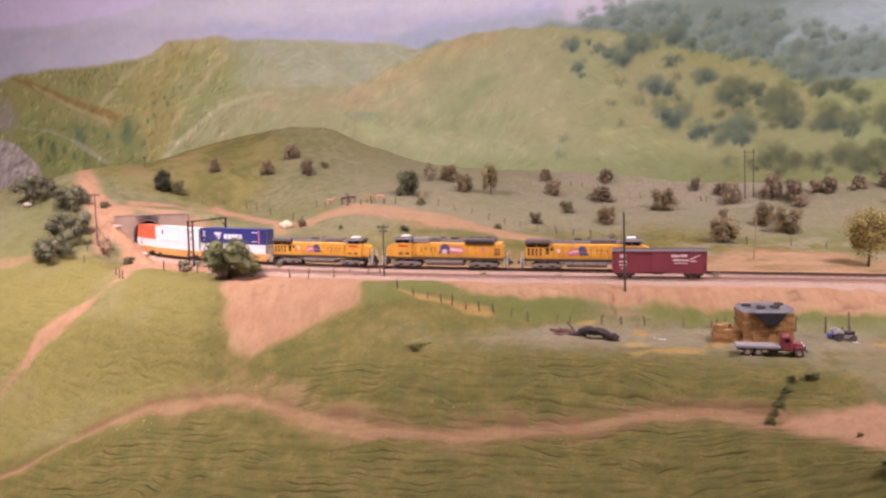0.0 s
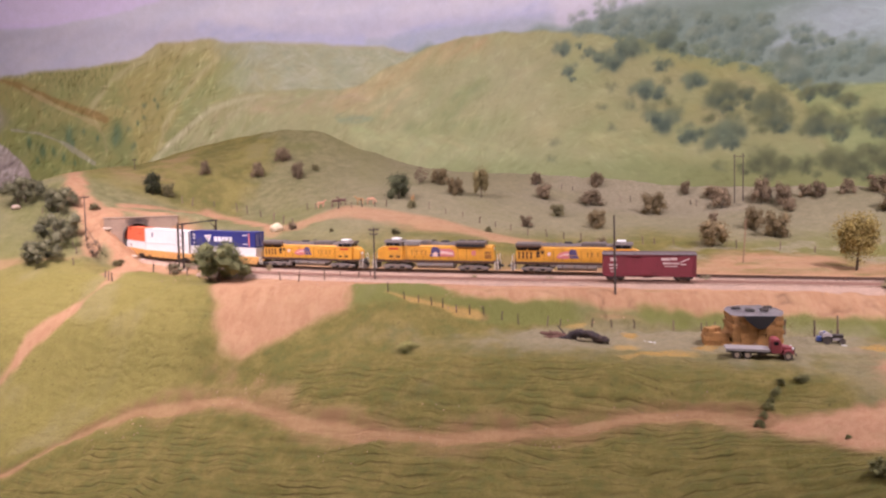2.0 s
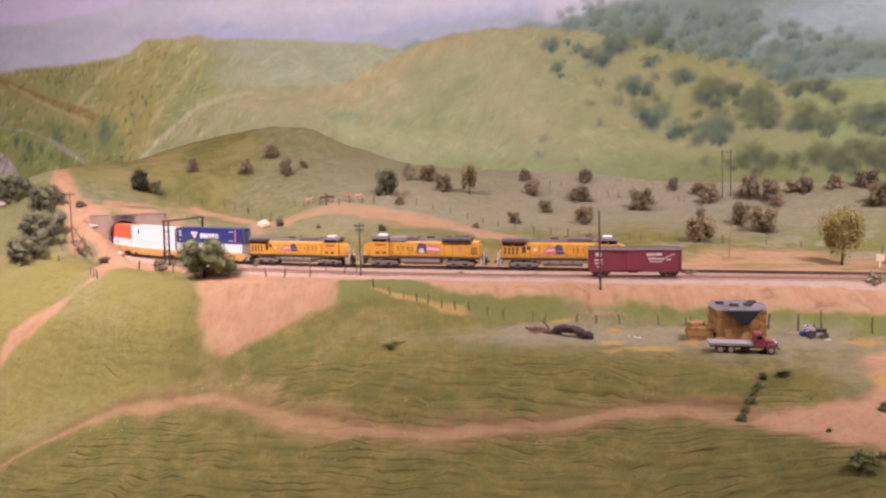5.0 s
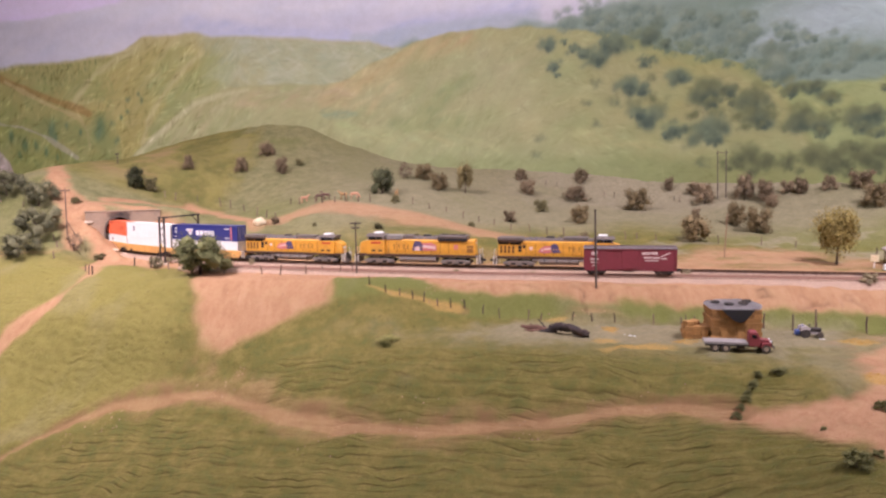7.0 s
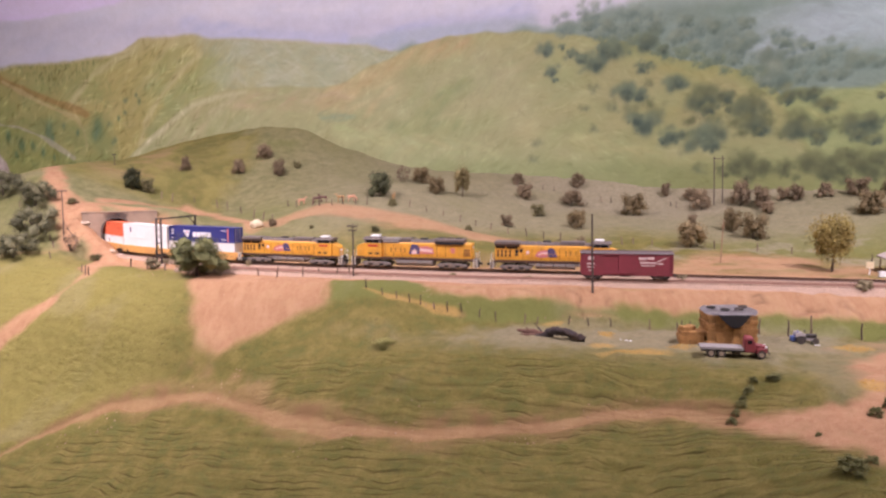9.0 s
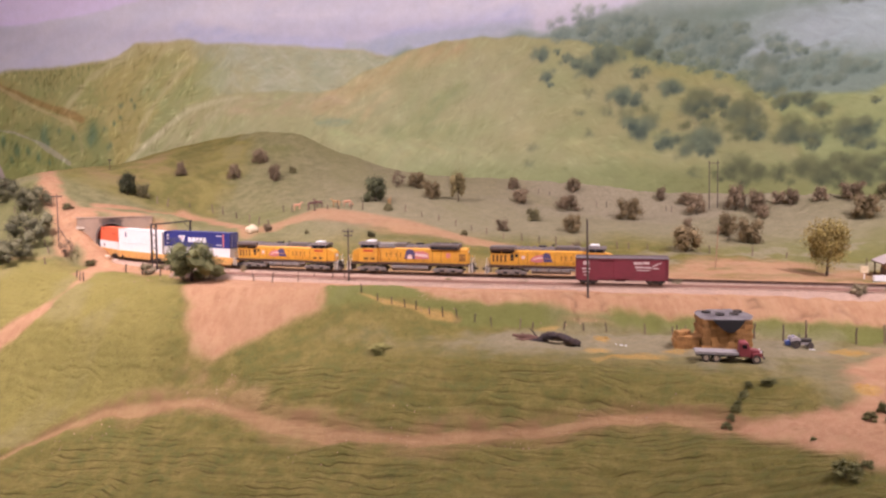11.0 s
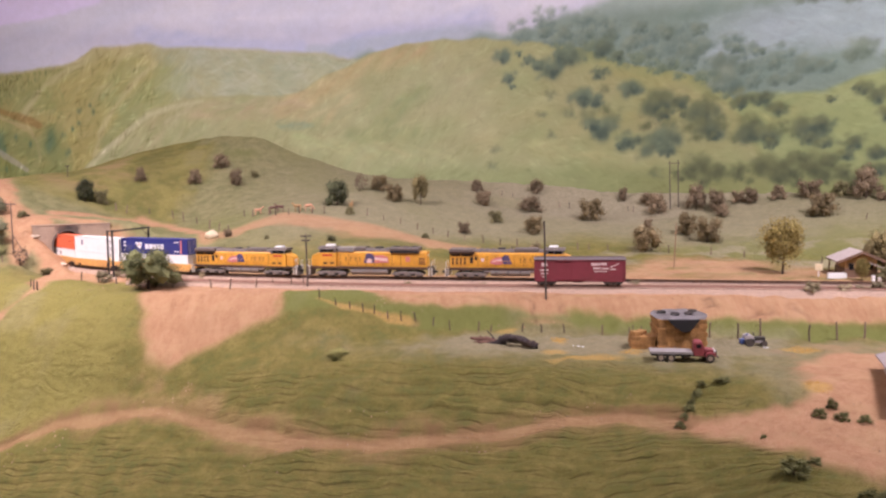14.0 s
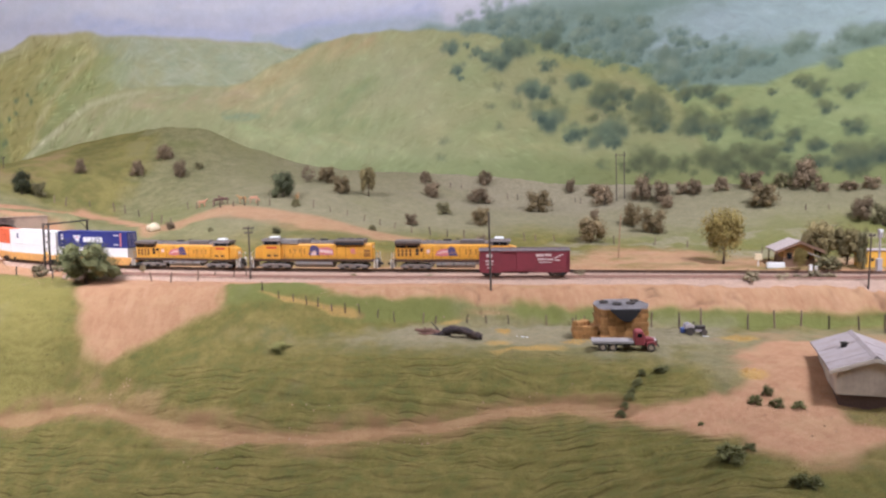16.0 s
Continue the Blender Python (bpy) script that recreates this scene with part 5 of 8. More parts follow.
def car_pose(s0, s1, flip=False):
    """The pose of a vehicle whose ends stand at two lengths along the main line."""
    a, b = at_arc(s0 + 0.2 * (s1 - s0)), at_arc(s1 - 0.2 * (s1 - s0))
    c = (a + b) / 2
    return pose(c[0], c[1], 0.0, 0, 0, math.degrees(math.atan2(b[1] - a[1], b[0] - a[0])) + (180 if flip else 0))


# tunnel: lining behind the wall, and the wall itself
def smoked_wall():
    """Portal concrete with a ragged plume of soot above the crown of the arch."""
    m = mat("smoked_concrete", (0.37, 0.27, 0.19), 0.9, fine=500, coarse=30, dirt=(0.2, 0.15, 0.11), dirt_amount=0.6, bump=0.4)
    nt, bsdf, add = node_tools(m)
    co = add("ShaderNodeTexCoord").outputs["Object"]
    fit = add("ShaderNodeMapping")
    fit.inputs["Location"].default_value, fit.inputs["Scale"].default_value = (0.0, 0.0, -0.073 * 25), (27, 0, 25)
    nt.links.new(co, fit.inputs[0])
    far = add("ShaderNodeVectorMath")
    far.operation = "LENGTH"
    nt.links.new(fit.outputs[0], far.inputs[0])
    ragged = add("ShaderNodeMath")
    ragged.operation = "MULTIPLY_ADD"
    ragged.inputs[1].default_value = 0.7
    nt.links.new(noise_node(nt, add, co, 95, 4), ragged.inputs[0])
    nt.links.new(far.outputs["Value"], ragged.inputs[2])
    plume = ramp(nt, ragged.outputs[0], [(0.45, (0.97, 0.97, 0.97)), (0.80, (0.72, 0.72, 0.72)), (1.0, (0, 0, 0))])
    under = bsdf.inputs["Base Color"].links[0].from_socket
    nt.links.new(blend(nt, plume, under, (0.035, 0.030, 0.028)), bsdf.inputs["Base Color"])
    return m


def build_portal():
    ax, ay = -0.6077, 1.7373     # where the track passes through the wall
    turn = 24.0
    root = thing("tunnel_portal", pose(ax, ay, -0.009, 0, 0, turn), "tan concrete tunnel portal with soot above the arch", "tunnel portal", kind="structure")
    w, h, n = 0.0265, 0.0455, 14
    arch = [(-w, 0.0)] + [(-w * math.cos(math.pi * k / n), h + w * math.sin(math.pi * k / n)) for k in range(n + 1)] + [(w, 0.0)]
    left, right, top, d = -0.064, 0.080, 0.0835, 0.010
    outer = [(left, 0.0)] + [(left + (right - left) * k / n, top) for k in range(n + 1)] + [(right, 0.0)]
    bm = bmesh.new()
    rows = [[bm.verts.new((x, y, z)) for x, z in line] for line, y in ((arch, 0.0), (outer, 0.0), (outer, d), (arch, d + 0.004))]
    for a, b in zip(rows, rows[1:] + rows[:1]):
        for k in range(len(arch) - 1):
            bm.faces.new((a[k], a[k + 1], b[k + 1], b[k]))
    part("headwall", bm, smoked_wall(), root, "tan concrete with a plume of soot over the arch")
    part("coping", boxes((left - 0.002, right + 0.001, -0.001, d + 0.002, top, top + 0.002), bevel=0.0006), concrete, root)
    rim = [(x * 1.12, z if i in (0, len(arch) - 1) else h + (z - h) * 1.12) for i, (x, z) in enumerate(arch)]
    bm = bmesh.new()
    rows = [[bm.verts.new((x, y, z)) for x, z in line] for line, y in ((arch, 0.001), (arch, -0.002), (rim, -0.002), (rim, 0.001))]
    for a, b in zip(rows, rows[1:]):
        for k in range(len(arch) - 1):
            bm.faces.new((a[k], a[k + 1], b[k + 1], b[k]))
    part("arch_ring", bm, soot_concrete, root, "soot-blackened arch ring")
    bm = bmesh.new()
    rows = [[bm.verts.new((x * k - y * 0.40, y, z)) for x, z in arch] for y, k in ((0.004, 1.0), (0.12, 1.15), (0.20, 1.3))]
    for a, b in zip(rows, rows[1:]):
        for k in range(len(arch) - 1):
            bm.faces.new((a[k], a[k + 1], b[k + 1], b[k]))
    bm.faces.new(rows[-1])
    part("lining", bm, black_hole, root, "black tunnel lining")
    return root


soot_concrete = mat("sooty_concrete", (0.10, 0.08, 0.066), 0.95, coarse=90, dirt=(0.04, 0.035, 0.03))
build_portal()
# low wing wall and fallen stones beside the portal
stone = mat("pale_stone", (0.58, 0.46, 0.34), 0.9, vary=0.2, bump=0.4)


def boulder(x, y, sx, sy, sz, seed, label, material, turn=0.0):
    root = tagged(new("boulder", finish("boulder", lumps([(0, 0, sz * 0.5, sx, sy, sz)], seed, 0.25), material, True)), label, "boulder")
    root.matrix_basis = on_land(x, y, turn)
    return root


boulder(-0.318, 1.712, 0.0125, 0.011, 0.0115, 3, "large cream boulder beside the pasture road", mat("cream_stone", (0.68, 0.56, 0.37), 0.9, bump=0.4))
boulder(-0.657, 1.700, 0.012, 0.006, 0.004, 4, "flat pale stone on the bank beside the tunnel", stone)
boulder(-0.590, 1.655, 0.008, 0.006, 0.003, 5, "pale stones at the foot of the tunnel wall", stone)
boulder(-0.575, 1.668, 0.006, 0.005, 0.004, 6, "pale stones at the foot of the tunnel wall", stone)
boulder(-0.885, 1.80, 0.011, 0.008, 0.006, 7, "light rock under the oak on the hillside", stone)

# ---------------------------------------------------------------- rolling stock, drawn in prototype metres and scaled down
armour = mat("loco_yellow", (0.74, 0.36, 0.035), 0.5, grain=0.10, coarse=70, dirt=(0.42, 0.20, 0.05), dirt_amount=0.45, bump=0.05)
loco_grey = mat("loco_grey", (0.130, 0.108, 0.096), 0.7, grain=0.3, coarse=160, dirt=(0.21, 0.15, 0.115), dirt_amount=0.5)
tank_grey = mat("tank_grey", (0.225, 0.21, 0.195), 0.6, grain=0.2, coarse=120, dirt=(0.30, 0.23, 0.18), dirt_amount=0.6)
seam_brown = mat("seam_brown", (0.30, 0.135, 0.025), 0.7)
truck_grey = mat("truck_grey", (0.185, 0.165, 0.15), 0.65, grain=0.35, coarse=170, dirt=(0.27, 0.19, 0.13), dirt_amount=0.6)
sill_brown = mat("sill_brown", (0.10, 0.05, 0.03), 0.6)
grille = mat("brown_grille", (0.11, 0.058, 0.02), 0.75)
black_gap = mat("black_recess", (0.018, 0.015, 0.013), 0.8)
flag_red = mat("emblem_red", (0.60, 0.20, 0.20), 0.5, grain=0.05)
flag_blue = mat("emblem_blue", (0.095, 0.075, 0.165), 0.5, grain=0.05)
flag_white = mat("emblem_white", (0.74, 0.55, 0.55), 0.5, grain=0.05)
number_red = mat("number_red", (0.55, 0.07, 0.03), 0.5, grain=0.05)
rail_white = mat("handrail_paint", (0.62, 0.58, 0.50), 0.5, grain=0.05)
lit_lens = bpy.data.materials.new("lit_headlight")
lit_lens.use_nodes = True
lit_lens.node_tree.nodes["Principled BSDF"].inputs["Emission Color"].default_value = (1.0, 0.93, 0.82, 1)
lit_lens.node_tree.nodes["Principled BSDF"].inputs["Emission Strength"].default_value = 9.0


def bogie(parent, x, s, axles=3, span=1.9, r=0.53, paint=None):
    """A truck with its side frames and wheel sets."""
    half, paint = span * (axles - 1) / 2, paint or truck_grey
    b = part("truck", boxes((x - half - 0.55, x + half + 0.55, -0.9, 0.9, 0.62, 0.9), s=s, bevel=0.05), paint, parent)
    for side in (-1, 1):
        y = side * 1.18
        prof = [(x - half - 0.75, 0.42), (x - half - 0.75, 0.72), (x - half + 0.5, 0.95), (x + half - 0.5, 0.95), (x + half + 0.75, 0.72), (x + half + 0.75, 0.42),
                (x + half - 0.3, 0.42), (x + half - 0.6, 0.28), (x - half + 0.6, 0.28), (x - half + 0.3, 0.42)]
        part("side_frame", prism(prof, y - 0.13, y + 0.13, s, 0.03), paint, b)
        part("journal_boxes", boxes(*[(x - half + k * span - 0.26, x - half + k * span + 0.26, y + side * 0.10, y + side * 0.30, 0.36, 0.80) for k in range(axles)], s=s, bevel=0.06),
             paint, b)
    for k in range(axles):
        part("wheel_set", discs([(x - half + k * span, -0.76, r), (x - half + k * span, 0.76, r)], r, 0.09, "y", s), dark_iron, b)
    return b


def hood_side(root, s, x0, x1, y, side, items, name, material, proud=0.035):
    for a, b, z0, z1 in items:
        y0, y1 = sorted((y * side, (y + proud) * side))
        part(name, boxes((a, b, y0, y1, z0, z1), s=s), material, root)


def locomotive(m, s, kind, lit, label):
    """A six-axle road diesel, nose towards +x. kind: wide radiator wings at the tail, or a flat housing with twin fans."""
    root = thing("locomotive", m @ Matrix.Diagonal((1, 1, 1.14, 1)), label, "locomotive", "locomotives of the train")
    wings = kind == "wings"
    part("underframe", boxes((-10.55, 10.55, -1.40, 1.40, 1.25, 1.60), (-11.0, -10.5, -0.5, 0.5, 0.85, 1.3), (10.5, 11.0, -0.5, 0.5, 0.85, 1.3), s=s, bevel=0.04), dark_iron, root)
    part("side_sill", boxes((-10.5, 10.5, -1.50, -1.40, 1.36, 1.60), (-10.5, 10.5, 1.40, 1.50, 1.36, 1.60), s=s), sill_brown, root, "thin dark red-brown sill stripe")
    tank = [(-0.55, 0.36), (0.55, 0.36), (1.25, 0.62), (1.46, 0.80), (1.46, 1.22), (-1.46, 1.22), (-1.46, 0.80), (-1.25, 0.62)]
    belly = part("fuel_tank", cross(tank, -3.3, 3.1, s, 0.05), tank_grey, root, "dusty grey fuel tank")
    part("tank_strap", boxes(*[(x - 0.06, x + 0.06, -1.49, -1.46, 0.80, 1.22) for x in (-2.4, -0.4, 1.6)], s=s), dark_iron, belly)
    for x in (-4.4, 3.2):
        part("air_tank", tubes([[(x, -1.30, 1.08), (x + 1.0, -1.30, 1.08)]], 0.17, s, 8), truck_grey, root)
    for x in (-6.6, 6.6):
        b = bogie(root, x, s)
        for side in (-1, 1):
            # Black patches on the side frames stand in for their shaded gaps.
            for k in (-0.95, 0.95):
                part("spring_nest", boxes((x + k - 0.36, x + k + 0.36, *sorted((side * 1.30, side * 1.34)), 0.34, 0.62), s=s), black_gap, b)
            part("brake_cylinder", discs([(x - 0.95, side * 1.36, 0.86), (x + 0.95, side * 1.36, 0.86)], 0.15, 0.08, "y", s, 8), tank_grey, b)
    # long hood
    tail = -10.1 if wings else -9.9
    hood = [(-1.02, 1.60), (-1.02, 3.62), (-0.88, 3.86), (0.88, 3.86), (1.02, 3.62), (1.02, 1.60)]
    body = part("long_hood", cross(hood, tail, 5.6, s, 0.03), armour, root)
    roof = [(-0.92, 3.80), (-0.92, 3.96), (-0.66, 4.24), (0.66, 4.24), (0.92, 3.96), (0.92, 3.80)]
    part("hood_roof", cross(roof, -6.6, 5.6, s, 0.04), loco_grey, root)
    if wings:
        wing = [(-1.02, 3.55), (-1.52, 3.92), (-1.52, 4.34), (1.52, 4.34), (1.52, 3.92), (1.02, 3.55)]
        part("radiator", cross(wing, -10.15, -6.0, s, 0.05), loco_grey, root)
        for side in (-1, 1):
            y = 1.02
            # Black intake panels; they also put the shadow under the wing into colour.
            hood_side(root, s, 0, 0, y, side, [(-10.0, -8.35, 3.28, 3.60), (-8.15, -6.3, 3.28, 3.60)], "radiator_intake", black_gap)
            hood_side(root, s, 0, 0, y, side, [(-9.75 + 0.66 * k, -9.42 + 0.66 * k, 2.05, 3.05) for k in range(4)], "grille", grille)
            hood_side(root, s, 0, 0, y, side, [(-6.75, -6.20, 2.25, 3.15), (-5.95, -5.55, 2.75, 3.2)], "grille", black_gap)
    else:
        part("radiator", cross([(-1.05, 3.60), (-1.30, 4.10), (-1.30, 4.36), (-1.10, 4.48), (1.10, 4.48), (1.30, 4.36), (1.30, 4.10), (1.05, 3.60)], -8.6, -3.6, s, 0.05), loco_grey, root)
        for side in (-1, 1):
            hood_side(root, s, 0, 0, 1.10, side, [(-8.4, -3.8, 3.62, 4.06)], "radiator_intake", black_gap, 0.16)
            hood_side(root, s, 0, 0, 1.02, side, [(-9.6, -8.5, 1.95, 3.0)], "grille", seam_brown)
        part("fan", discs([(-7.6, 0, 4.52), (-6.1, 0, 4.52), (-4.6, 0, 4.52)], 0.62, 0.06, "z", s, 16), dark_iron, root)
        part("inverter_cabinet", boxes((2.6, 5.5, -1.12, 1.12, 3.70, 4.42), s=s, bevel=0.08), tank_grey, root, "grey cabinet behind the cab")
    part("dynamic_brake", boxes((0.6, 4.6 if wings else 2.4, -0.95, 0.95, 3.92, 4.46), s=s, bevel=0.10), loco_grey, root)
    part("roof_vent", boxes(*[(x, x + 0.55, -0.5, 0.5, 4.22, 4.36) for x in (-5.2, -4.2, -3.2, -0.4)], s=s, bevel=0.04), loco_grey, root)
    part("exhaust", boxes((-2.2, -0.9, -0.35, 0.35, 4.20, 4.50), s=s, bevel=0.05), dark_iron, root)
    part("horn", tubes([[(0.2, 0.3, 4.2), (0.2, 0.3, 4.55)], [(-0.1, 0.3, 4.55), (0.6, 0.3, 4.55)]], 0.06, s), dark_iron, root)
    for side in (-1, 1):
        y = 1.02
        for k in range(7):
            x = -5.4 + k * 1.5
            y0, y1 = sorted((y * side, (y + 0.03) * side))
            part("hood_door", boxes((x, x + 1.36, y0, y1, 1.72, 3.40), s=s, bevel=0.015), armour, body)
        hood_side(root, s, 0, 0, y, side, [(-5.48 + 1.5 * k, -5.40 + 1.5 * k, 1.75, 3.40) for k in range(8)], "door_seam", seam_brown, 0.02)
        hood_side(root, s, 0, 0, y, side, [(x, x + 0.22, 2.35, 3.05) for x in (1.5, 2.2, 3.1, 3.9)], "louvre", seam_brown, 0.04)

        def badge(name, outline, material, off):
            a, b = sorted((side * y, side * (y + off)))
            part(name, prism(outline, a, b, s), material, root)

        if wings:
            badge("emblem", [(-3.5, 2.25), (-3.2, 2.75), (-2.6, 3.05), (-1.5, 3.20), (-1.2, 2.55), (-1.35, 2.10), (-2.6, 2.05)], flag_red, 0.05)
            badge("emblem_stripe", [(-3.0, 2.55), (-2.2, 2.80), (-1.4, 2.85), (-1.4, 2.65), (-2.2, 2.60), (-3.0, 2.38)], flag_white, 0.06)
            badge("emblem_corner", [(-1.25, 2.15), (-1.45, 3.15), (-1.0, 3.48), (-0.35, 3.38), (0.25, 2.15)], flag_blue, 0.07)
            badge("small_emblem", [(-4.9, 2.5), (-4.9, 3.0), (-4.4, 3.0), (-4.4, 2.5)], flag_white, 0.05)
        else:
            badge("emblem", [(-3.4, 2.20), (-3.3, 3.0), (-2.4, 3.35), (-0.9, 3.25), (-0.7, 2.15)], flag_red, 0.05)
            badge("emblem_stripe", [(-3.2, 2.40), (-3.1, 2.80), (-0.9, 3.0), (-0.9, 2.6)], flag_white, 0.06)
            badge("emblem_corner", [(-0.9, 2.15), (-1.0, 2.9), (-0.6, 3.50), (0.3, 3.60), (0.6, 3.2), (0.9, 2.15)], flag_blue, 0.07)
            badge("emblem_flash", [(-0.5, 2.15), (-0.45, 2.65), (-0.1, 2.85), (0.3, 2.6), (0.45, 2.15)], flag_white, 0.08)
            badge("small_emblem", [(-7.0, 2.4), (-7.0, 3.1), (-6.3, 3.1), (-6.3, 2.4)], flag_red, 0.05)
        badge("number_bar", [(6.25, 3.12), (6.25, 3.42), (8.0, 3.42), (8.0, 3.12)], number_red, 0.46)
        badge("vent_mark", [(6.0, 1.95), (6.0, 2.25), (6.7, 2.25), (6.7, 1.95)], grille, 0.46)
        badge("vent_mark", [(7.2, 1.95), (7.2, 2.25), (7.9, 2.25), (7.9, 1.95)], grille, 0.46)
        # walkway handrail
        yy = side * 1.42
        rails = [[(-10.3, yy, 2.62), (5.4, yy, 2.62)]] + [[(-10.3 + 2.24 * k, yy, 1.6), (-10.3 + 2.24 * k, yy, 2.62)] for k in range(8)]
        rails += [[(8.9, yy, 2.62), (10.4, yy, 2.62)], [(10.4, yy, 1.1), (10.4, yy, 2.62)], [(-10.4, yy, 1.1), (-10.4, yy, 2.62)]]
        part("handrail", tubes(rails, 0.024, s, 4), armour, root)
        for e in (-1, 1):
            part("steps", boxes(*[(e * 10.55 - 0.28, e * 10.55 + 0.28, yy - 0.12, yy + 0.12, 0.5 + 0.32 * k, 0.56 + 0.32 * k) for k in range(4)],
                                (e * 10.55 - 0.32, e * 10.55 - 0.22, yy - 0.14, yy + 0.14, 0.4, 1.6), (e * 10.55 + 0.22, e * 10.55 + 0.32, yy - 0.14, yy + 0.14, 0.4, 1.6), s=s), rail_white, root, "worn white step well")
            part("end_rail", tubes([[(e * 10.72, yy, 1.6), (e * 10.72, yy, 2.5)], [(e * 10.72, yy * 0.45, 1.6), (e * 10.72, yy * 0.45, 2.5)], [(e * 10.72, yy, 2.5), (e * 10.72, yy * 0.45, 2.5)]], 0.035, s, 5), rail_white, root)
    # cab and nose
    prof = [(-1.45, 1.60), (-1.45, 3.66), (1.45, 3.66), (1.45, 1.60)]
    cab = part("cab", cross(prof, 5.6, 8.7, s, 0.05), armour, root)
    upper = part("cab_upper", cross([(-1.44, 3.66), (-1.38, 4.16), (1.38, 4.16), (1.44, 3.66)], 5.65, 8.55, s, 0.02), loco_grey, root)
    part("cab_roof", cross([(-1.50, 4.14), (-1.46, 4.26), (-0.95, 4.52), (0.95, 4.52), (1.46, 4.26), (1.50, 4.14)], 5.55, 8.85, s, 0.03), loco_grey, root)
    part("air_conditioner", boxes((6.2, 7.7, -0.75, 0.75, 4.50, 4.80), s=s, bevel=0.10), white_plastic, root, "white roof air conditioner")
    for side in (-1, 1):
        y0, y1 = sorted((1.36 * side, 1.46 * side))
        part("side_window", boxes((6.1, 7.0, y0, y1, 3.70, 4.10), (7.15, 8.3, y0, y1, 3.70, 4.10), s=s), glass_dark, upper)
    part("windscreen", boxes((8.54, 8.60, -1.15, -0.15, 3.70, 4.10), (8.54, 8.60, 0.15, 1.15, 3.70, 4.10), s=s), glass_dark, upper)
    nose = [(8.65, 1.60), (8.65, 3.62), (9.3, 3.52), (9.95, 3.20), (10.10, 2.85), (10.12, 1.60)]
    part("nose", prism(nose, -1.10, 1.10, s, 0.08), armour, root)
    part("pilot", prism([(10.2, 0.25), (10.95, 0.18), (10.75, 1.25), (10.2, 1.25)], -1.4, 1.4, s, 0.04), truck_grey, root)
    part("rear_pilot", boxes((-10.8, -10.45, -1.4, 1.4, 0.3, 1.3), s=s, bevel=0.04), truck_grey, root)
    for e in (-1, 1):
        part("coupler", boxes((e * 11.2 - 0.35, e * 11.2 + 0.35, -0.14, 0.14, 0.75, 1.05), s=s, bevel=0.04), dark_iron, root)
        part("air_hose", tubes([[(e * 10.8, 0.5, 1.0), (e * 11.0, 0.5, 0.6), (e * 11.1, 0.35, 0.45)]], 0.06, s, 5), dark_iron, root)
    lens = lit_lens if lit else white_plastic
    part("headlight", discs([(10.15, -0.22, 2.6), (10.15, 0.22, 2.6)], 0.15, 0.06, "x", s, 10), lens, root, "lit white headlights" if lit else "unlit headlights")
    part("ditch_light", discs([(10.80, -0.95, 1.62), (10.80, 0.95, 1.62)], 0.17, 0.06, "x", s, 10), lens, root, "lit white ditch lights" if lit else "unlit ditch lights")
    part("tail_light", discs([(tail - 0.05, 0, 3.3)], 0.16, 0.06, "x", s, 8), white_plastic, root)
    return root


locomotive(car_pose(1.281, 1.500), 0.219 / 22.3, "wings", True, "yellow diesel locomotive with lit headlights and grey roof leading the train")
locomotive(car_pose(1.045, 1.266, True), 0.221 / 22.3, "fans", False, "yellow diesel locomotive running backwards with flat grey radiator housing")
locomotive(car_pose(0.828, 1.034), 0.206 / 22.3, "wings", False, "yellow diesel locomotive with grey wide radiator, third of the train")

well_tan = mat("well_car_yellow", (0.66, 0.36, 0.10), 0.6, dirt=(0.40, 0.22, 0.10), dirt_amount=0.5)
box_white = mat("container_white", (0.80, 0.79, 0.77), 0.5, grain=0.03, dirt=(0.62, 0.58, 0.54), dirt_amount=0.25, bump=0.05)
box_blue = mat("container_blue", (0.035, 0.042, 0.20), 0.45, grain=0.06, dirt=(0.07, 0.07, 0.2), bump=0.05)
box_orange = mat("container_orange", (0.78, 0.17, 0.07), 0.5, grain=0.05, dirt=(0.55, 0.16, 0.08), bump=0.05)
logo_pale = mat("logo_pale", (0.78, 0.77, 0.80), 0.5, grain=0.03)
logo_pink = mat("logo_pink", (0.75, 0.35, 0.38), 0.5, grain=0.03)
spot_yellow = mat("decal_yellow", (0.75, 0.50, 0.08), 0.5)


def container(root_pose, s, name, label, paint, ribs, doors=None):
    """A stacked freight container: ribbed sides, corner posts, rails and doors."""
    L, W, H = 8.07, 1.29, 2.85
    root = thing("freight_container", root_pose, label, "container", "containers on the train")
    body = part("box", boxes((-L, L, -W, W, 0.02, H), s=s), paint, root)
    for ey in (-1, 1):
        for ex in (-1, 1):
            part("corner_post", boxes((ex * L - 0.12, ex * L + 0.12, ey * W - 0.10, ey * W + 0.10, 0.0, H + 0.04), s=s), paint, body)
        for z in (0.1, H - 0.05):
            part("side_rail", boxes((-L, L, ey * W - 0.06, ey * W + 0.06, z - 0.09, z + 0.09), s=s), paint, body)
    n = 34
    for ey in (-1, 1):
        bm = boxes(*[(-L + 0.45 + (2 * L - 0.9) * k / n, -L + 0.45 + (2 * L - 0.9) * (k + 0.42) / n, *sorted((ey * W, ey * (W + ribs))), 0.2, H - 0.15) for k in range(n)], s=s)
        tagged(part("side_ribs", bm, paint, body), kind="stuff")
    part("end_doors", boxes((L, L + 0.05, -W + 0.12, -0.03, 0.15, H - 0.12), (L, L + 0.05, 0.03, W - 0.12, 0.15, H - 0.12), s=s), doors or paint, body)
    part("lock_rods", tubes([[(L + 0.09, y, 0.2), (L + 0.09, y, H - 0.2)] for y in (-0.9, -0.4, 0.4, 0.9)], 0.035, s, 5), rail_white, body)
    return root, body


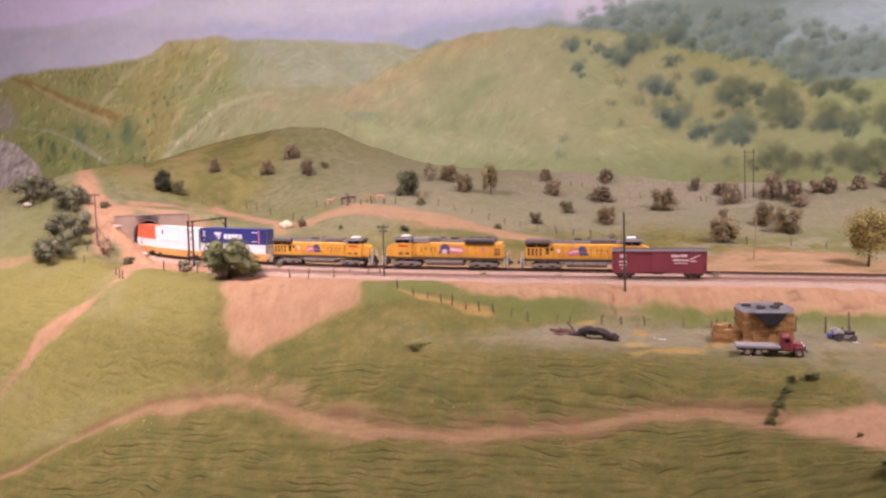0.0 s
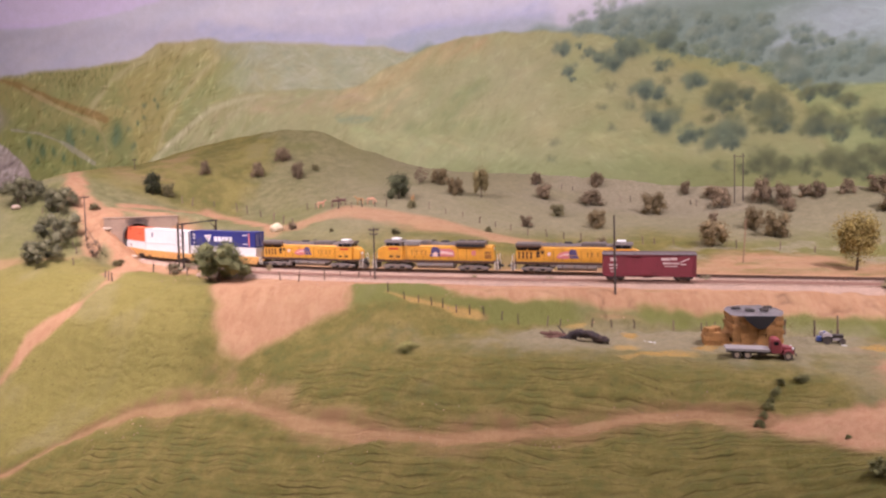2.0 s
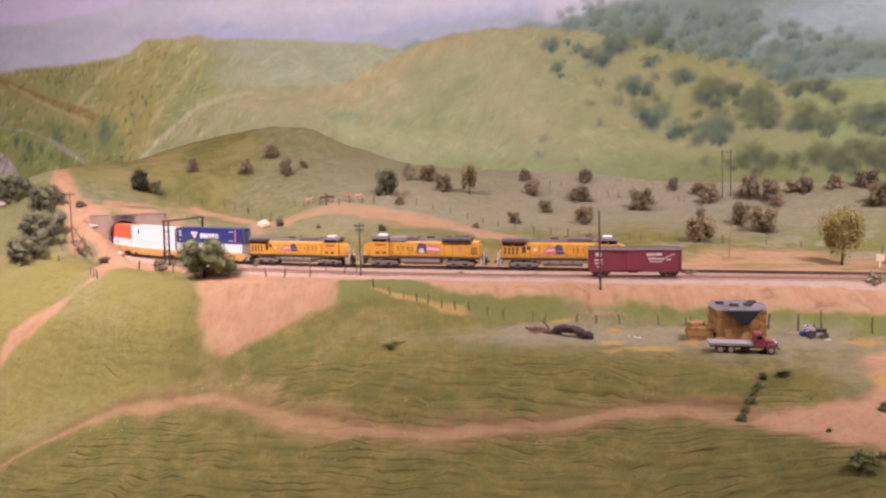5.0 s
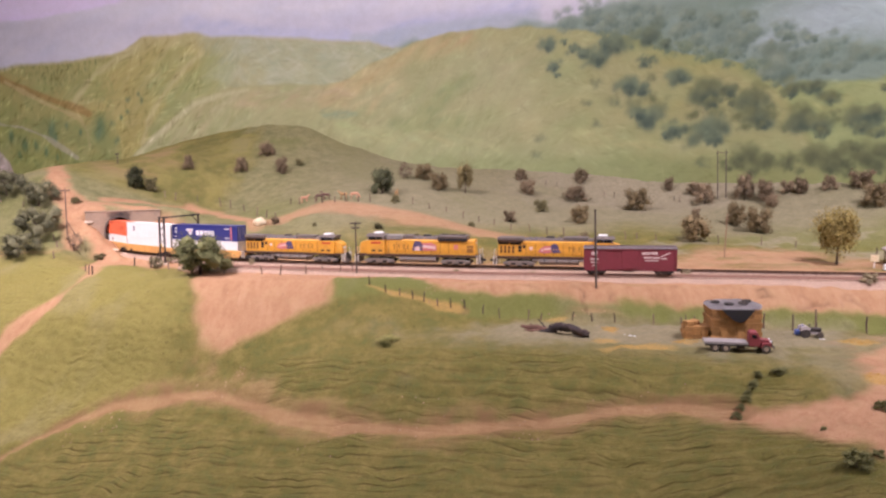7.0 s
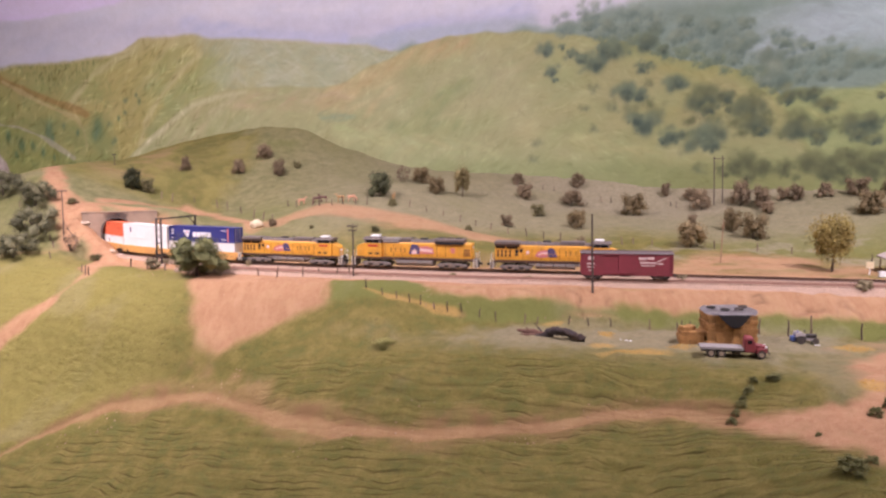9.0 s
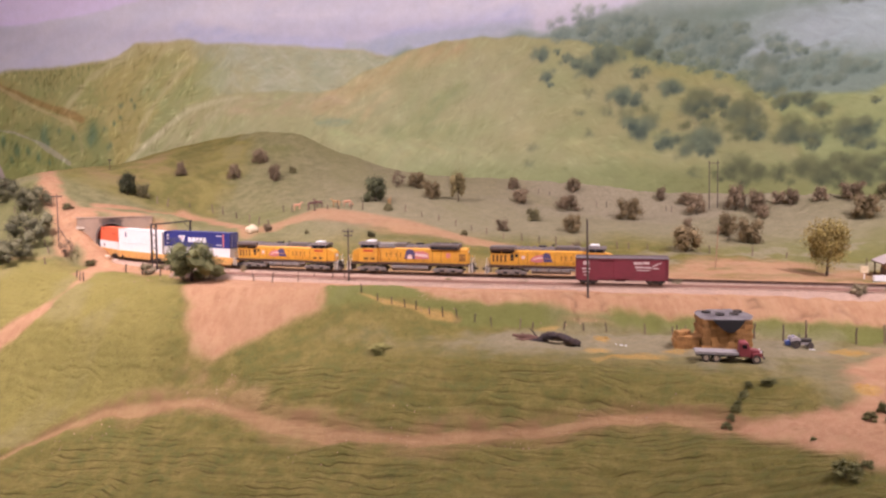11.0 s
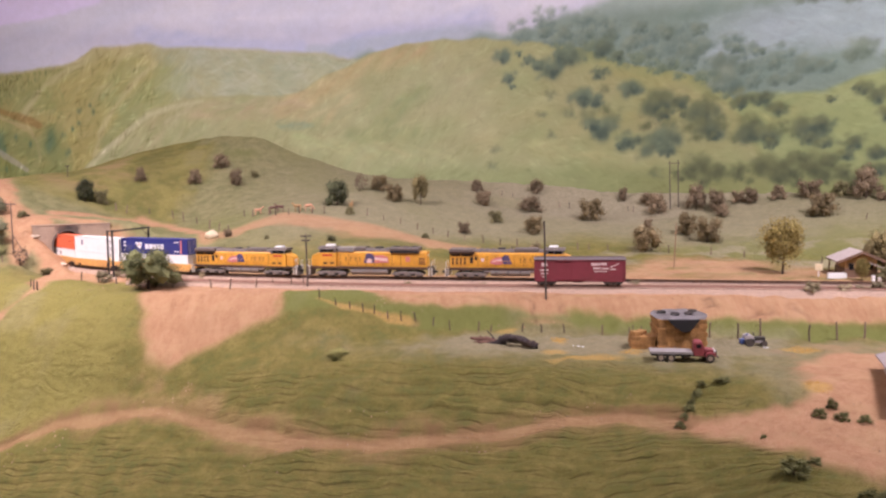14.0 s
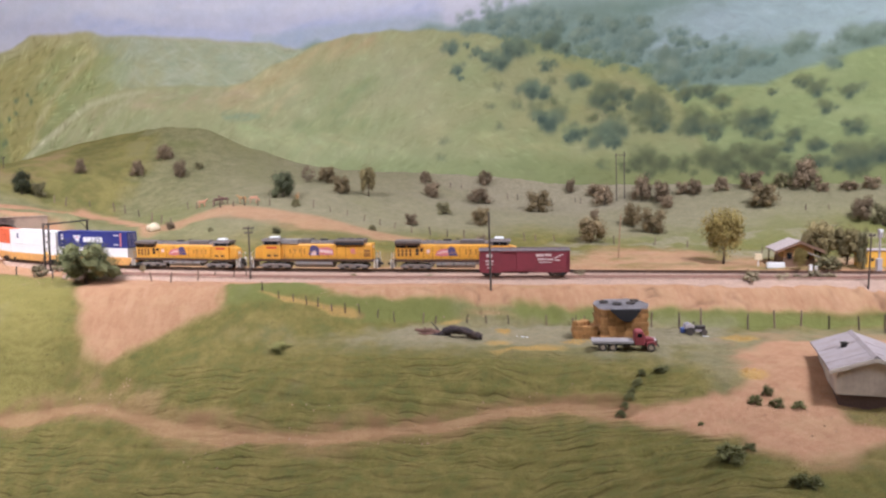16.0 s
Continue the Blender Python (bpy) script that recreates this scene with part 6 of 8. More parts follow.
def well_car(m, s, label):
    root = thing("well_car", m, label, "well car", "well cars of the train")
    side = [(-10.2, 1.0), (-10.2, 1.45), (-8.6, 1.75), (8.6, 1.75), (10.2, 1.45), (10.2, 1.0), (8.9, 0.95), (8.3, 0.35), (-8.3, 0.35), (-8.9, 0.95)]
    for ey in (-1, 1):
        part("side_sill", prism(side, *sorted((ey * 1.34, ey * 1.50)), s, 0.03), well_tan, root)
        part("sill_ribs", boxes(*[(x - 0.07, x + 0.07, *sorted((ey * 1.50, ey * 1.57)), 0.45, 1.7) for x in np.linspace(-8, 8, 13)], s=s), well_tan, root)
    part("floor", boxes((-8.4, 8.4, -1.34, 1.34, 0.35, 0.45), s=s), well_tan, root)
    for e in (-1, 1):
        part("end_platform", boxes(*[tuple(sorted((e * 8.5, e * 10.3))) + (-1.34, 1.34, 1.05, 1.40)], s=s, bevel=0.04), well_tan, root)
        bogie(root, e * 9.6, s, 2, 1.75, 0.45, dark_iron)
        part("coupler", boxes(*[tuple(sorted((e * 10.2, e * 10.9))) + (-0.14, 0.14, 0.8, 1.08)], s=s), dark_iron, root)
    return root


def stack(s0, s1, low, high, label_low, label_high, deco):
    m = car_pose(s0, s1) @ Matrix.Diagonal((1, 1, 1.06, 1))
    s = (s1 - s0) / 16.3
    well_car(m, s, "tan-yellow well car carrying stacked containers")
    lo, lob = container(m @ pose(0, 0, 0.48 * s), s, "lower", label_low, low, 0.05)
    hi, hib = container(m @ pose(0, 0, (0.48 + 2.91) * s), s, "upper", label_high, high, 0.03)
    for where, name, spots, material in deco:
        for x0, x1, z0, z1 in spots:
            part(name, boxes((x0, x1, -1.40, -1.29, z0, z1), s=s), material, (lob, hib)[where])


stack(0.675, 0.822, box_white, box_blue, "white ribbed container in the lower berth", "dark blue container with a pale emblem and lettering bar",
      [(1, "emblem", [(-4.5, -2.9, 1.75, 2.15), (-4.1, -3.1, 1.25, 1.75), (-3.7, -3.3, 0.9, 1.25)], logo_pale),
       (1, "emblem_shade", [(-3.8, -3.2, 1.5, 1.95)], logo_pink),
       (1, "lettering_bar", [(-2.1, -1.3, 0.95, 1.85), (-1.1, -0.3, 0.95, 1.85), (-0.1, 0.6, 0.95, 1.85), (0.8, 1.4, 0.95, 1.85), (1.6, 2.4, 0.95, 1.85)], logo_pale),
       (1, "code_bar", [(-7.5, -7.0, 1.9, 2.3), (-7.5, -7.0, 1.3, 1.7), (-7.5, -7.2, 0.5, 0.7), (5.0, 6.2, 2.2, 2.35), (5.0, 6.2, 0.5, 0.65)], logo_pale),
       (1, "red_strip", [(6.5, 6.8, 0.2, 2.7)], flag_red),
       (0, "decal", [(-2.9, -2.0, 1.0, 1.9), (-1.9, -0.9, 0.9, 1.7)], flag_red), (0, "decal_yellow", [(-3.2, -2.6, 0.6, 1.0)], spot_yellow)])
stack(0.528, 0.6705, box_white, box_white, "white container in the lower berth", "plain white container with a small dark mark",
      [(1, "mark", [(-5.6, -5.2, 1.2, 2.2)], flag_blue), (1, "mark", [(5.9, 6.2, 2.1, 2.6)], loco_grey), (0, "decal_yellow", [(4.3, 5.1, 1.1, 1.8)], spot_yellow)])
stack(0.382, 0.523, box_white, box_orange, "white container in the lower berth", "orange-red container half inside the tunnel",
      [(1, "mark", [(-0.2, 0.2, 2.2, 2.6), (5.0, 6.5, 1.6, 1.8)], number_red), (0, "mark", [(0.0, 0.5, 1.5, 2.2)], loco_grey)])

# box car on the siding
car_red = mat("boxcar_red", (0.225, 0.036, 0.048), 0.62, grain=0.12, coarse=45, dirt=(0.15, 0.035, 0.035), dirt_amount=0.5, bump=0.1)
car_roof = mat("boxcar_roof", (0.15, 0.115, 0.115), 0.7, dirt=(0.2, 0.16, 0.14))
faded_white = mat("faded_white", (0.66, 0.50, 0.46), 0.7, grain=0.25)


def box_car():
    x0, x1 = 0.2545, 0.3905
    y0, y1 = float(siding_y(x0)), float(siding_y(x1))
    s = 0.136 / 15.4
    root = thing("box_car", pose((x0 + x1) / 2, (y0 + y1) / 2, 0.0, 0, 0, math.degrees(math.atan2(y1 - y0, x1 - x0))) @ Matrix.Diagonal((1, 1, 1.06, 1)),
                 "weathered dark red box car with faded white lettering on the siding", "box car")
    body = part("body", boxes((-7.7, 7.7, -1.45, 1.45, 1.05, 4.25), s=s, bevel=0.03), car_red, root)
    part("roof", cross([(-1.56, 4.22), (-1.56, 4.32), (0, 4.62), (1.56, 4.32), (1.56, 4.22)], -7.78, 7.78, s), car_roof, root, "dull grey-red roof")
    part("roof_ribs", boxes(*[(x - 0.06, x + 0.06, -1.5, 1.5, 4.30, 4.52) for x in np.linspace(-7.2, 7.2, 13)], s=s), car_roof, root)
    part("running_board", boxes((-7.6, 7.6, -0.25, 0.25, 4.63, 4.72), s=s), car_roof, root)
    for ey in (-1, 1):
        part("side_door", boxes((-1.35, 1.15, *sorted((ey * 1.45, ey * 1.56)), 1.15, 4.1), s=s, bevel=0.02), car_red, root)
        for z in (1.02, 4.08):
            part("door_track", boxes((-3.9, 1.4, *sorted((ey * 1.5, ey * 1.62)), z, z + 0.12), s=s), car_red, root)
        for x in np.linspace(-7.3, 7.3, 15):
            if not -1.6 < x < 1.4:
                part("side_rib", boxes((x - 0.05, x + 0.05, *sorted((ey * 1.45, ey * 1.485)), 1.1, 4.15), s=s), car_red, root)
        part("ladder", tubes([[(7.2, ey * 1.56, 1.2), (7.2, ey * 1.56, 4.2)], [(7.62, ey * 1.56, 1.2), (7.62, ey * 1.56, 4.2)]]
                             + [[(7.2, ey * 1.56, 1.4 + 0.42 * k), (7.62, ey * 1.56, 1.4 + 0.42 * k)] for k in range(7)], 0.03, s, 4), car_red, root)
        part("side_sill", boxes((-7.6, 7.6, *sorted((ey * 1.3, ey * 1.47)), 0.78, 1.06), s=s), car_red, root)
    for x0, x1, z0, z1 in ((-6.5, -5.5, 3.25, 3.8), (-6.7, -5.3, 2.5, 2.75), (-6.6, -5.4, 2.0, 2.2), (-6.4, -5.6, 1.5, 1.65)):
        part("lettering_bar", boxes((x0, x1, -1.50, -1.45, z0, z1), s=s), faded_white, root)
    for x0, x1, z0, z1 in ((1.9, 3.3, 3.35, 3.75), (3.4, 4.5, 3.4, 3.8), (2.2, 3.6, 2.75, 3.05), (3.7, 4.9, 2.75, 3.0), (2.4, 4.6, 2.35, 2.5), (5.1, 6.0, 2.65, 2.85)):
        part("lettering_bar", boxes((x0, x1, -1.50, -1.45, z0, z1), s=s), faded_white, root)
    part("slogan_stroke", prism([(4.9, 3.1), (6.5, 3.75), (6.6, 3.65), (5.1, 3.0)], -1.50, -1.45, s), faded_white, root)
    part("centre_sill", boxes((-7.9, 7.9, -0.3, 0.3, 0.7, 1.08), (-1.0, 0.6, -1.0, 0.2, 0.55, 0.95), s=s), dark_iron, root)
    for e in (-1, 1):
        bogie(root, e * 5.6, s, 2, 1.7, 0.42, dark_iron)
        part("coupler", boxes(*[tuple(sorted((e * 7.8, e * 8.5))) + (-0.14, 0.14, 0.75, 1.02)], s=s), dark_iron, root)
    part("brake_wheel", discs([(7.85, 0.5, 3.3)], 0.28, 0.04, "x", s, 12), dark_iron, root)
    return root


box_car()

# ---------------------------------------------------------------- trees and bushes
def leaf_mat(name, colour, dark):
    m = bpy.data.materials.new(name)
    nt, bsdf, add = node_tools(m)
    co = add("ShaderNodeTexCoord").outputs["Object"]
    f = noise_node(nt, add, co, 3.0, 3)
    tone = add("ShaderNodeNewGeometry").outputs["Random Per Island"]
    col = ramp(nt, tone, [(0.0, dark), (0.55, colour), (1.0, shade(colour, 1.25))])
    col = blend(nt, ramp(nt, f, [(0.4, (0, 0, 0)), (0.65, (0.6, 0.6, 0.6))]), col, shade(dark, 1.2))
    hsv = add("ShaderNodeHueSaturation")
    mr = add("ShaderNodeMapRange")
    mr.inputs[3].default_value, mr.inputs[4].default_value = 0.75, 1.3
    nt.links.new(add("ShaderNodeObjectInfo").outputs["Random"], mr.inputs[0])
    nt.links.new(mr.outputs[0], hsv.inputs["Value"])
    nt.links.new(col, hsv.inputs["Color"])
    nt.links.new(hsv.outputs[0], bsdf.inputs["Base Color"])
    bsdf.inputs["Roughness"].default_value = 0.9
    bsdf.inputs["Specular IOR Level"].default_value = 0.15
    return m


LEAVES = {
    "brown": leaf_mat("brown_scrub", (0.272, 0.203, 0.125), (0.125, 0.092, 0.056)),
    "rust": leaf_mat("olive_brown_scrub", (0.315, 0.240, 0.125), (0.140, 0.105, 0.054)),
    "olive": leaf_mat("olive_scrub", (0.225, 0.200, 0.098), (0.09, 0.08, 0.04)),
    "oak": leaf_mat("oak_leaves", (0.115, 0.122, 0.062), (0.04, 0.043, 0.024)),
    "darkoak": leaf_mat("grey_oak_leaves", (0.180, 0.172, 0.098), (0.066, 0.066, 0.038)),
    "dark": leaf_mat("dark_scrub", (0.131, 0.123, 0.061), (0.057, 0.049, 0.027)),
    "twig": leaf_mat("bare_scrub", (0.20, 0.14, 0.095), (0.09, 0.06, 0.04)),
    "autumn": leaf_mat("turning_leaves", (0.235, 0.190, 0.085), (0.10, 0.08, 0.036)),
    "yellow": leaf_mat("yellow_leaves", (0.315, 0.248, 0.078), (0.120, 0.090, 0.030)),
    "near": leaf_mat("live_oak_leaves", (0.195, 0.200, 0.088), (0.070, 0.073, 0.035)),
    "sage": leaf_mat("sage_tufts", (0.32, 0.27, 0.165), (0.16, 0.13, 0.075)),
    "green": leaf_mat("garden_green", (0.225, 0.222, 0.090), (0.10, 0.10, 0.042)),
    "grassy": leaf_mat("grass_tuft", (0.36, 0.34, 0.115), (0.26, 0.245, 0.085)),
}
SAY = {"brown": ("rounded reddish-brown scrub bush on the dry range", "bush"), "rust": ("dense olive-brown bush on the dry pasture", "bush"),
       "olive": ("small olive-green bush on the grass", "bush"), "oak": ("dark green oak on the hillside pasture", "tree"),
       "darkoak": ("grey-green spreading oak on the slope beside the tunnel", "tree"), "dark": ("small dark bush beside the pasture road", "bush"),
       "twig": ("thin brown bush with bare twigs", "bush"), "autumn": ("leaning tree with olive-yellow leaves", "tree"),
       "yellow": ("yellow-green tree with a bare trunk near the track", "tree"), "near": ("live oak with lumpy green crown beside the track bench", "tree"),
       "sage": ("low grey-green sage tuft beside the track", "tuft"), "green": ("small dark green bush on the farm ground", "bush"),
       "grassy": ("low tuft of long grass in the field", "tuft")}
bark = mat("bark", (0.11, 0.075, 0.055), 0.9, grain=0.4, bump=0.5)


def crown_mesh(kind, seed, lobes, leaves, leaf, low=0.12, spread=0.62, core=0.66):
    """Unit crown, 1 wide and 1 high: clumps of small leaves round uneven lobes, with gaps between them."""
    rng = random.Random(seed)
    co, faces = [], []
    balls = []
    for k in range(lobes):
        a, h = 2.4 * k + rng.uniform(-0.4, 0.4), low + 0.10 + (0.72 - low) * ((k + 0.5) / lobes) ** 0.85
        reach = spread * 0.5 * math.sqrt(max(0.1, 1 - ((h - 0.42) / 0.62) ** 2)) * rng.uniform(0.35, 1.0)
        balls.append((math.cos(a) * reach, math.sin(a) * reach, h, rng.uniform(0.15, 0.27)))
    for k in range(leaves):
        bx, by, bz, br = rng.choice(balls)
        while True:
            d = Vector((rng.uniform(-1, 1), rng.uniform(-1, 1), rng.uniform(-1, 1)))
            if 0.05 < d.length < 1:
                break
        d.normalize()
        p = Vector((bx, by, bz)) + d * br * rng.uniform(0.50, 1.22)
        if p.z < low * 0.5:
            p.z = low * 0.5 + rng.uniform(0, 0.05)
        n = (d + 0.9 * Vector((rng.uniform(-1, 1), rng.uniform(-1, 1), rng.uniform(-1, 1)))).normalized()
        u = n.cross(Vector((0.3, 0.2, 1))).normalized()
        v = n.cross(u)
        size = leaf * rng.uniform(0.6, 1.5)
        i = len(co)
        co += [p + size * u, p + size * 0.8 * v + 0.3 * size * n, p - size * u, p - size * 0.8 * v + 0.3 * size * n]
        faces.append((i, i + 1, i + 2, i + 3))
    # inner mass of the clumps, so that light does not fall straight through
    bm = lumps([(bx, by, bz, br * core, br * core, br * core) for bx, by, bz, br in balls], seed, 0.3, 1)
    me = bpy.data.meshes.new("crown")
    base = len(co)
    bm.verts.index_update()
    co += [v.co.copy() for v in bm.verts]
    faces += [tuple(v.index + base for v in f.verts) for f in bm.faces]
    bm.free()
    me.from_pydata(co, [], faces)
    me.materials.append(LEAVES[kind])
    return me


def trunk_mesh(seed, height, r, limbs):
    rng = random.Random(seed)
    bend = [(0, 0, -0.03), (0.02 * rng.uniform(-1, 1), 0.02 * rng.uniform(-1, 1), height * 0.5), (0.05 * rng.uniform(-1, 1), 0.05 * rng.uniform(-1, 1), height)]
    bm = tubes([bend], r, 1, 7, 0.6)
    for k in range(limbs):
        a = 2 * math.pi * (k + rng.uniform(-0.3, 0.3)) / limbs
        tip = Vector(bend[-1]) + Vector((math.cos(a) * 0.26, math.sin(a) * 0.26, rng.uniform(0.15, 0.38)))
        tubes([[bend[-1], (Vector(bend[-1]) + tip) / 2 + Vector((0, 0, 0.02)), tip]], r * 0.5, 1, 5, 0.35, bm)
    return finish("trunk", bm, bark, True)


CROWNS = {}
for k, (lobes, leaves, leaf, low, spread) in {"brown": (14, 2200, 0.025, 0.02, 0.85), "rust": (15, 2300, 0.025, 0.02, 0.85), "olive": (14, 2200, 0.025, 0.02, 0.85),
                                             "oak": (16, 2600, 0.023, 0.06, 0.85), "darkoak": (13, 3000, 0.020, 0.10, 1.25), "dark": (10, 700, 0.04, 0.02, 0.85),
                                             "twig": (9, 420, 0.028, 0.10, 0.95), "autumn": (15, 2600, 0.020, 0.20, 0.80), "yellow": (19, 6500, 0.0165, 0.24, 0.86),
                                             "near": (24, 8000, 0.015, 0.08, 1.10), "sage": (11, 700, 0.040, 0.0, 0.95), "green": (10, 1500, 0.030, 0.0, 0.9),
                                             "grassy": (12, 1800, 0.026, 0.0, 0.9)}.items():
    CROWNS[k] = [crown_mesh(k, 10 * i + len(k), lobes, leaves, leaf, low, spread, 0.30 if k in ("twig", "yellow") else 0.66 if k in ("near", "darkoak", "oak", "autumn") else 0.55) for i in range(1 if k in ("near", "dark", "grassy") else 3)]
TRUNKS = {k: trunk_mesh(len(k), h, r, n) for k, h, r, n in (("tree", 0.42, 0.035, 5), ("bush", 0.22, 0.03, 4))}
plant_rng = random.Random(8)


def plant(kind, x, y, w, h):
    say, category = SAY[kind]
    names = {"tree": "oak_tree" if "oak" in kind or kind == "near" else "tree", "bush": "bush", "tuft": "grass_tuft"}
    root = thing(names[category], on_land(x, y, plant_rng.uniform(0, 360), -0.0015), say, category, category + " growth on the layout")
    size = Matrix.Diagonal((w * 0.98, w * 0.98, h * 1.04, 1))
    shared("crown", plant_rng.choice(CROWNS[kind]), root, size)
    if category != "tuft":
        shared("trunk", TRUNKS[category], root, size)
    return root


HILL_BUSHES = [
    ("brown", -0.385, 2.184, 0.041, 0.039), ("oak", -0.644, 1.948, 0.044, 0.052), ("olive", -0.613, 1.963, 0.032, 0.035), ("brown", -0.560, 2.089, 0.028, 0.038), ("brown", -0.436, 2.112, 0.035, 0.041),
    ("brown", -0.334, 2.092, 0.034, 0.043), ("olive", -0.297, 2.150, 0.026, 0.019), ("oak", -0.076, 1.866, 0.057, 0.057), ("twig", -0.033, 2.054, 0.041, 0.043), ("rust", 0.017, 2.062, 0.050, 0.041),
    ("rust", 0.051, 1.919, 0.046, 0.042), ("autumn", 0.110, 1.930, 0.046, 0.070), ("olive", -0.045, 1.784, 0.022, 0.017), ("olive", -0.354, 1.678, 0.016, 0.016), ("brown", -0.286, 1.712, 0.023, 0.016),
    ("dark", -0.074, 1.603, 0.018, 0.013), ("olive", -0.199, 1.643, 0.011, 0.009), ("olive", 0.106, 1.631, 0.015, 0.012), ("brown", 0.187, 1.696, 0.028, 0.026), ("olive", 0.268, 1.818, 0.034, 0.029),
]
RANGE_BUSHES = [
    ("brown", 0.264, 2.150, 0.032, 0.032), ("brown", 0.265, 2.026, 0.046, 0.038), ("brown", 0.414, 2.141, 0.037, 0.039), ("brown", 0.375, 2.000, 0.059, 0.038), ("rust", 0.501, 1.918, 0.059, 0.054),
    ("brown", 0.617, 2.063, 0.030, 0.034), ("brown", 0.668, 2.006, 0.046, 0.032), ("brown", 0.664, 1.935, 0.047, 0.049), ("brown", 0.750, 1.920, 0.049, 0.062), ("brown", 0.785, 1.884, 0.050, 0.050),
    ("brown", 0.779, 1.838, 0.032, 0.030), ("brown", 0.845, 1.906, 0.036, 0.031), ("brown", 0.867, 1.886, 0.040, 0.038), ("brown", 0.924, 1.870, 0.035, 0.035), ("rust", 0.332, 1.703, 0.041, 0.039),
    ("brown", 0.289, 1.450, 0.033, 0.041), ("rust", 0.515, 1.548, 0.060, 0.050), ("brown", 0.588, 1.764, 0.024, 0.024), ("rust", 0.650, 1.703, 0.048, 0.050), ("rust", 0.668, 1.637, 0.057, 0.053),
]
EAST_BUSHES = [
    ("rust", 0.947, 1.721, 0.058, 0.053), ("brown", 0.988, 1.853, 0.057, 0.044), ("olive", 1.048, 1.830, 0.039, 0.036), ("brown", 1.082, 1.789, 0.066, 0.071), ("brown", 1.102, 1.754, 0.032, 0.022),
    ("brown", 1.152, 1.732, 0.040, 0.022), ("brown", 1.192, 1.715, 0.039, 0.029), ("brown", 1.079, 1.573, 0.054, 0.047), ("olive", 1.105, 1.545, 0.040, 0.044), ("sage", 0.649, 1.177, 0.027, 0.020),
    ("sage", 0.695, 1.176, 0.023, 0.015), ("sage", 0.721, 1.173, 0.022, 0.013), ("sage", 0.744, 1.174, 0.025, 0.019), ("sage", 0.763, 1.168, 0.025, 0.015), ("olive", 0.819, 1.263, 0.045, 0.024),
]
WEST_BUSHES = [
    ("darkoak", -0.874, 1.823, 0.071, 0.054), ("darkoak", -0.783, 1.768, 0.064, 0.054), ("darkoak", -0.740, 1.661, 0.066, 0.060), ("darkoak", -0.745, 1.582, 0.066, 0.048), ("twig", -0.660, 1.634, 0.040, 0.037),
    ("olive", -0.604, 1.612, 0.024, 0.013), ("olive", -0.707, 1.768, 0.026, 0.014), ("darkoak", -0.899, 1.891, 0.050, 0.020), ("sage", -0.290, 1.485, 0.015, 0.015), ("sage", -0.454, 1.472, 0.030, 0.020),
    ("sage", -0.457, 1.561, 0.023, 0.011), ("sage", 0.421, 1.296, 0.021, 0.011), ("olive", 0.065, 1.364, 0.013, 0.006), ("sage", 0.185, 1.332, 0.014, 0.005), ("grassy", -0.038, 1.140, 0.034, 0.008),
    ("grassy", -0.040, 1.131, 0.017, 0.005), ("green", 0.411, 0.919, 0.018, 0.008),
]
YARD_BUSHES = [
    ("green", 0.409, 0.742, 0.027, 0.018), ("green", 0.433, 0.752, 0.014, 0.008), ("green", 0.447, 0.684, 0.016, 0.013), ("green", 0.458, 0.679, 0.015, 0.011), ("green", 0.478, 0.829, 0.014, 0.011),
    ("green", 0.497, 0.840, 0.011, 0.013), ("green", 0.497, 0.819, 0.014, 0.011), ("green", 0.517, 0.813, 0.015, 0.009), ("green", 0.411, 0.812, 0.007, 0.005),
]
HEDGE = [
    ("green", 0.389, 0.923, 0.0112, 0.0083), ("green", 0.383, 0.918, 0.0104, 0.0075), ("green", 0.377, 0.913, 0.0112, 0.0083), ("green", 0.370, 0.905, 0.0096, 0.0075), ("green", 0.366, 0.900, 0.0112, 0.0083),
    ("green", 0.358, 0.892, 0.0104, 0.0075), ("green", 0.350, 0.883, 0.0128, 0.0075),
]
TREES = [("near", -0.355, 1.384, 0.086, 0.067), ("yellow", 0.687, 1.353, 0.069, 0.093), ("autumn", 0.842, 1.322, 0.059, 0.074), ("autumn", 0.876, 1.300, 0.055, 0.066), ("yellow", 0.778, 1.272, 0.024, 0.036), ("olive", 0.871, 1.252, 0.023, 0.063)]
for rows in (HILL_BUSHES, RANGE_BUSHES, EAST_BUSHES, WEST_BUSHES, YARD_BUSHES, HEDGE, TREES):
    for row in rows:
        plant(*row)

# ---------------------------------------------------------------- fences and poles
def post_mesh(h, r, seed):
    rng = random.Random(seed)
    bm = tubes([[(0, 0, -0.004), (rng.uniform(-1, 1) * 0.0006, 0, h * 0.6), (rng.uniform(-1, 1) * 0.0012, 0.0005, h)]], r, 1, 6, 0.85)
    return finish("post", bm, post_wood)


def fence(spots, h, r, label):
    root = thing("fence", Matrix(), label, "fence", "pasture fences")
    kinds = [post_mesh(h * k, r, i) for i, k in enumerate((0.85, 1.0, 1.15))]
    rng = random.Random(len(spots))
    for x, y in spots:
        shared("post", rng.choice(kinds), root, pose(x, y, land(x, y), rng.uniform(-6, 6), rng.uniform(-7, 7), rng.uniform(0, 360)))
    return root


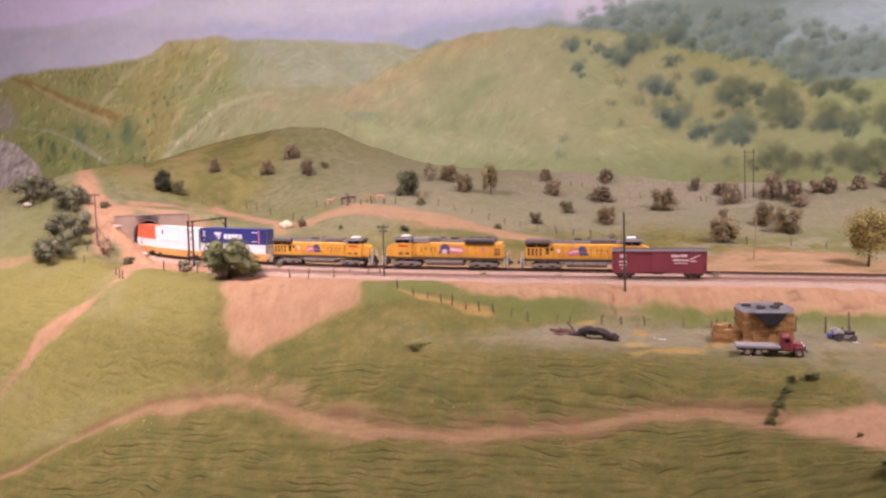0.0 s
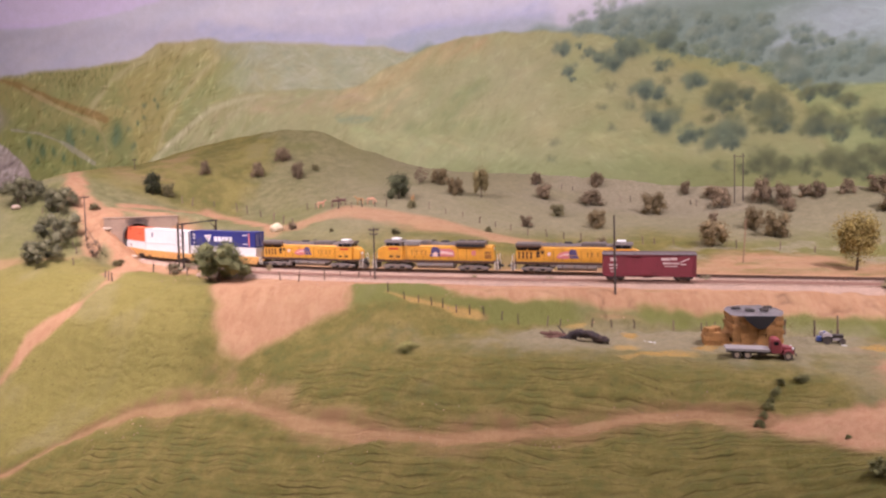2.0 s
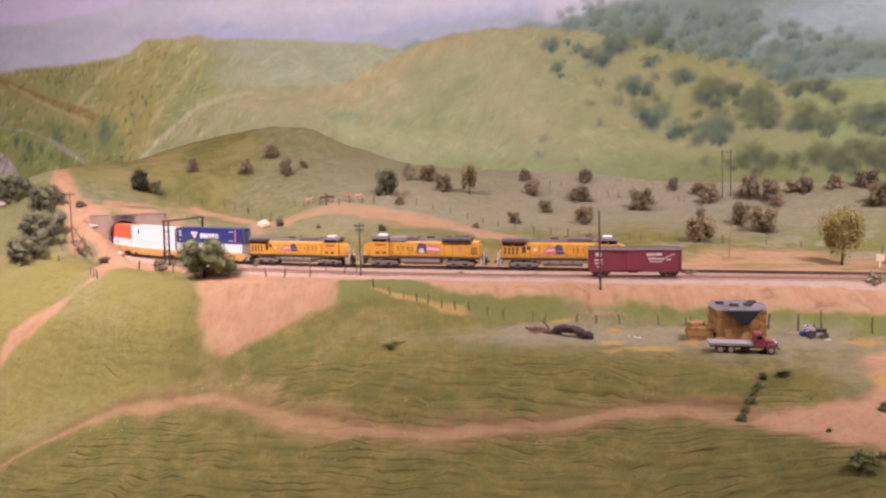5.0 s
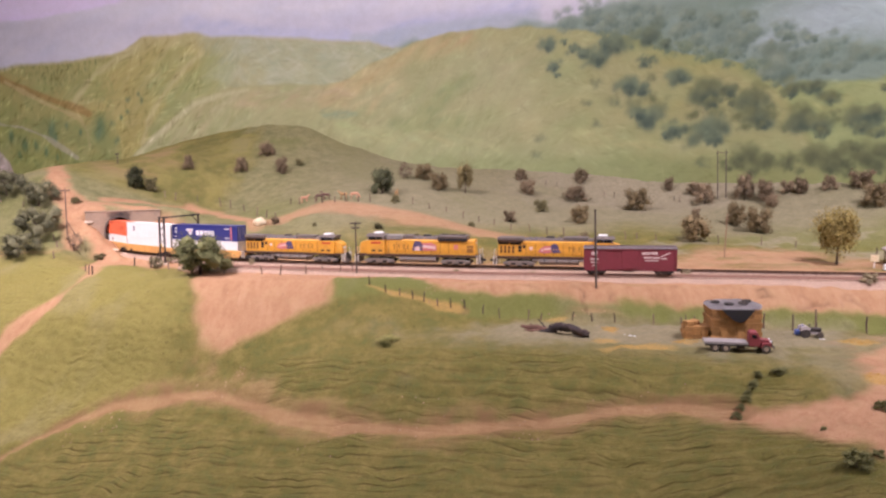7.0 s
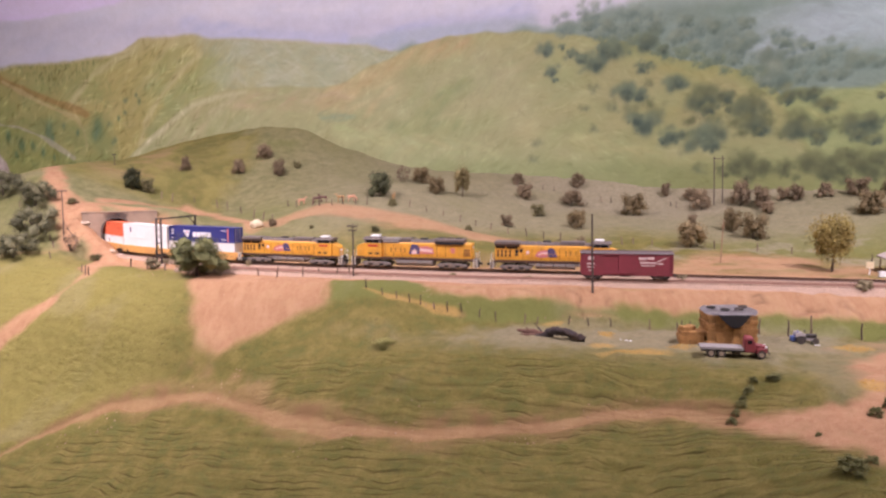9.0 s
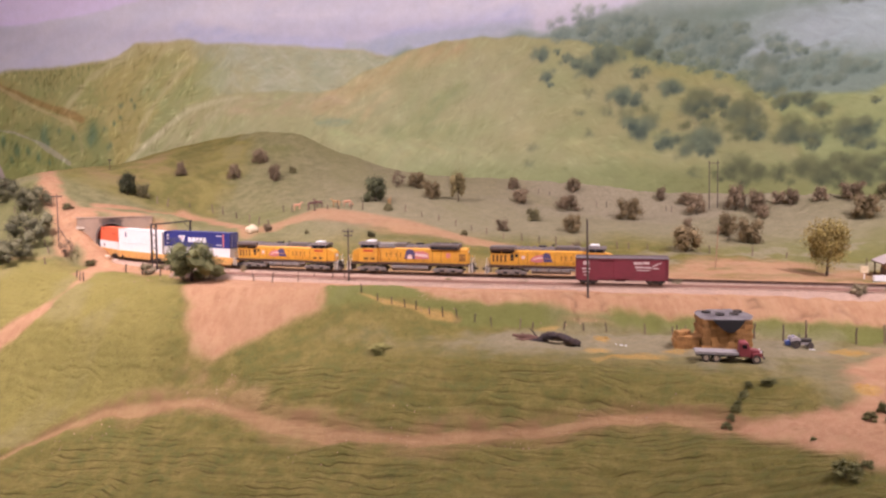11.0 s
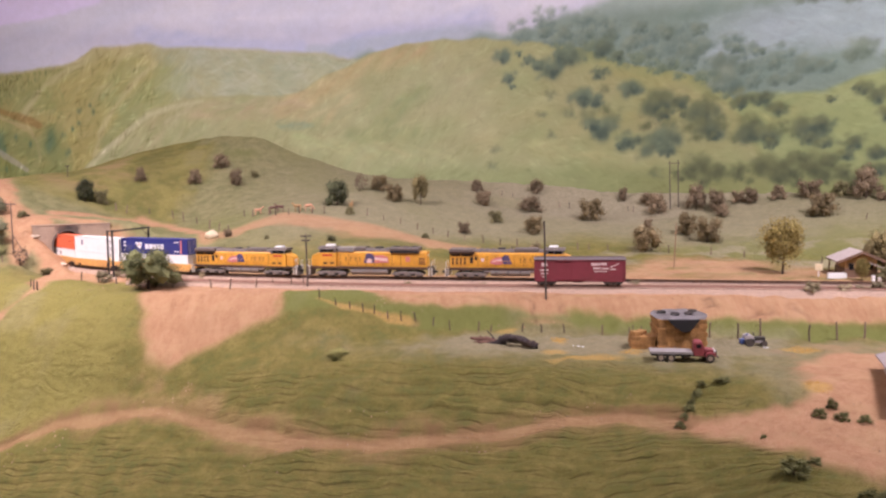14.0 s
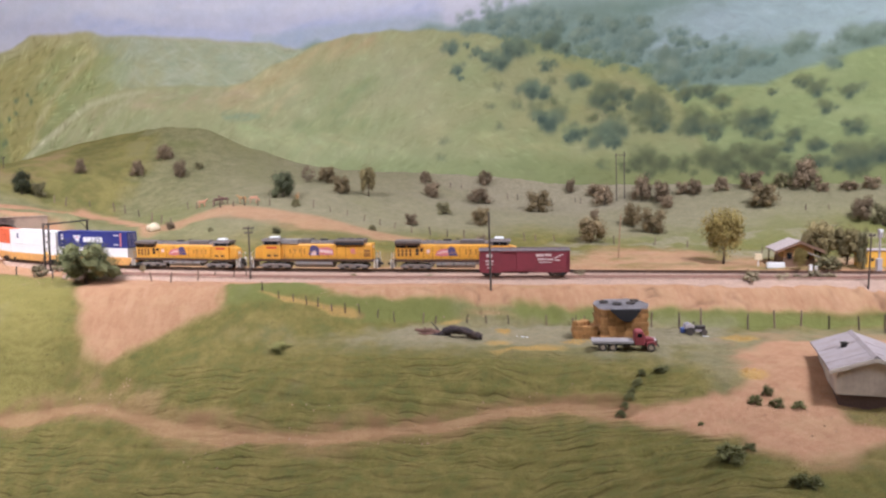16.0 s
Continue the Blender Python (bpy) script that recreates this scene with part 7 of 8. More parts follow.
fence([(-0.676, 1.581), (-0.571, 1.460), (-0.556, 1.436), (-0.548, 1.430), (-0.498, 1.492), (-0.462, 1.470), (-0.425, 1.448), (-0.316, 1.384), (-0.251, 1.368), (-0.218, 1.348),
       (-0.178, 1.356), (-0.152, 1.364), (-0.121, 1.348), (-0.102, 1.350)], 0.015, 0.0013, "old dark wooden posts along the edge of the track bench")
fence([(-0.069, 1.25), (-0.044, 1.234), (-0.023, 1.225), (-0.004, 1.217), (0.012, 1.212), (0.032, 1.208), (0.051, 1.204), (0.071, 1.204), (0.097, 1.195), (0.12, 1.187),
       (0.16, 1.178), (0.177, 1.174), (0.221, 1.166), (0.248, 1.162), (0.279, 1.158), (0.332, 1.15), (0.368, 1.142)], 0.0125, 0.0010,
      "dark wooden fence posts at the foot of the railway bank")
fence([(0.473, 1.117), (0.509, 1.108), (0.542, 1.112), (0.60, 1.089), (0.638, 1.088), (0.674, 1.084), (0.708, 1.072), (0.744, 1.059), (0.772, 1.044), (0.82, 1.03), (0.87, 1.02)],
      0.022, 0.0013, "taller dark fence posts behind the farm yard")
fence([(-0.581, 1.962), (-0.559, 1.965), (-0.513, 1.985), (-0.458, 1.976), (-0.432, 1.963), (-0.387, 1.898), (-0.343, 1.813), (-0.316, 1.777), (-0.291, 1.749)],
      0.017, 0.0013, "weathered fence posts above the upper pasture road")
fence([(-0.277, 1.86), (-0.257, 1.848), (-0.219, 1.824), (-0.203, 1.812), (-0.174, 1.796), (-0.151, 1.796), (-0.124, 1.796), (-0.10, 1.80)],
      0.016, 0.0012, "fence posts in front of the grazing figurines")
fence([(-0.009, 1.776), (0.026, 1.751), (0.06, 1.73), (0.094, 1.705), (0.124, 1.68), (0.151, 1.647), (0.181, 1.614), (0.217, 1.606), (0.248, 1.597), (0.28, 1.593),
       (0.393, 1.572), (0.414, 1.572), (0.45, 1.568), (0.559, 1.543), (0.635, 1.531), (0.69, 1.511), (0.747, 1.486), (0.80, 1.44), (0.86, 1.42)],
      0.014, 0.0011, "long line of pasture fence posts behind the main track")
fence([(0.26, 2.133), (0.322, 2.12), (0.348, 2.104), (0.457, 2.053), (0.48, 2.049), (0.614, 2.004), (0.623, 1.992), (1.01, 1.66), (1.05, 1.64)], 0.013, 0.0011,
      "far fence posts on the dry range")
fence([(-0.89, 1.823), (-0.817, 1.772), (-0.707, 1.656), (-0.691, 1.631)], 0.015, 0.0012, "scattered posts on the hillside beside the oaks")


def utility_pole(x, y, h, r, arms, label, lean=(0, 0), knob=None, guy=None, wood=None):
    root = thing("utility_pole", on_land(x, y) @ pose(0, 0, 0, lean[0], lean[1], 0), label, "utility pole", "utility poles")
    wood = wood or pole_wood
    part("shaft", tubes([[(0, 0, -0.006), (0, 0, h)]], r, 1, 8, 0.75), wood, root)
    for z, half in arms:
        part("crossarm", boxes((-half, half, -r - 0.0012, -r + 0.0004, z - 0.0009, z + 0.0009), bevel=0.0002), wood, root)
        for k in (-0.9, -0.5, 0.5, 0.9):
            part("insulator", tubes([[(half * k, -r, z + 0.0008), (half * k, -r, z + 0.0026)]], 0.0006, 1, 6), knob or dark_iron, root)
    if guy:
        part("brace", tubes([[(0, 0, guy[1]), (guy[0], 0, 0.0)]], 0.0007, 1, 5), wood, root)
    return root


utility_pole(-0.094, 1.332, 0.087, 0.0014, [(0.083, 0.0085), (0.076, 0.0065)], "weathered grey utility pole with two crossarms by the track", (0, -0.5))
utility_pole(0.264, 1.214, 0.115, 0.0017, [], "tall dark bare pole in front of the siding", (0, -1.5))
utility_pole(0.528, 1.425, 0.076, 0.0013, [], "thin pale brown pole behind the track", (0, 2.5), wood=pale_wood)
utility_pole(-0.686, 1.668, 0.090, 0.0013, [(0.086, 0.010)], "weathered pole with a crossarm and brace above the tunnel cut", (0, 0), guy=(0.016, 0.028))
utility_pole(0.801, 1.128, 0.082, 0.0014, [(0.078, 0.005)], "dark pole at the edge of the bank", (0, 1.0))
utility_pole(-0.735, 2.10, 0.026, 0.0011, [(0.024, 0.004)], "small far pole on the ridge", (0, 0))


def h_frame():
    root = thing("power_line_frame", on_land(0.712, 1.955), "two-legged wooden power line frame on the range", "utility pole", "utility poles")
    part("leg", tubes([[(-0.011, 0, -0.006), (-0.014, 0, 0.110)]], 0.0014, 1, 7, 0.8), pole_wood, root)
    part("leg", tubes([[(0.0085, 0, -0.006), (0.006, 0, 0.113)]], 0.0014, 1, 7, 0.8), pole_wood, root)
    part("crossarm", boxes((-0.018, 0.010, -0.0018, -0.0006, 0.1045, 0.1060)), pole_wood, root)


h_frame()


def signal_bridge():
    """Bracket over the main line: a twin-legged tower in front and a beam to a short leg behind."""
    root = thing("signal_bridge", pose(-0.4585, 1.528, land(-0.4585, 1.528)), "dark iron signal bridge spanning the main track", "signal bridge")
    for x in (-0.0042, 0.0042):
        part("tower_leg", boxes((x - 0.0014, x + 0.0014, -0.0014, 0.0014, -0.004, 0.087), bevel=0.0003), dark_iron, root)
    part("tower_lacing", tubes([[(-0.0042, 0, 0.012 * k), (0.0042, 0, 0.012 * (k + 1))] for k in range(7)] + [[(0.0042, 0, 0.012 * k), (-0.0042, 0, 0.012 * (k + 1))] for k in range(7)], 0.0004, 1, 4),
         dark_iron, root)
    far = Vector((0.030, 0.135, 0.083))
    for dx in (-0.003, 0.003):
        part("beam", tubes([[(dx, 0, 0.085), (dx + far.x, far.y, far.z)]], 0.0011, 1, 5), dark_iron, root)
    part("beam_lacing", tubes([[(-0.003 + far.x * k / 8, far.y * k / 8, 0.0845), (0.003 + far.x * (k + 1) / 8, far.y * (k + 1) / 8, 0.0842)] for k in range(8)], 0.0005, 1, 4), dark_iron, root)
    part("far_leg", boxes((far.x - 0.0016, far.x + 0.0016, far.y - 0.0016, far.y + 0.0016, -0.006, far.z)), dark_iron, root)
    part("knee_brace", tubes([[(far.x * 0.80, far.y * 0.80, far.z), (far.x, far.y, far.z - 0.016)]], 0.0009, 1, 5), dark_iron, root)
    part("side_stay", tubes([[(-0.014, -0.004, 0.0), (-0.0042, 0, 0.034)]], 0.0008, 1, 5), dark_iron, root)
    part("footing", boxes((-0.009, -0.001, -0.004, 0.004, -0.003, 0.0035), (0.001, 0.009, -0.004, 0.004, -0.003, 0.0035), bevel=0.0006), stone, root, "two pale concrete footings")


signal_bridge()

# ---------------------------------------------------------------- farm yard
hay = mat("hay", (0.37, 0.190, 0.062), 0.95, grain=0.4, fine=1400, coarse=110, bump=0.8, vary=0.30, dirt=(0.34, 0.18, 0.06))
tarp_grey = mat("tarp_grey", (0.37, 0.34, 0.34), 0.6, grain=0.2, coarse=80, dirt=(0.16, 0.14, 0.13), dirt_amount=0.6)
tarp_black = mat("tarp_black", (0.022, 0.021, 0.022), 0.5, grain=0.2)
rubber = mat("tyre_rubber", (0.050, 0.043, 0.039), 0.9, dirt=(0.16, 0.12, 0.09), dirt_amount=0.5)


def hay_stack():
    """Bales in courses, a lower step beside them, a tarpaulin with tyres on top."""
    root = thing("hay_stack", pose(0.4145, 1.079, land(0.40, 1.075) - 0.001, 0, 0, -6), "stack of golden hay bales under a grey tarpaulin weighted with tyres", "hay stack")
    bale = finish("bale", boxes((-0.00522, 0.00522, -0.0061, 0.0061, 0.0, 0.0057), bevel=0.0005), hay)
    rng = random.Random(5)

    def course(x0, nx, y0, ny, levels, shift):
        for k in range(levels):
            for i in range(nx):
                for j in range(ny):
                    x = x0 + 0.0105 * (i + 0.5) + (0.0012 if (k + shift) % 2 else 0) + rng.uniform(-0.0003, 0.0003)
                    shared("bale", bale, root, pose(x, y0 + 0.0123 * (j + 0.5) + rng.uniform(-0.0006, 0.0006), 0.0057 * k, 0, rng.uniform(-0.6, 0.6), rng.uniform(-1.5, 1.5)))

    course(-0.0318, 6, -0.025, 4, 7, 0)
    course(-0.0648, 3, -0.019, 2, 3, 1)
    for x, y, a in ((-0.058, -0.012, 20), (-0.049, -0.004, -35)):
        shared("bale", bale, root, pose(x, y, 0.0171, 0, 4, a))
    # tarpaulin: a sheet with sagging edge, its front corner hanging down
    bm = bmesh.new()
    nx, ny = 18, 12
    rows = []
    for i in range(nx + 1):
        row = []
        for j in range(ny + 1):
            u, v = 2 * i / nx - 1, 2 * j / ny - 1
            x, y = 0.0005 + u * 0.0365 * math.sqrt(1 - 0.42 * v * v), v * 0.031 * math.sqrt(1 - 0.42 * u * u)
            edge = max(abs(u), abs(v))
            z = 0.0414 + 0.0022 * (v + 1) + 0.0016 * noise.noise(Vector((x * 90, y * 90, 3))) - 0.002 * max(0, edge - 0.8) * 5 * (0.5 + 0.5 * noise.noise(Vector((x * 60, y * 60, 9))))
            row.append(bm.verts.new((x, y, z)))
        rows.append(row)
    for a, b in zip(rows, rows[1:]):
        for k in range(ny):
            bm.faces.new((a[k], a[k + 1], b[k + 1], b[k]))
    bmesh.ops.solidify(bm, geom=bm.faces[:], thickness=0.0006)
    cover = part("tarpaulin", bm, tarp_grey, root, "faded grey tarpaulin", True)
    part("hanging_corner", prism([(-0.0210, 0.0415), (0.0215, 0.0415), (0.0175, 0.0360), (0.0130, 0.0300), (0.0085, 0.0258), (0.0030, 0.0242), (-0.0020, 0.0252), (-0.0075, 0.0290), (-0.0140, 0.0345)], -0.0312, -0.0296, 1.0, 0.0005), tarp_black, cover, "black corner hanging over the bales")
    for x, y in ((-0.021, 0.004), (-0.006, -0.008), (0.013, -0.004), (0.021, 0.010)):
        bm = bmesh.new()
        ring = [(x + 0.0048 * math.cos(2 * math.pi * k / 12), y + 0.0048 * math.sin(2 * math.pi * k / 12), 0.0434 + 0.0022 * (y / 0.029 + 1)) for k in range(13)]
        tubes([ring], 0.0014, 1, 6, 1.0, bm)
        part("tyre", bm, rubber, cover, "old black tyre", True)
    part("stake", tubes([[(-0.060, -0.006, 0.0), (-0.060, -0.006, 0.030)]], 0.0007, 1, 5), post_wood, root)
    part("stake", tubes([[(-0.047, 0.004, 0.0), (-0.047, 0.004, 0.027)]], 0.0007, 1, 5), post_wood, root)
    return root


hay_stack()

cab_red = mat("truck_red", (0.25, 0.045, 0.05), 0.6, grain=0.12, dirt=(0.19, 0.05, 0.045))
bed_grey = mat("truck_bed_wood", (0.31, 0.28, 0.265), 0.8, grain=0.2)
hub_paint = mat("hub_paint", (0.36, 0.28, 0.20), 0.7)


def farm_truck():
    """An old three-axle flatbed with a rounded red cab."""
    a, b = Vector((0.356, 1.013)), Vector((0.4345, 0.995))
    c = (a + b) / 2
    s = 0.0815 / 8.4
    root = thing("flatbed_truck", pose(c.x, c.y, land(c.x, c.y) + 0.0005, 0, 0, math.degrees(math.atan2(b.y - a.y, b.x - a.x))), "old red flatbed truck with pale wooden bed, empty", "truck")
    part("chassis", boxes((-4.0, 3.7, -0.45, 0.45, 0.62, 0.9), s=s), dark_iron, root)
    bed = part("bed", boxes((-4.2, 1.05, -1.2, 1.2, 1.08, 1.28), s=s, bevel=0.03), bed_grey, root, "pale wooden flat bed")
    part("bed_planks", boxes(*[(-4.15 + 0.52 * k, -3.68 + 0.52 * k, -1.18, 1.18, 1.28, 1.32) for k in range(10)], s=s), bed_grey, bed)
    part("bed_rail", boxes((-4.22, 1.05, -1.26, -1.18, 1.02, 1.30), (-4.22, 1.05, 1.18, 1.26, 1.02, 1.30), s=s), bed_grey, bed)
    cab = part("cab", prism([(1.15, 0.75), (1.15, 2.35), (1.35, 2.62), (2.15, 2.62), (2.45, 1.95), (2.5, 0.75)], -0.98, 0.98, s, 0.12), cab_red, root)
    for e in (-1, 1):
        part("door_window", boxes((1.50, 2.05, *sorted((e * 0.97, e * 1.00)), 1.85, 2.26), s=s, bevel=0.03), glass_dark, cab)
    part("windscreen", prism([(2.17, 2.5), (2.21, 2.52), (2.49, 1.95), (2.45, 1.93)], -0.75, 0.75, s), glass_dark, cab)
    part("bonnet", prism([(2.45, 0.95), (2.45, 1.75), (3.5, 1.62), (3.9, 1.45), (3.95, 0.85)], -0.55, 0.55, s, 0.12), cab_red, root)
    part("grille", boxes((3.93, 4.02, -0.42, 0.42, 0.85, 1.45), s=s), dark_iron, root)
    part("bumper", boxes((4.08, 4.2, -1.0, 1.0, 0.55, 0.8), s=s, bevel=0.03), dark_iron, root)
    for e in (-1, 1):
        arch = [(2.55, 0.72), (2.75, 1.15), (3.15, 1.32), (3.6, 1.22), (3.95, 0.8), (3.75, 0.8), (3.45, 1.08), (3.1, 1.12), (2.85, 0.95), (2.75, 0.72)]
        part("mudguard", prism(arch, *sorted((e * 0.6, e * 1.12)), s, 0.03), cab_red, root)
        part("headlight", discs([(3.75, e * 0.72, 1.42)], 0.16, 0.1, "x", s, 10), white_plastic, root)
        for x in (-2.85, -1.6, 3.2):
            w = part("wheel", discs([(x, e * 0.92, 0.52)], 0.52, 0.17 if x > 0 else 0.26, "y", s, 18), rubber, root)
            part("hub", discs([(x, e * (1.10 if x > 0 else 1.19), 0.52)], 0.30, 0.03, "y", s, 12), hub_paint, w, "tan wheel hub")
    part("fuel_tank", discs([(0.2, -0.75, 0.75)], 0.28, 0.5, "x", s, 10), dark_iron, root)
    return root


farm_truck()

tractor_blue = mat("tractor_blue", (0.06, 0.10, 0.30), 0.5)
tractor_grey = mat("tractor_grey", (0.42, 0.38, 0.38), 0.6)


def tractor():
    root = thing("tractor", pose(0.5175, 1.077, land(0.5175, 1.077), 0, 0, -8), "small blue-grey farm tractor parked by the fence", "tractor")
    s = 0.0098
    part("bonnet", boxes((0.0, 1.45, -0.3, 0.3, 0.75, 1.25), s=s, bevel=0.08), dark_iron, root)
    part("engine", boxes((0.1, 1.3, -0.25, 0.25, 0.4, 0.75), s=s, bevel=0.04), tractor_grey, root)
    part("mudguard", prism([(-1.45, 0.9), (-1.3, 1.45), (-0.7, 1.6), (-0.2, 1.35), (-0.1, 1.0), (-0.7, 1.15)], -0.85, -0.45, s, 0.03), tractor_grey, root)
    part("mudguard", prism([(-1.45, 0.9), (-1.3, 1.45), (-0.7, 1.6), (-0.2, 1.35), (-0.1, 1.0), (-0.7, 1.15)], 0.45, 0.85, s, 0.03), tractor_grey, root)
    part("seat", boxes((-0.95, -0.45, -0.28, 0.28, 1.1, 1.25), (-1.0, -0.9, -0.28, 0.28, 1.2, 1.65), s=s, bevel=0.04), tractor_blue, root)
    part("tool_box", boxes((-1.9, -1.3, -0.4, 0.4, 0.3, 0.95), s=s, bevel=0.05), tractor_blue, root)
    part("steering_wheel", discs([(-0.1, 0, 1.6)], 0.22, 0.03, "x", s, 12), dark_iron, root)
    part("exhaust", tubes([[(0.9, 0.1, 1.2), (0.9, 0.1, 1.9)]], 0.05, s, 6), dark_iron, root)
    for e in (-1, 1):
        part("rear_wheel", discs([(-0.75, e * 0.68, 0.62)], 0.62, 0.16, "y", s, 18), rubber, root)
        part("front_wheel", discs([(1.25, e * 0.5, 0.38)], 0.40, 0.10, "y", s, 14), rubber, root)


tractor()

dead_bark = mat("dead_bark", (0.040, 0.030, 0.030), 0.9, grain=0.5, bump=0.9, dirt=(0.14, 0.085, 0.06), dirt_amount=0.5)
broken_wood = mat("broken_wood", (0.165, 0.085, 0.060), 0.9, grain=0.4, bump=0.7)


def fallen_tree():
    x, y = 0.196, 1.112
    root = thing("fallen_tree", pose(x, y, land(x, y), 0, 0, -22), "dead fallen tree with charred arched trunk and broken branches", "log")
    arch = [(-0.018, 0, 0.002), (-0.012, 0.0, 0.0075), (-0.003, 0.001, 0.0112), (0.008, 0.001, 0.0110), (0.020, 0, 0.0080), (0.030, 0, 0.0050), (0.038, 0, 0.0035)]
    k = np.arange(len(arch))
    fine = np.linspace(0, len(arch) - 1, 34)
    arch = [tuple(float(pchip(k, [p[i] for p in arch], t)) for i in range(3)) for t in fine]
    bm = tubes([arch], 0.0064, 1, 14, 0.62)
    for v in bm.verts:
        v.co += 0.0026 * Vector((noise.noise(v.co * 260), noise.noise(v.co * 260 + Vector((5, 0, 0))), noise.noise(v.co * 260 + Vector((0, 7, 0))))) + 0.0012 * noise.noise(v.co * 900) * Vector((0.3, 0.6, 1))
    part("trunk", bm, dead_bark, root, "charred black trunk", True)
    part("broken_limb", tubes([[(-0.016, 0, 0.006), (-0.026, -0.004, 0.004), (-0.036, -0.006, 0.001)]], 0.0034, 1, 7, 0.6), dead_bark, root, "", True)
    part("broken_limb", tubes([[(-0.020, 0, 0.005), (-0.034, 0.004, 0.008), (-0.050, 0.008, 0.0065), (-0.058, 0.009, 0.0075)]], 0.0048, 1, 7, 0.45), broken_wood, root, "", True)
    part("branch", tubes([[(-0.020, 0.001, 0.007), (-0.028, 0.002, 0.0155), (-0.033, 0.003, 0.020)]], 0.0012, 1, 6, 0.4), dead_bark, root)
    part("broken_limb", tubes([[(-0.024, 0.002, 0.004), (-0.040, -0.002, 0.0035), (-0.056, 0.004, 0.002)]], 0.0042, 1, 7, 0.5), broken_wood, root, "", True)
    part("branch", tubes([[(-0.036, 0.003, 0.006), (-0.044, 0.004, 0.0125)]], 0.0012, 1, 6, 0.5), broken_wood, root)
    part("branch", tubes([[(-0.003, 0, 0.0135), (-0.001, 0.0, 0.018)]], 0.0010, 1, 6, 0.5), dead_bark, root)


fallen_tree()

# ---------------------------------------------------------------- shed
shed_roof = mat("sheet_roof", (0.36, 0.305, 0.295), 0.8, 0.0, grain=0.12, coarse=55, dirt=(0.25, 0.20, 0.18), dirt_amount=0.6)
shed_wall = mat("shed_boards", (0.78, 0.71, 0.60), 0.85, grain=0.1, coarse=40, dirt=(0.36, 0.29, 0.22), dirt_amount=0.5)
shed_base = mat("shed_skirting", (0.12, 0.075, 0.06), 0.85, grain=0.3)


def shed():
    """Long low shed on posts, its gable towards the aisle."""
    fl, bl = Vector((0.559, 0.812)), Vector((0.607, 0.927))
    ahead = (bl - fl).normalized()
    turn = math.degrees(math.atan2(ahead.y, ahead.x)) - 90
    L, W = (bl - fl).length, 0.070
    z = land(0.60, 0.86) - 0.008
    root = thing("farm_shed", pose(fl.x, fl.y, z, 0, 0, turn), "long pale board shed with grey sheet-metal roof in the yard", "shed")
    hb, he, hr = 0.0085, 0.0375, 0.0495     # skirting, eaves, ridge
    part("skirting", boxes((0.002, W - 0.002, 0.002, L - 0.002, -0.010, hb)), shed_base, root, "dark brown open skirting")
    wall = part("walls", prism([(0, hb), (0, he), (W / 2, hr - 0.004), (W, he), (W, hb)], 0, L), shed_wall, root)
    n = 14
    for k in range(n):
        x0, x1 = W * k / n + 0.00018, W * (k + 1) / n - 0.00018
        top = lambda x: he + (hr - 0.004 - he) * (1 - abs(x - W / 2) / (W / 2)) - 0.001
        part("board", prism([(x0, hb), (x0, top(x0)), (x1, top(x1)), (x1, hb)], -0.0008, 0.0), shed_wall, wall)
    for k in range(18):
        y0 = L * k / 18
        part("board", boxes((-0.0008, 0.0, y0 + 0.0004, y0 + L / 18 - 0.0004, hb, he - 0.001)), shed_wall, wall)
    slope = (hr - he) / (W / 2)
    for side in (0, 1):
        for k in range(5):
            y0, y1 = -0.008 + (L + 0.016) * k / 5, -0.008 + (L + 0.016) * (k + 1) / 5 + 0.0015
            a, b = (-0.009, W / 2) if side == 0 else (W + 0.009, W / 2)
            za, zb = hr - slope * (W / 2 + 0.009), hr
            lift = 0.0004 * (k % 2)
            bm = bmesh.new()
            low = [bm.verts.new(p) for p in ((a, y0, za + lift), (b, y0, zb + lift), (b, y1, zb + lift), (a, y1, za + lift))]
            high = [bm.verts.new(v.co + Vector((0, 0, 0.0016))) for v in low]
            bm.faces.new(low)
            bm.faces.new(high)
            for i in range(4):
                bm.faces.new((low[i], low[(i + 1) % 4], high[(i + 1) % 4], high[i]))
            part("roof_sheet", bm, shed_roof, root)
    part("ridge_cap", prism([(W / 2 - 0.004, hr + 0.0006), (W / 2, hr + 0.0034), (W / 2 + 0.004, hr + 0.0006)], -0.0085, L + 0.0085), shed_roof, root)
    for side in (0, 1):
        a = (-0.009, hr - slope * (W / 2 + 0.009)) if side == 0 else (W + 0.009, hr - slope * (W / 2 + 0.009))
        part("barge_board", prism([(a[0], a[1] - 0.003), (a[0], a[1] + 0.001), (W / 2, hr + 0.001), (W / 2, hr - 0.003)], -0.0092, -0.0080), shed_wall, root)
    vent = part("roof_vent", boxes((0.014, 0.020, 0.066, 0.071, 0.0415, 0.0495), bevel=0.0006), dark_iron, root, "small black roof vent")
    part("vent_cap", boxes((0.013, 0.021, 0.065, 0.072, 0.0495, 0.0505)), dark_iron, vent)


shed()

# ---------------------------------------------------------------- depot by the track, at the far end
depot_yellow = mat("depot_yellow", (0.55, 0.33, 0.12), 0.75, grain=0.1, dirt=(0.42, 0.22, 0.09), dirt_amount=0.4)
depot_brown = mat("depot_brown", (0.20, 0.115, 0.07), 0.8)
depot_roof = mat("depot_roof", (0.42, 0.35, 0.32), 0.85, grain=0.25, coarse=120)


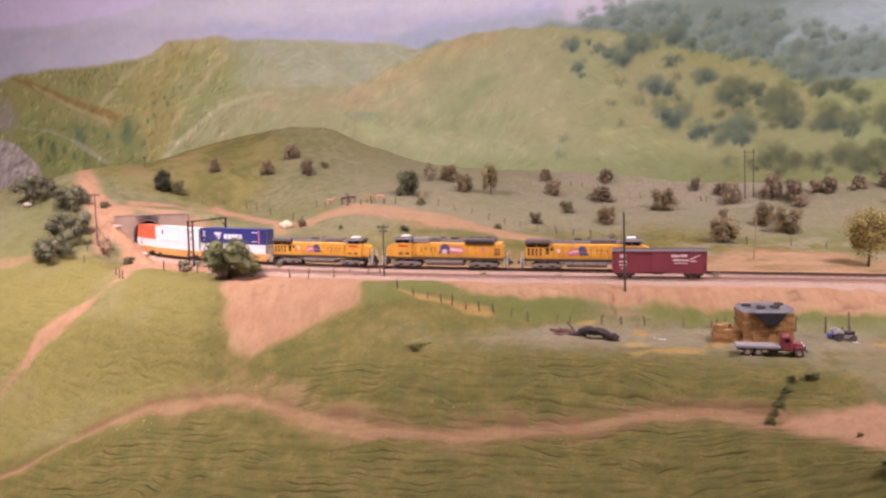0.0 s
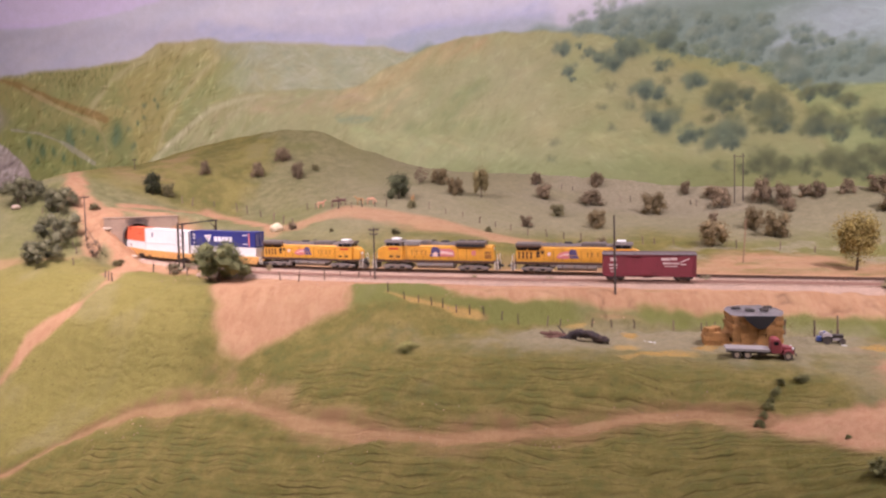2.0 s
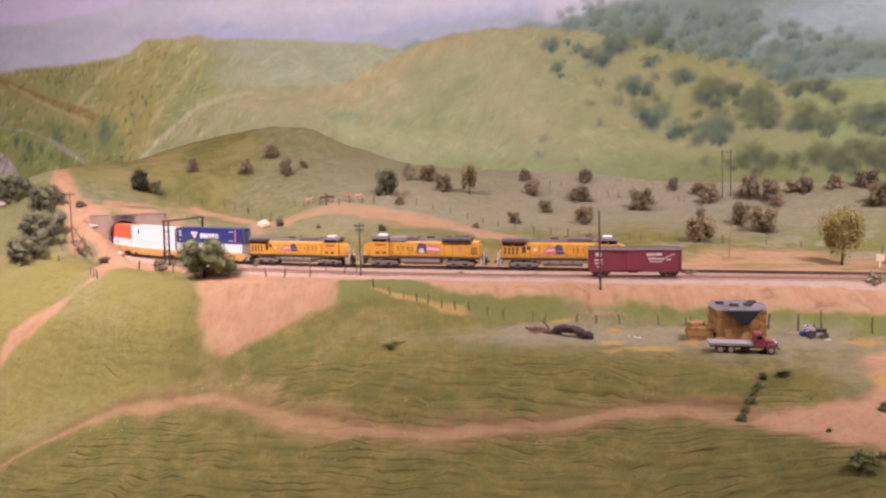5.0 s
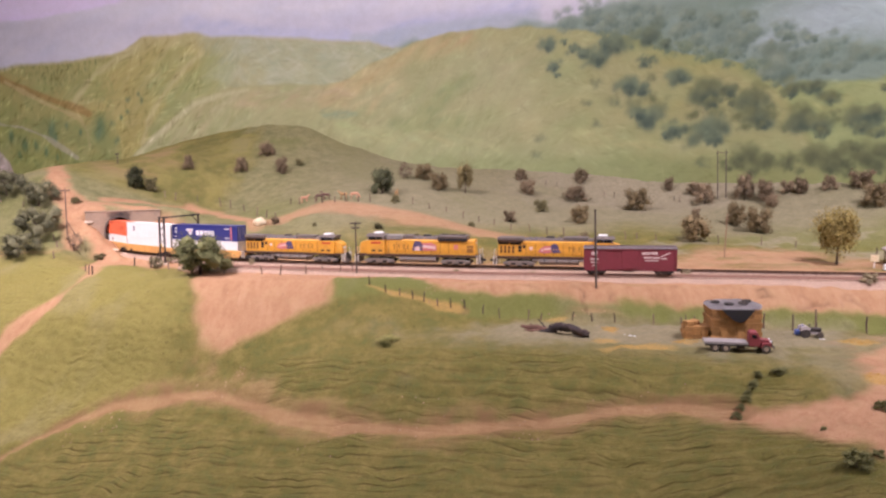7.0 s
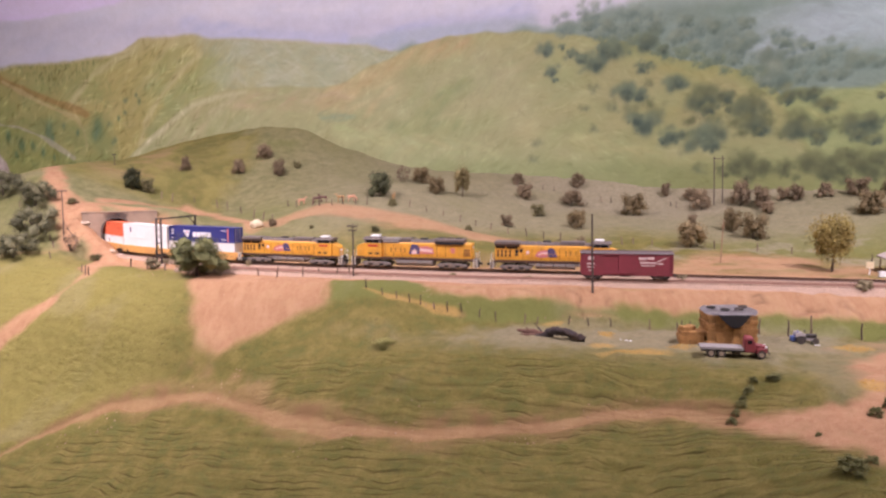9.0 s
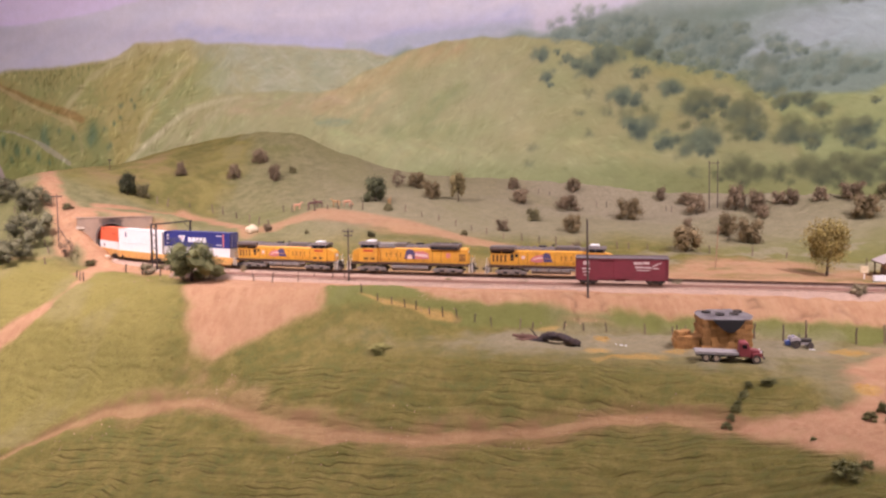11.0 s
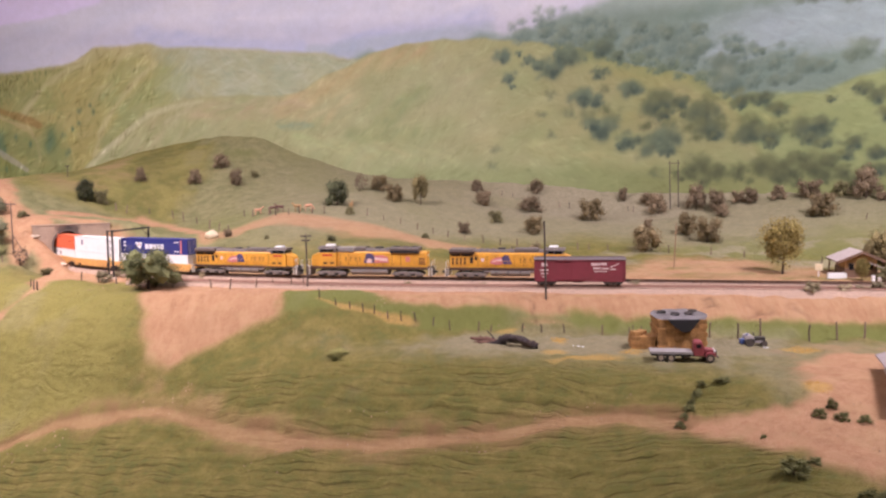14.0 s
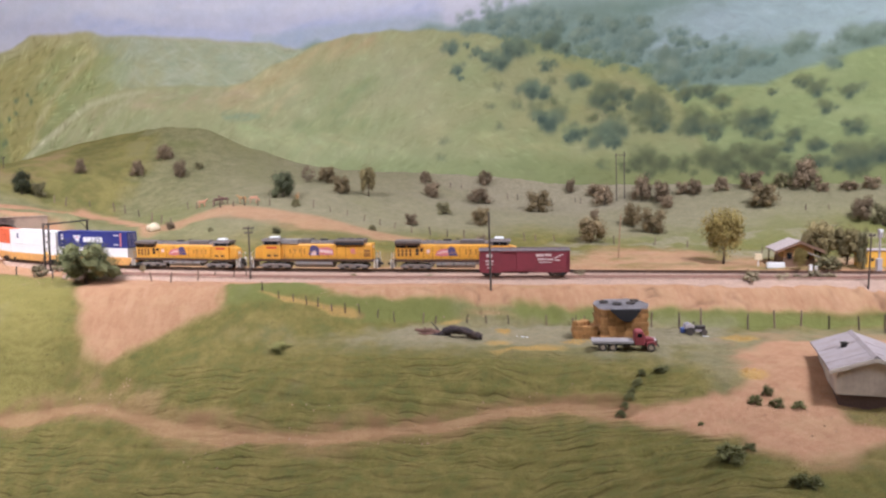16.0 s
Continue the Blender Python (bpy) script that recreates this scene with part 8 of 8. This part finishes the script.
def depot():
    root = thing("depot", pose(0.800, 1.330, land(0.800, 1.330), 0, 0, -14), "small yellow and brown station house with wide grey gabled roof", "station house")
    W, L, he, hr, out = 0.048, 0.056, 0.0290, 0.0395, 0.014
    part("walls", prism([(-W / 2, -0.006), (-W / 2, he), (0, hr - 0.003), (W / 2, he), (W / 2, -0.006)], -L / 2, L / 2), depot_yellow, root)
    part("wainscot", boxes((-W / 2 - 0.0006, W / 2 + 0.0006, -L / 2 - 0.0006, L / 2 + 0.0006, -0.006, 0.013)), depot_brown, root, "dull brown lower boarding")
    slope = (hr - he) / (W / 2)
    for e in (-1, 1):
        x = e * (W / 2 + out)
        z = hr - slope * (W / 2 + out)
        part("roof_slope", prism([(x, z), (0, hr), (0, hr + 0.002), (x, z + 0.002)], -L / 2 - 0.008, L / 2 + 0.008), depot_roof, root)
        part("barge_board", prism([(x, z - 0.0018), (0, hr - 0.0018), (0, hr + 0.0022), (x, z + 0.0022)], -L / 2 - 0.0092, -L / 2 - 0.0080), depot_brown, root)
        for y in (-0.45 * L, 0.45 * L):
            part("porch_post", boxes((e * (W / 2 + 0.75 * out) - 0.0009, e * (W / 2 + 0.75 * out) + 0.0009, y - 0.0009, y + 0.0009, -0.006, z + 0.25 * out * slope)), depot_brown, root)
    for x in (-0.015, 0.013):
        w = part("window", boxes((x - 0.0045, x + 0.0045, -L / 2 - 0.0016, -L / 2, 0.0105, 0.0215)), depot_brown, root)
        part("pane", boxes((x - 0.0035, x + 0.0035, -L / 2 - 0.0020, -L / 2 - 0.0016, 0.0115, 0.0205)), glass_dark, w)
    part("door", boxes((-0.0045, 0.0045, -L / 2 - 0.0014, -L / 2, 0.0, 0.021)), depot_brown, root)
    part("awning", prism([(0.010, 0.022), (0.034, 0.013), (0.034, 0.0146), (0.010, 0.0236)], -L / 2 - 0.012, -L / 2), depot_roof, root)


depot()


def station_bits():
    sign = thing("white_planter", pose(0.752, 1.300, land(0.752, 1.300), 0, 0, -14) @ Matrix.Scale(0.8, 4), "white low box fence beside the station house", "planter")
    part("front", boxes((-0.0165, 0.0165, -0.004, -0.002, 0.0, 0.012), bevel=0.0004), white_plastic, sign)
    part("back", boxes((-0.0165, 0.0165, 0.004, 0.006, 0.0, 0.010), bevel=0.0004), white_plastic, sign)
    for x in (-0.0165, 0.0165):
        part("side", boxes((x - 0.001, x + 0.001, -0.004, 0.006, 0.0, 0.011)), white_plastic, sign)
    board = thing("notice_board", pose(0.731, 1.318, land(0.731, 1.318), 0, 0, -20), "small cream notice board on a post", "sign")
    part("post", tubes([[(0, 0, -0.004), (0, 0, 0.013)]], 0.0009, 1, 6), white_plastic, board)
    part("panel", boxes((-0.006, 0.006, -0.0015, 0.0, 0.010, 0.021), bevel=0.0004), mat("cream_board", (0.72, 0.58, 0.36), 0.7), board)
    mast = thing("signal_mast", pose(0.884, 1.228, land(0.884, 1.228)), "light grey railway signal mast with a white lamp", "signal")
    part("mast", tubes([[(0, 0, -0.004), (0, 0, 0.062)]], 0.0014, 1, 8, 0.85), tractor_grey, mast)
    part("cabinet", boxes((-0.0045, 0.0045, -0.003, 0.003, 0.0, 0.022), bevel=0.0006), tractor_grey, mast, "pale grey relay cabinet")
    part("ladder", tubes([[(0.003, 0.001, 0.02), (0.003, 0.001, 0.062)]] + [[(0.0012, 0.001, 0.022 + 0.004 * k), (0.003, 0.001, 0.022 + 0.004 * k)] for k in range(10)], 0.0003, 1, 4), tractor_grey, mast)
    part("head", boxes((-0.0035, 0.0035, -0.003, 0.002, 0.055, 0.068), bevel=0.0008), tractor_grey, mast)
    part("lamp", discs([(0, -0.0034, 0.0655)], 0.0028, 0.0008, "y", 1, 12), white_plastic, mast, "white lamp glass")
    hut = thing("yellow_hut", pose(0.908, 1.282, land(0.908, 1.282), 0, 0, -12), "small bright yellow equipment hut with a dark round vent", "hut")
    part("walls", boxes((-0.024, 0.024, -0.012, 0.012, -0.004, 0.026), bevel=0.0006), mat("hut_yellow", (0.74, 0.40, 0.05), 0.6, grain=0.06), hut)
    part("roof", boxes((-0.0255, 0.0255, -0.0135, 0.0135, 0.026, 0.028), bevel=0.0005), depot_roof, hut)
    part("vent", discs([(-0.004, -0.0122, 0.012)], 0.0028, 0.0006, "y", 1, 12), dark_iron, hut)
    for x, y, h in ((0.790, 1.262, 0.009), (0.798, 1.258, 0.007)):
        box = thing("relay_box", pose(x, y, land(x, y)), "small white lineside relay box", "relay box", "lineside boxes")
        part("case", boxes((-0.0024, 0.0024, -0.002, 0.002, -0.002, h), bevel=0.0004), white_plastic, box)
        part("lid", boxes((-0.0027, 0.0027, -0.0023, 0.0023, h, h + 0.0008)), white_plastic, box)


station_bits()

# ---------------------------------------------------------------- pasture figurines: plain toy shapes
def figurine(x, y, turn, paint, label, low):
    s = 0.0098
    bm = tubes([[(-0.75, 0, 1.15), (-0.2, 0, 1.12), (0.5, 0, 1.2), (0.75, 0, 1.25)]], 0.30, s, 8, 0.9)
    head = [(0.7, 0, 1.25), (1.1, 0, 0.75), (1.35, 0, 0.3)] if low else [(0.7, 0, 1.25), (1.05, 0, 1.75), (1.4, 0, 1.70)]
    tubes([head], 0.17, s, 6, 0.7, bm)
    tubes([[(lx, ly, 1.05), (lx, ly, -0.1)] for lx in (-0.65, 0.55) for ly in (-0.16, 0.16)], 0.09, s, 5, 0.8, bm)
    tubes([[(-0.95, 0, 1.2), (-1.1, 0, 0.6)]], 0.06, s, 5, 0.5, bm)
    ob = tagged(new("figurine", finish("figurine", bm, paint, True)), label, "figurine", "pasture figurines")
    ob.matrix_basis = on_land(x, y, turn)


tan_toy, bay_toy, gold_toy = mat("toy_tan", (0.60, 0.31, 0.18), 0.6), mat("toy_brown", (0.13, 0.06, 0.045), 0.6), mat("toy_gold", (0.42, 0.25, 0.10), 0.6)
for x, y, turn, paint, label, low in ((-0.246, 1.852, 30, tan_toy, "orange-tan four-legged toy figurine by the fence", False), (-0.212, 1.838, 15, bay_toy, "dark brown four-legged toy figurine by the fence", True),
                                      (-0.196, 1.828, 190, bay_toy, "dark brown four-legged toy figurine by the fence", False), (-0.157, 1.812, 170, gold_toy, "golden four-legged toy figurine by the fence", False),
                                      (-0.134, 1.812, 10, tan_toy, "orange-tan four-legged toy figurine by the fence", True), (-0.044, 1.83, 80, gold_toy, "golden four-legged toy figurine by the fence", False)):
    figurine(x, y, turn, paint, label, low)

# ---------------------------------------------------------------- loose straw, litter and stones
straw_mat = mat("loose_straw", (0.60, 0.36, 0.08), 0.95, grain=0.3, bump=0.5)


def scatter(name, spots, size, count, material, label, category, seed, tall=0.4):
    rng = random.Random(seed)
    bm = bmesh.new()
    for cx, cy, rx, ry in spots:
        for _ in range(count):
            a, q = rng.uniform(0, 6.28), math.sqrt(rng.random())
            x, y = cx + rx * q * math.cos(a), cy + ry * q * math.sin(a)
            d = size * rng.uniform(0.5, 1.4)
            z = land(x, y)
            t = rng.uniform(0, 3.14)
            c, s = math.cos(t), math.sin(t)
            vs = box_into(bm, -d, d, -d * 0.45, d * 0.45, -d, d * tall)
            for v in vs:
                v.co = Vector((x + c * v.co.x - s * v.co.y, y + s * v.co.x + c * v.co.y, z + 0.0006 + v.co.z + rng.uniform(-0.2, 0.2) * d))
    return tagged(new(name, finish(name, bm, material)), label, category, kind="stuff")


scatter("loose_straw", [(0.285, 1.042, 0.034, 0.010), (0.348, 1.056, 0.020, 0.010), (0.568, 1.048, 0.024, 0.012), (0.508, 0.888, 0.016, 0.016), (0.266, 1.13, 0.012, 0.012)],
        0.00045, 120, straw_mat, "loose golden straw strewn on the ground", "straw", 3)
scatter("litter", [(0.286, 1.103, 0.010, 0.006), (0.528, 1.060, 0.004, 0.003)], 0.0013, 7, white_plastic, "scraps of white litter on the ground", "litter", 4)
scatter("clods", [(-0.28, 1.165, 0.05, 0.02), (-0.05, 1.0, 0.10, 0.03), (0.2, 0.945, 0.12, 0.02), (-0.45, 1.17, 0.08, 0.015), (0.52, 0.80, 0.08, 0.05), (-0.20, 1.29, 0.10, 0.04),
                  (0.4, 1.19, 0.3, 0.02), (0.05, 1.225, 0.10, 0.015), (-0.36, 1.40, 0.1, 0.03)], 0.0008, 26, mat("clod_earth", (0.42, 0.27, 0.17), 0.95, island=0.35), "small earth clods and stones on the banks", "stones", 6, 0.7)
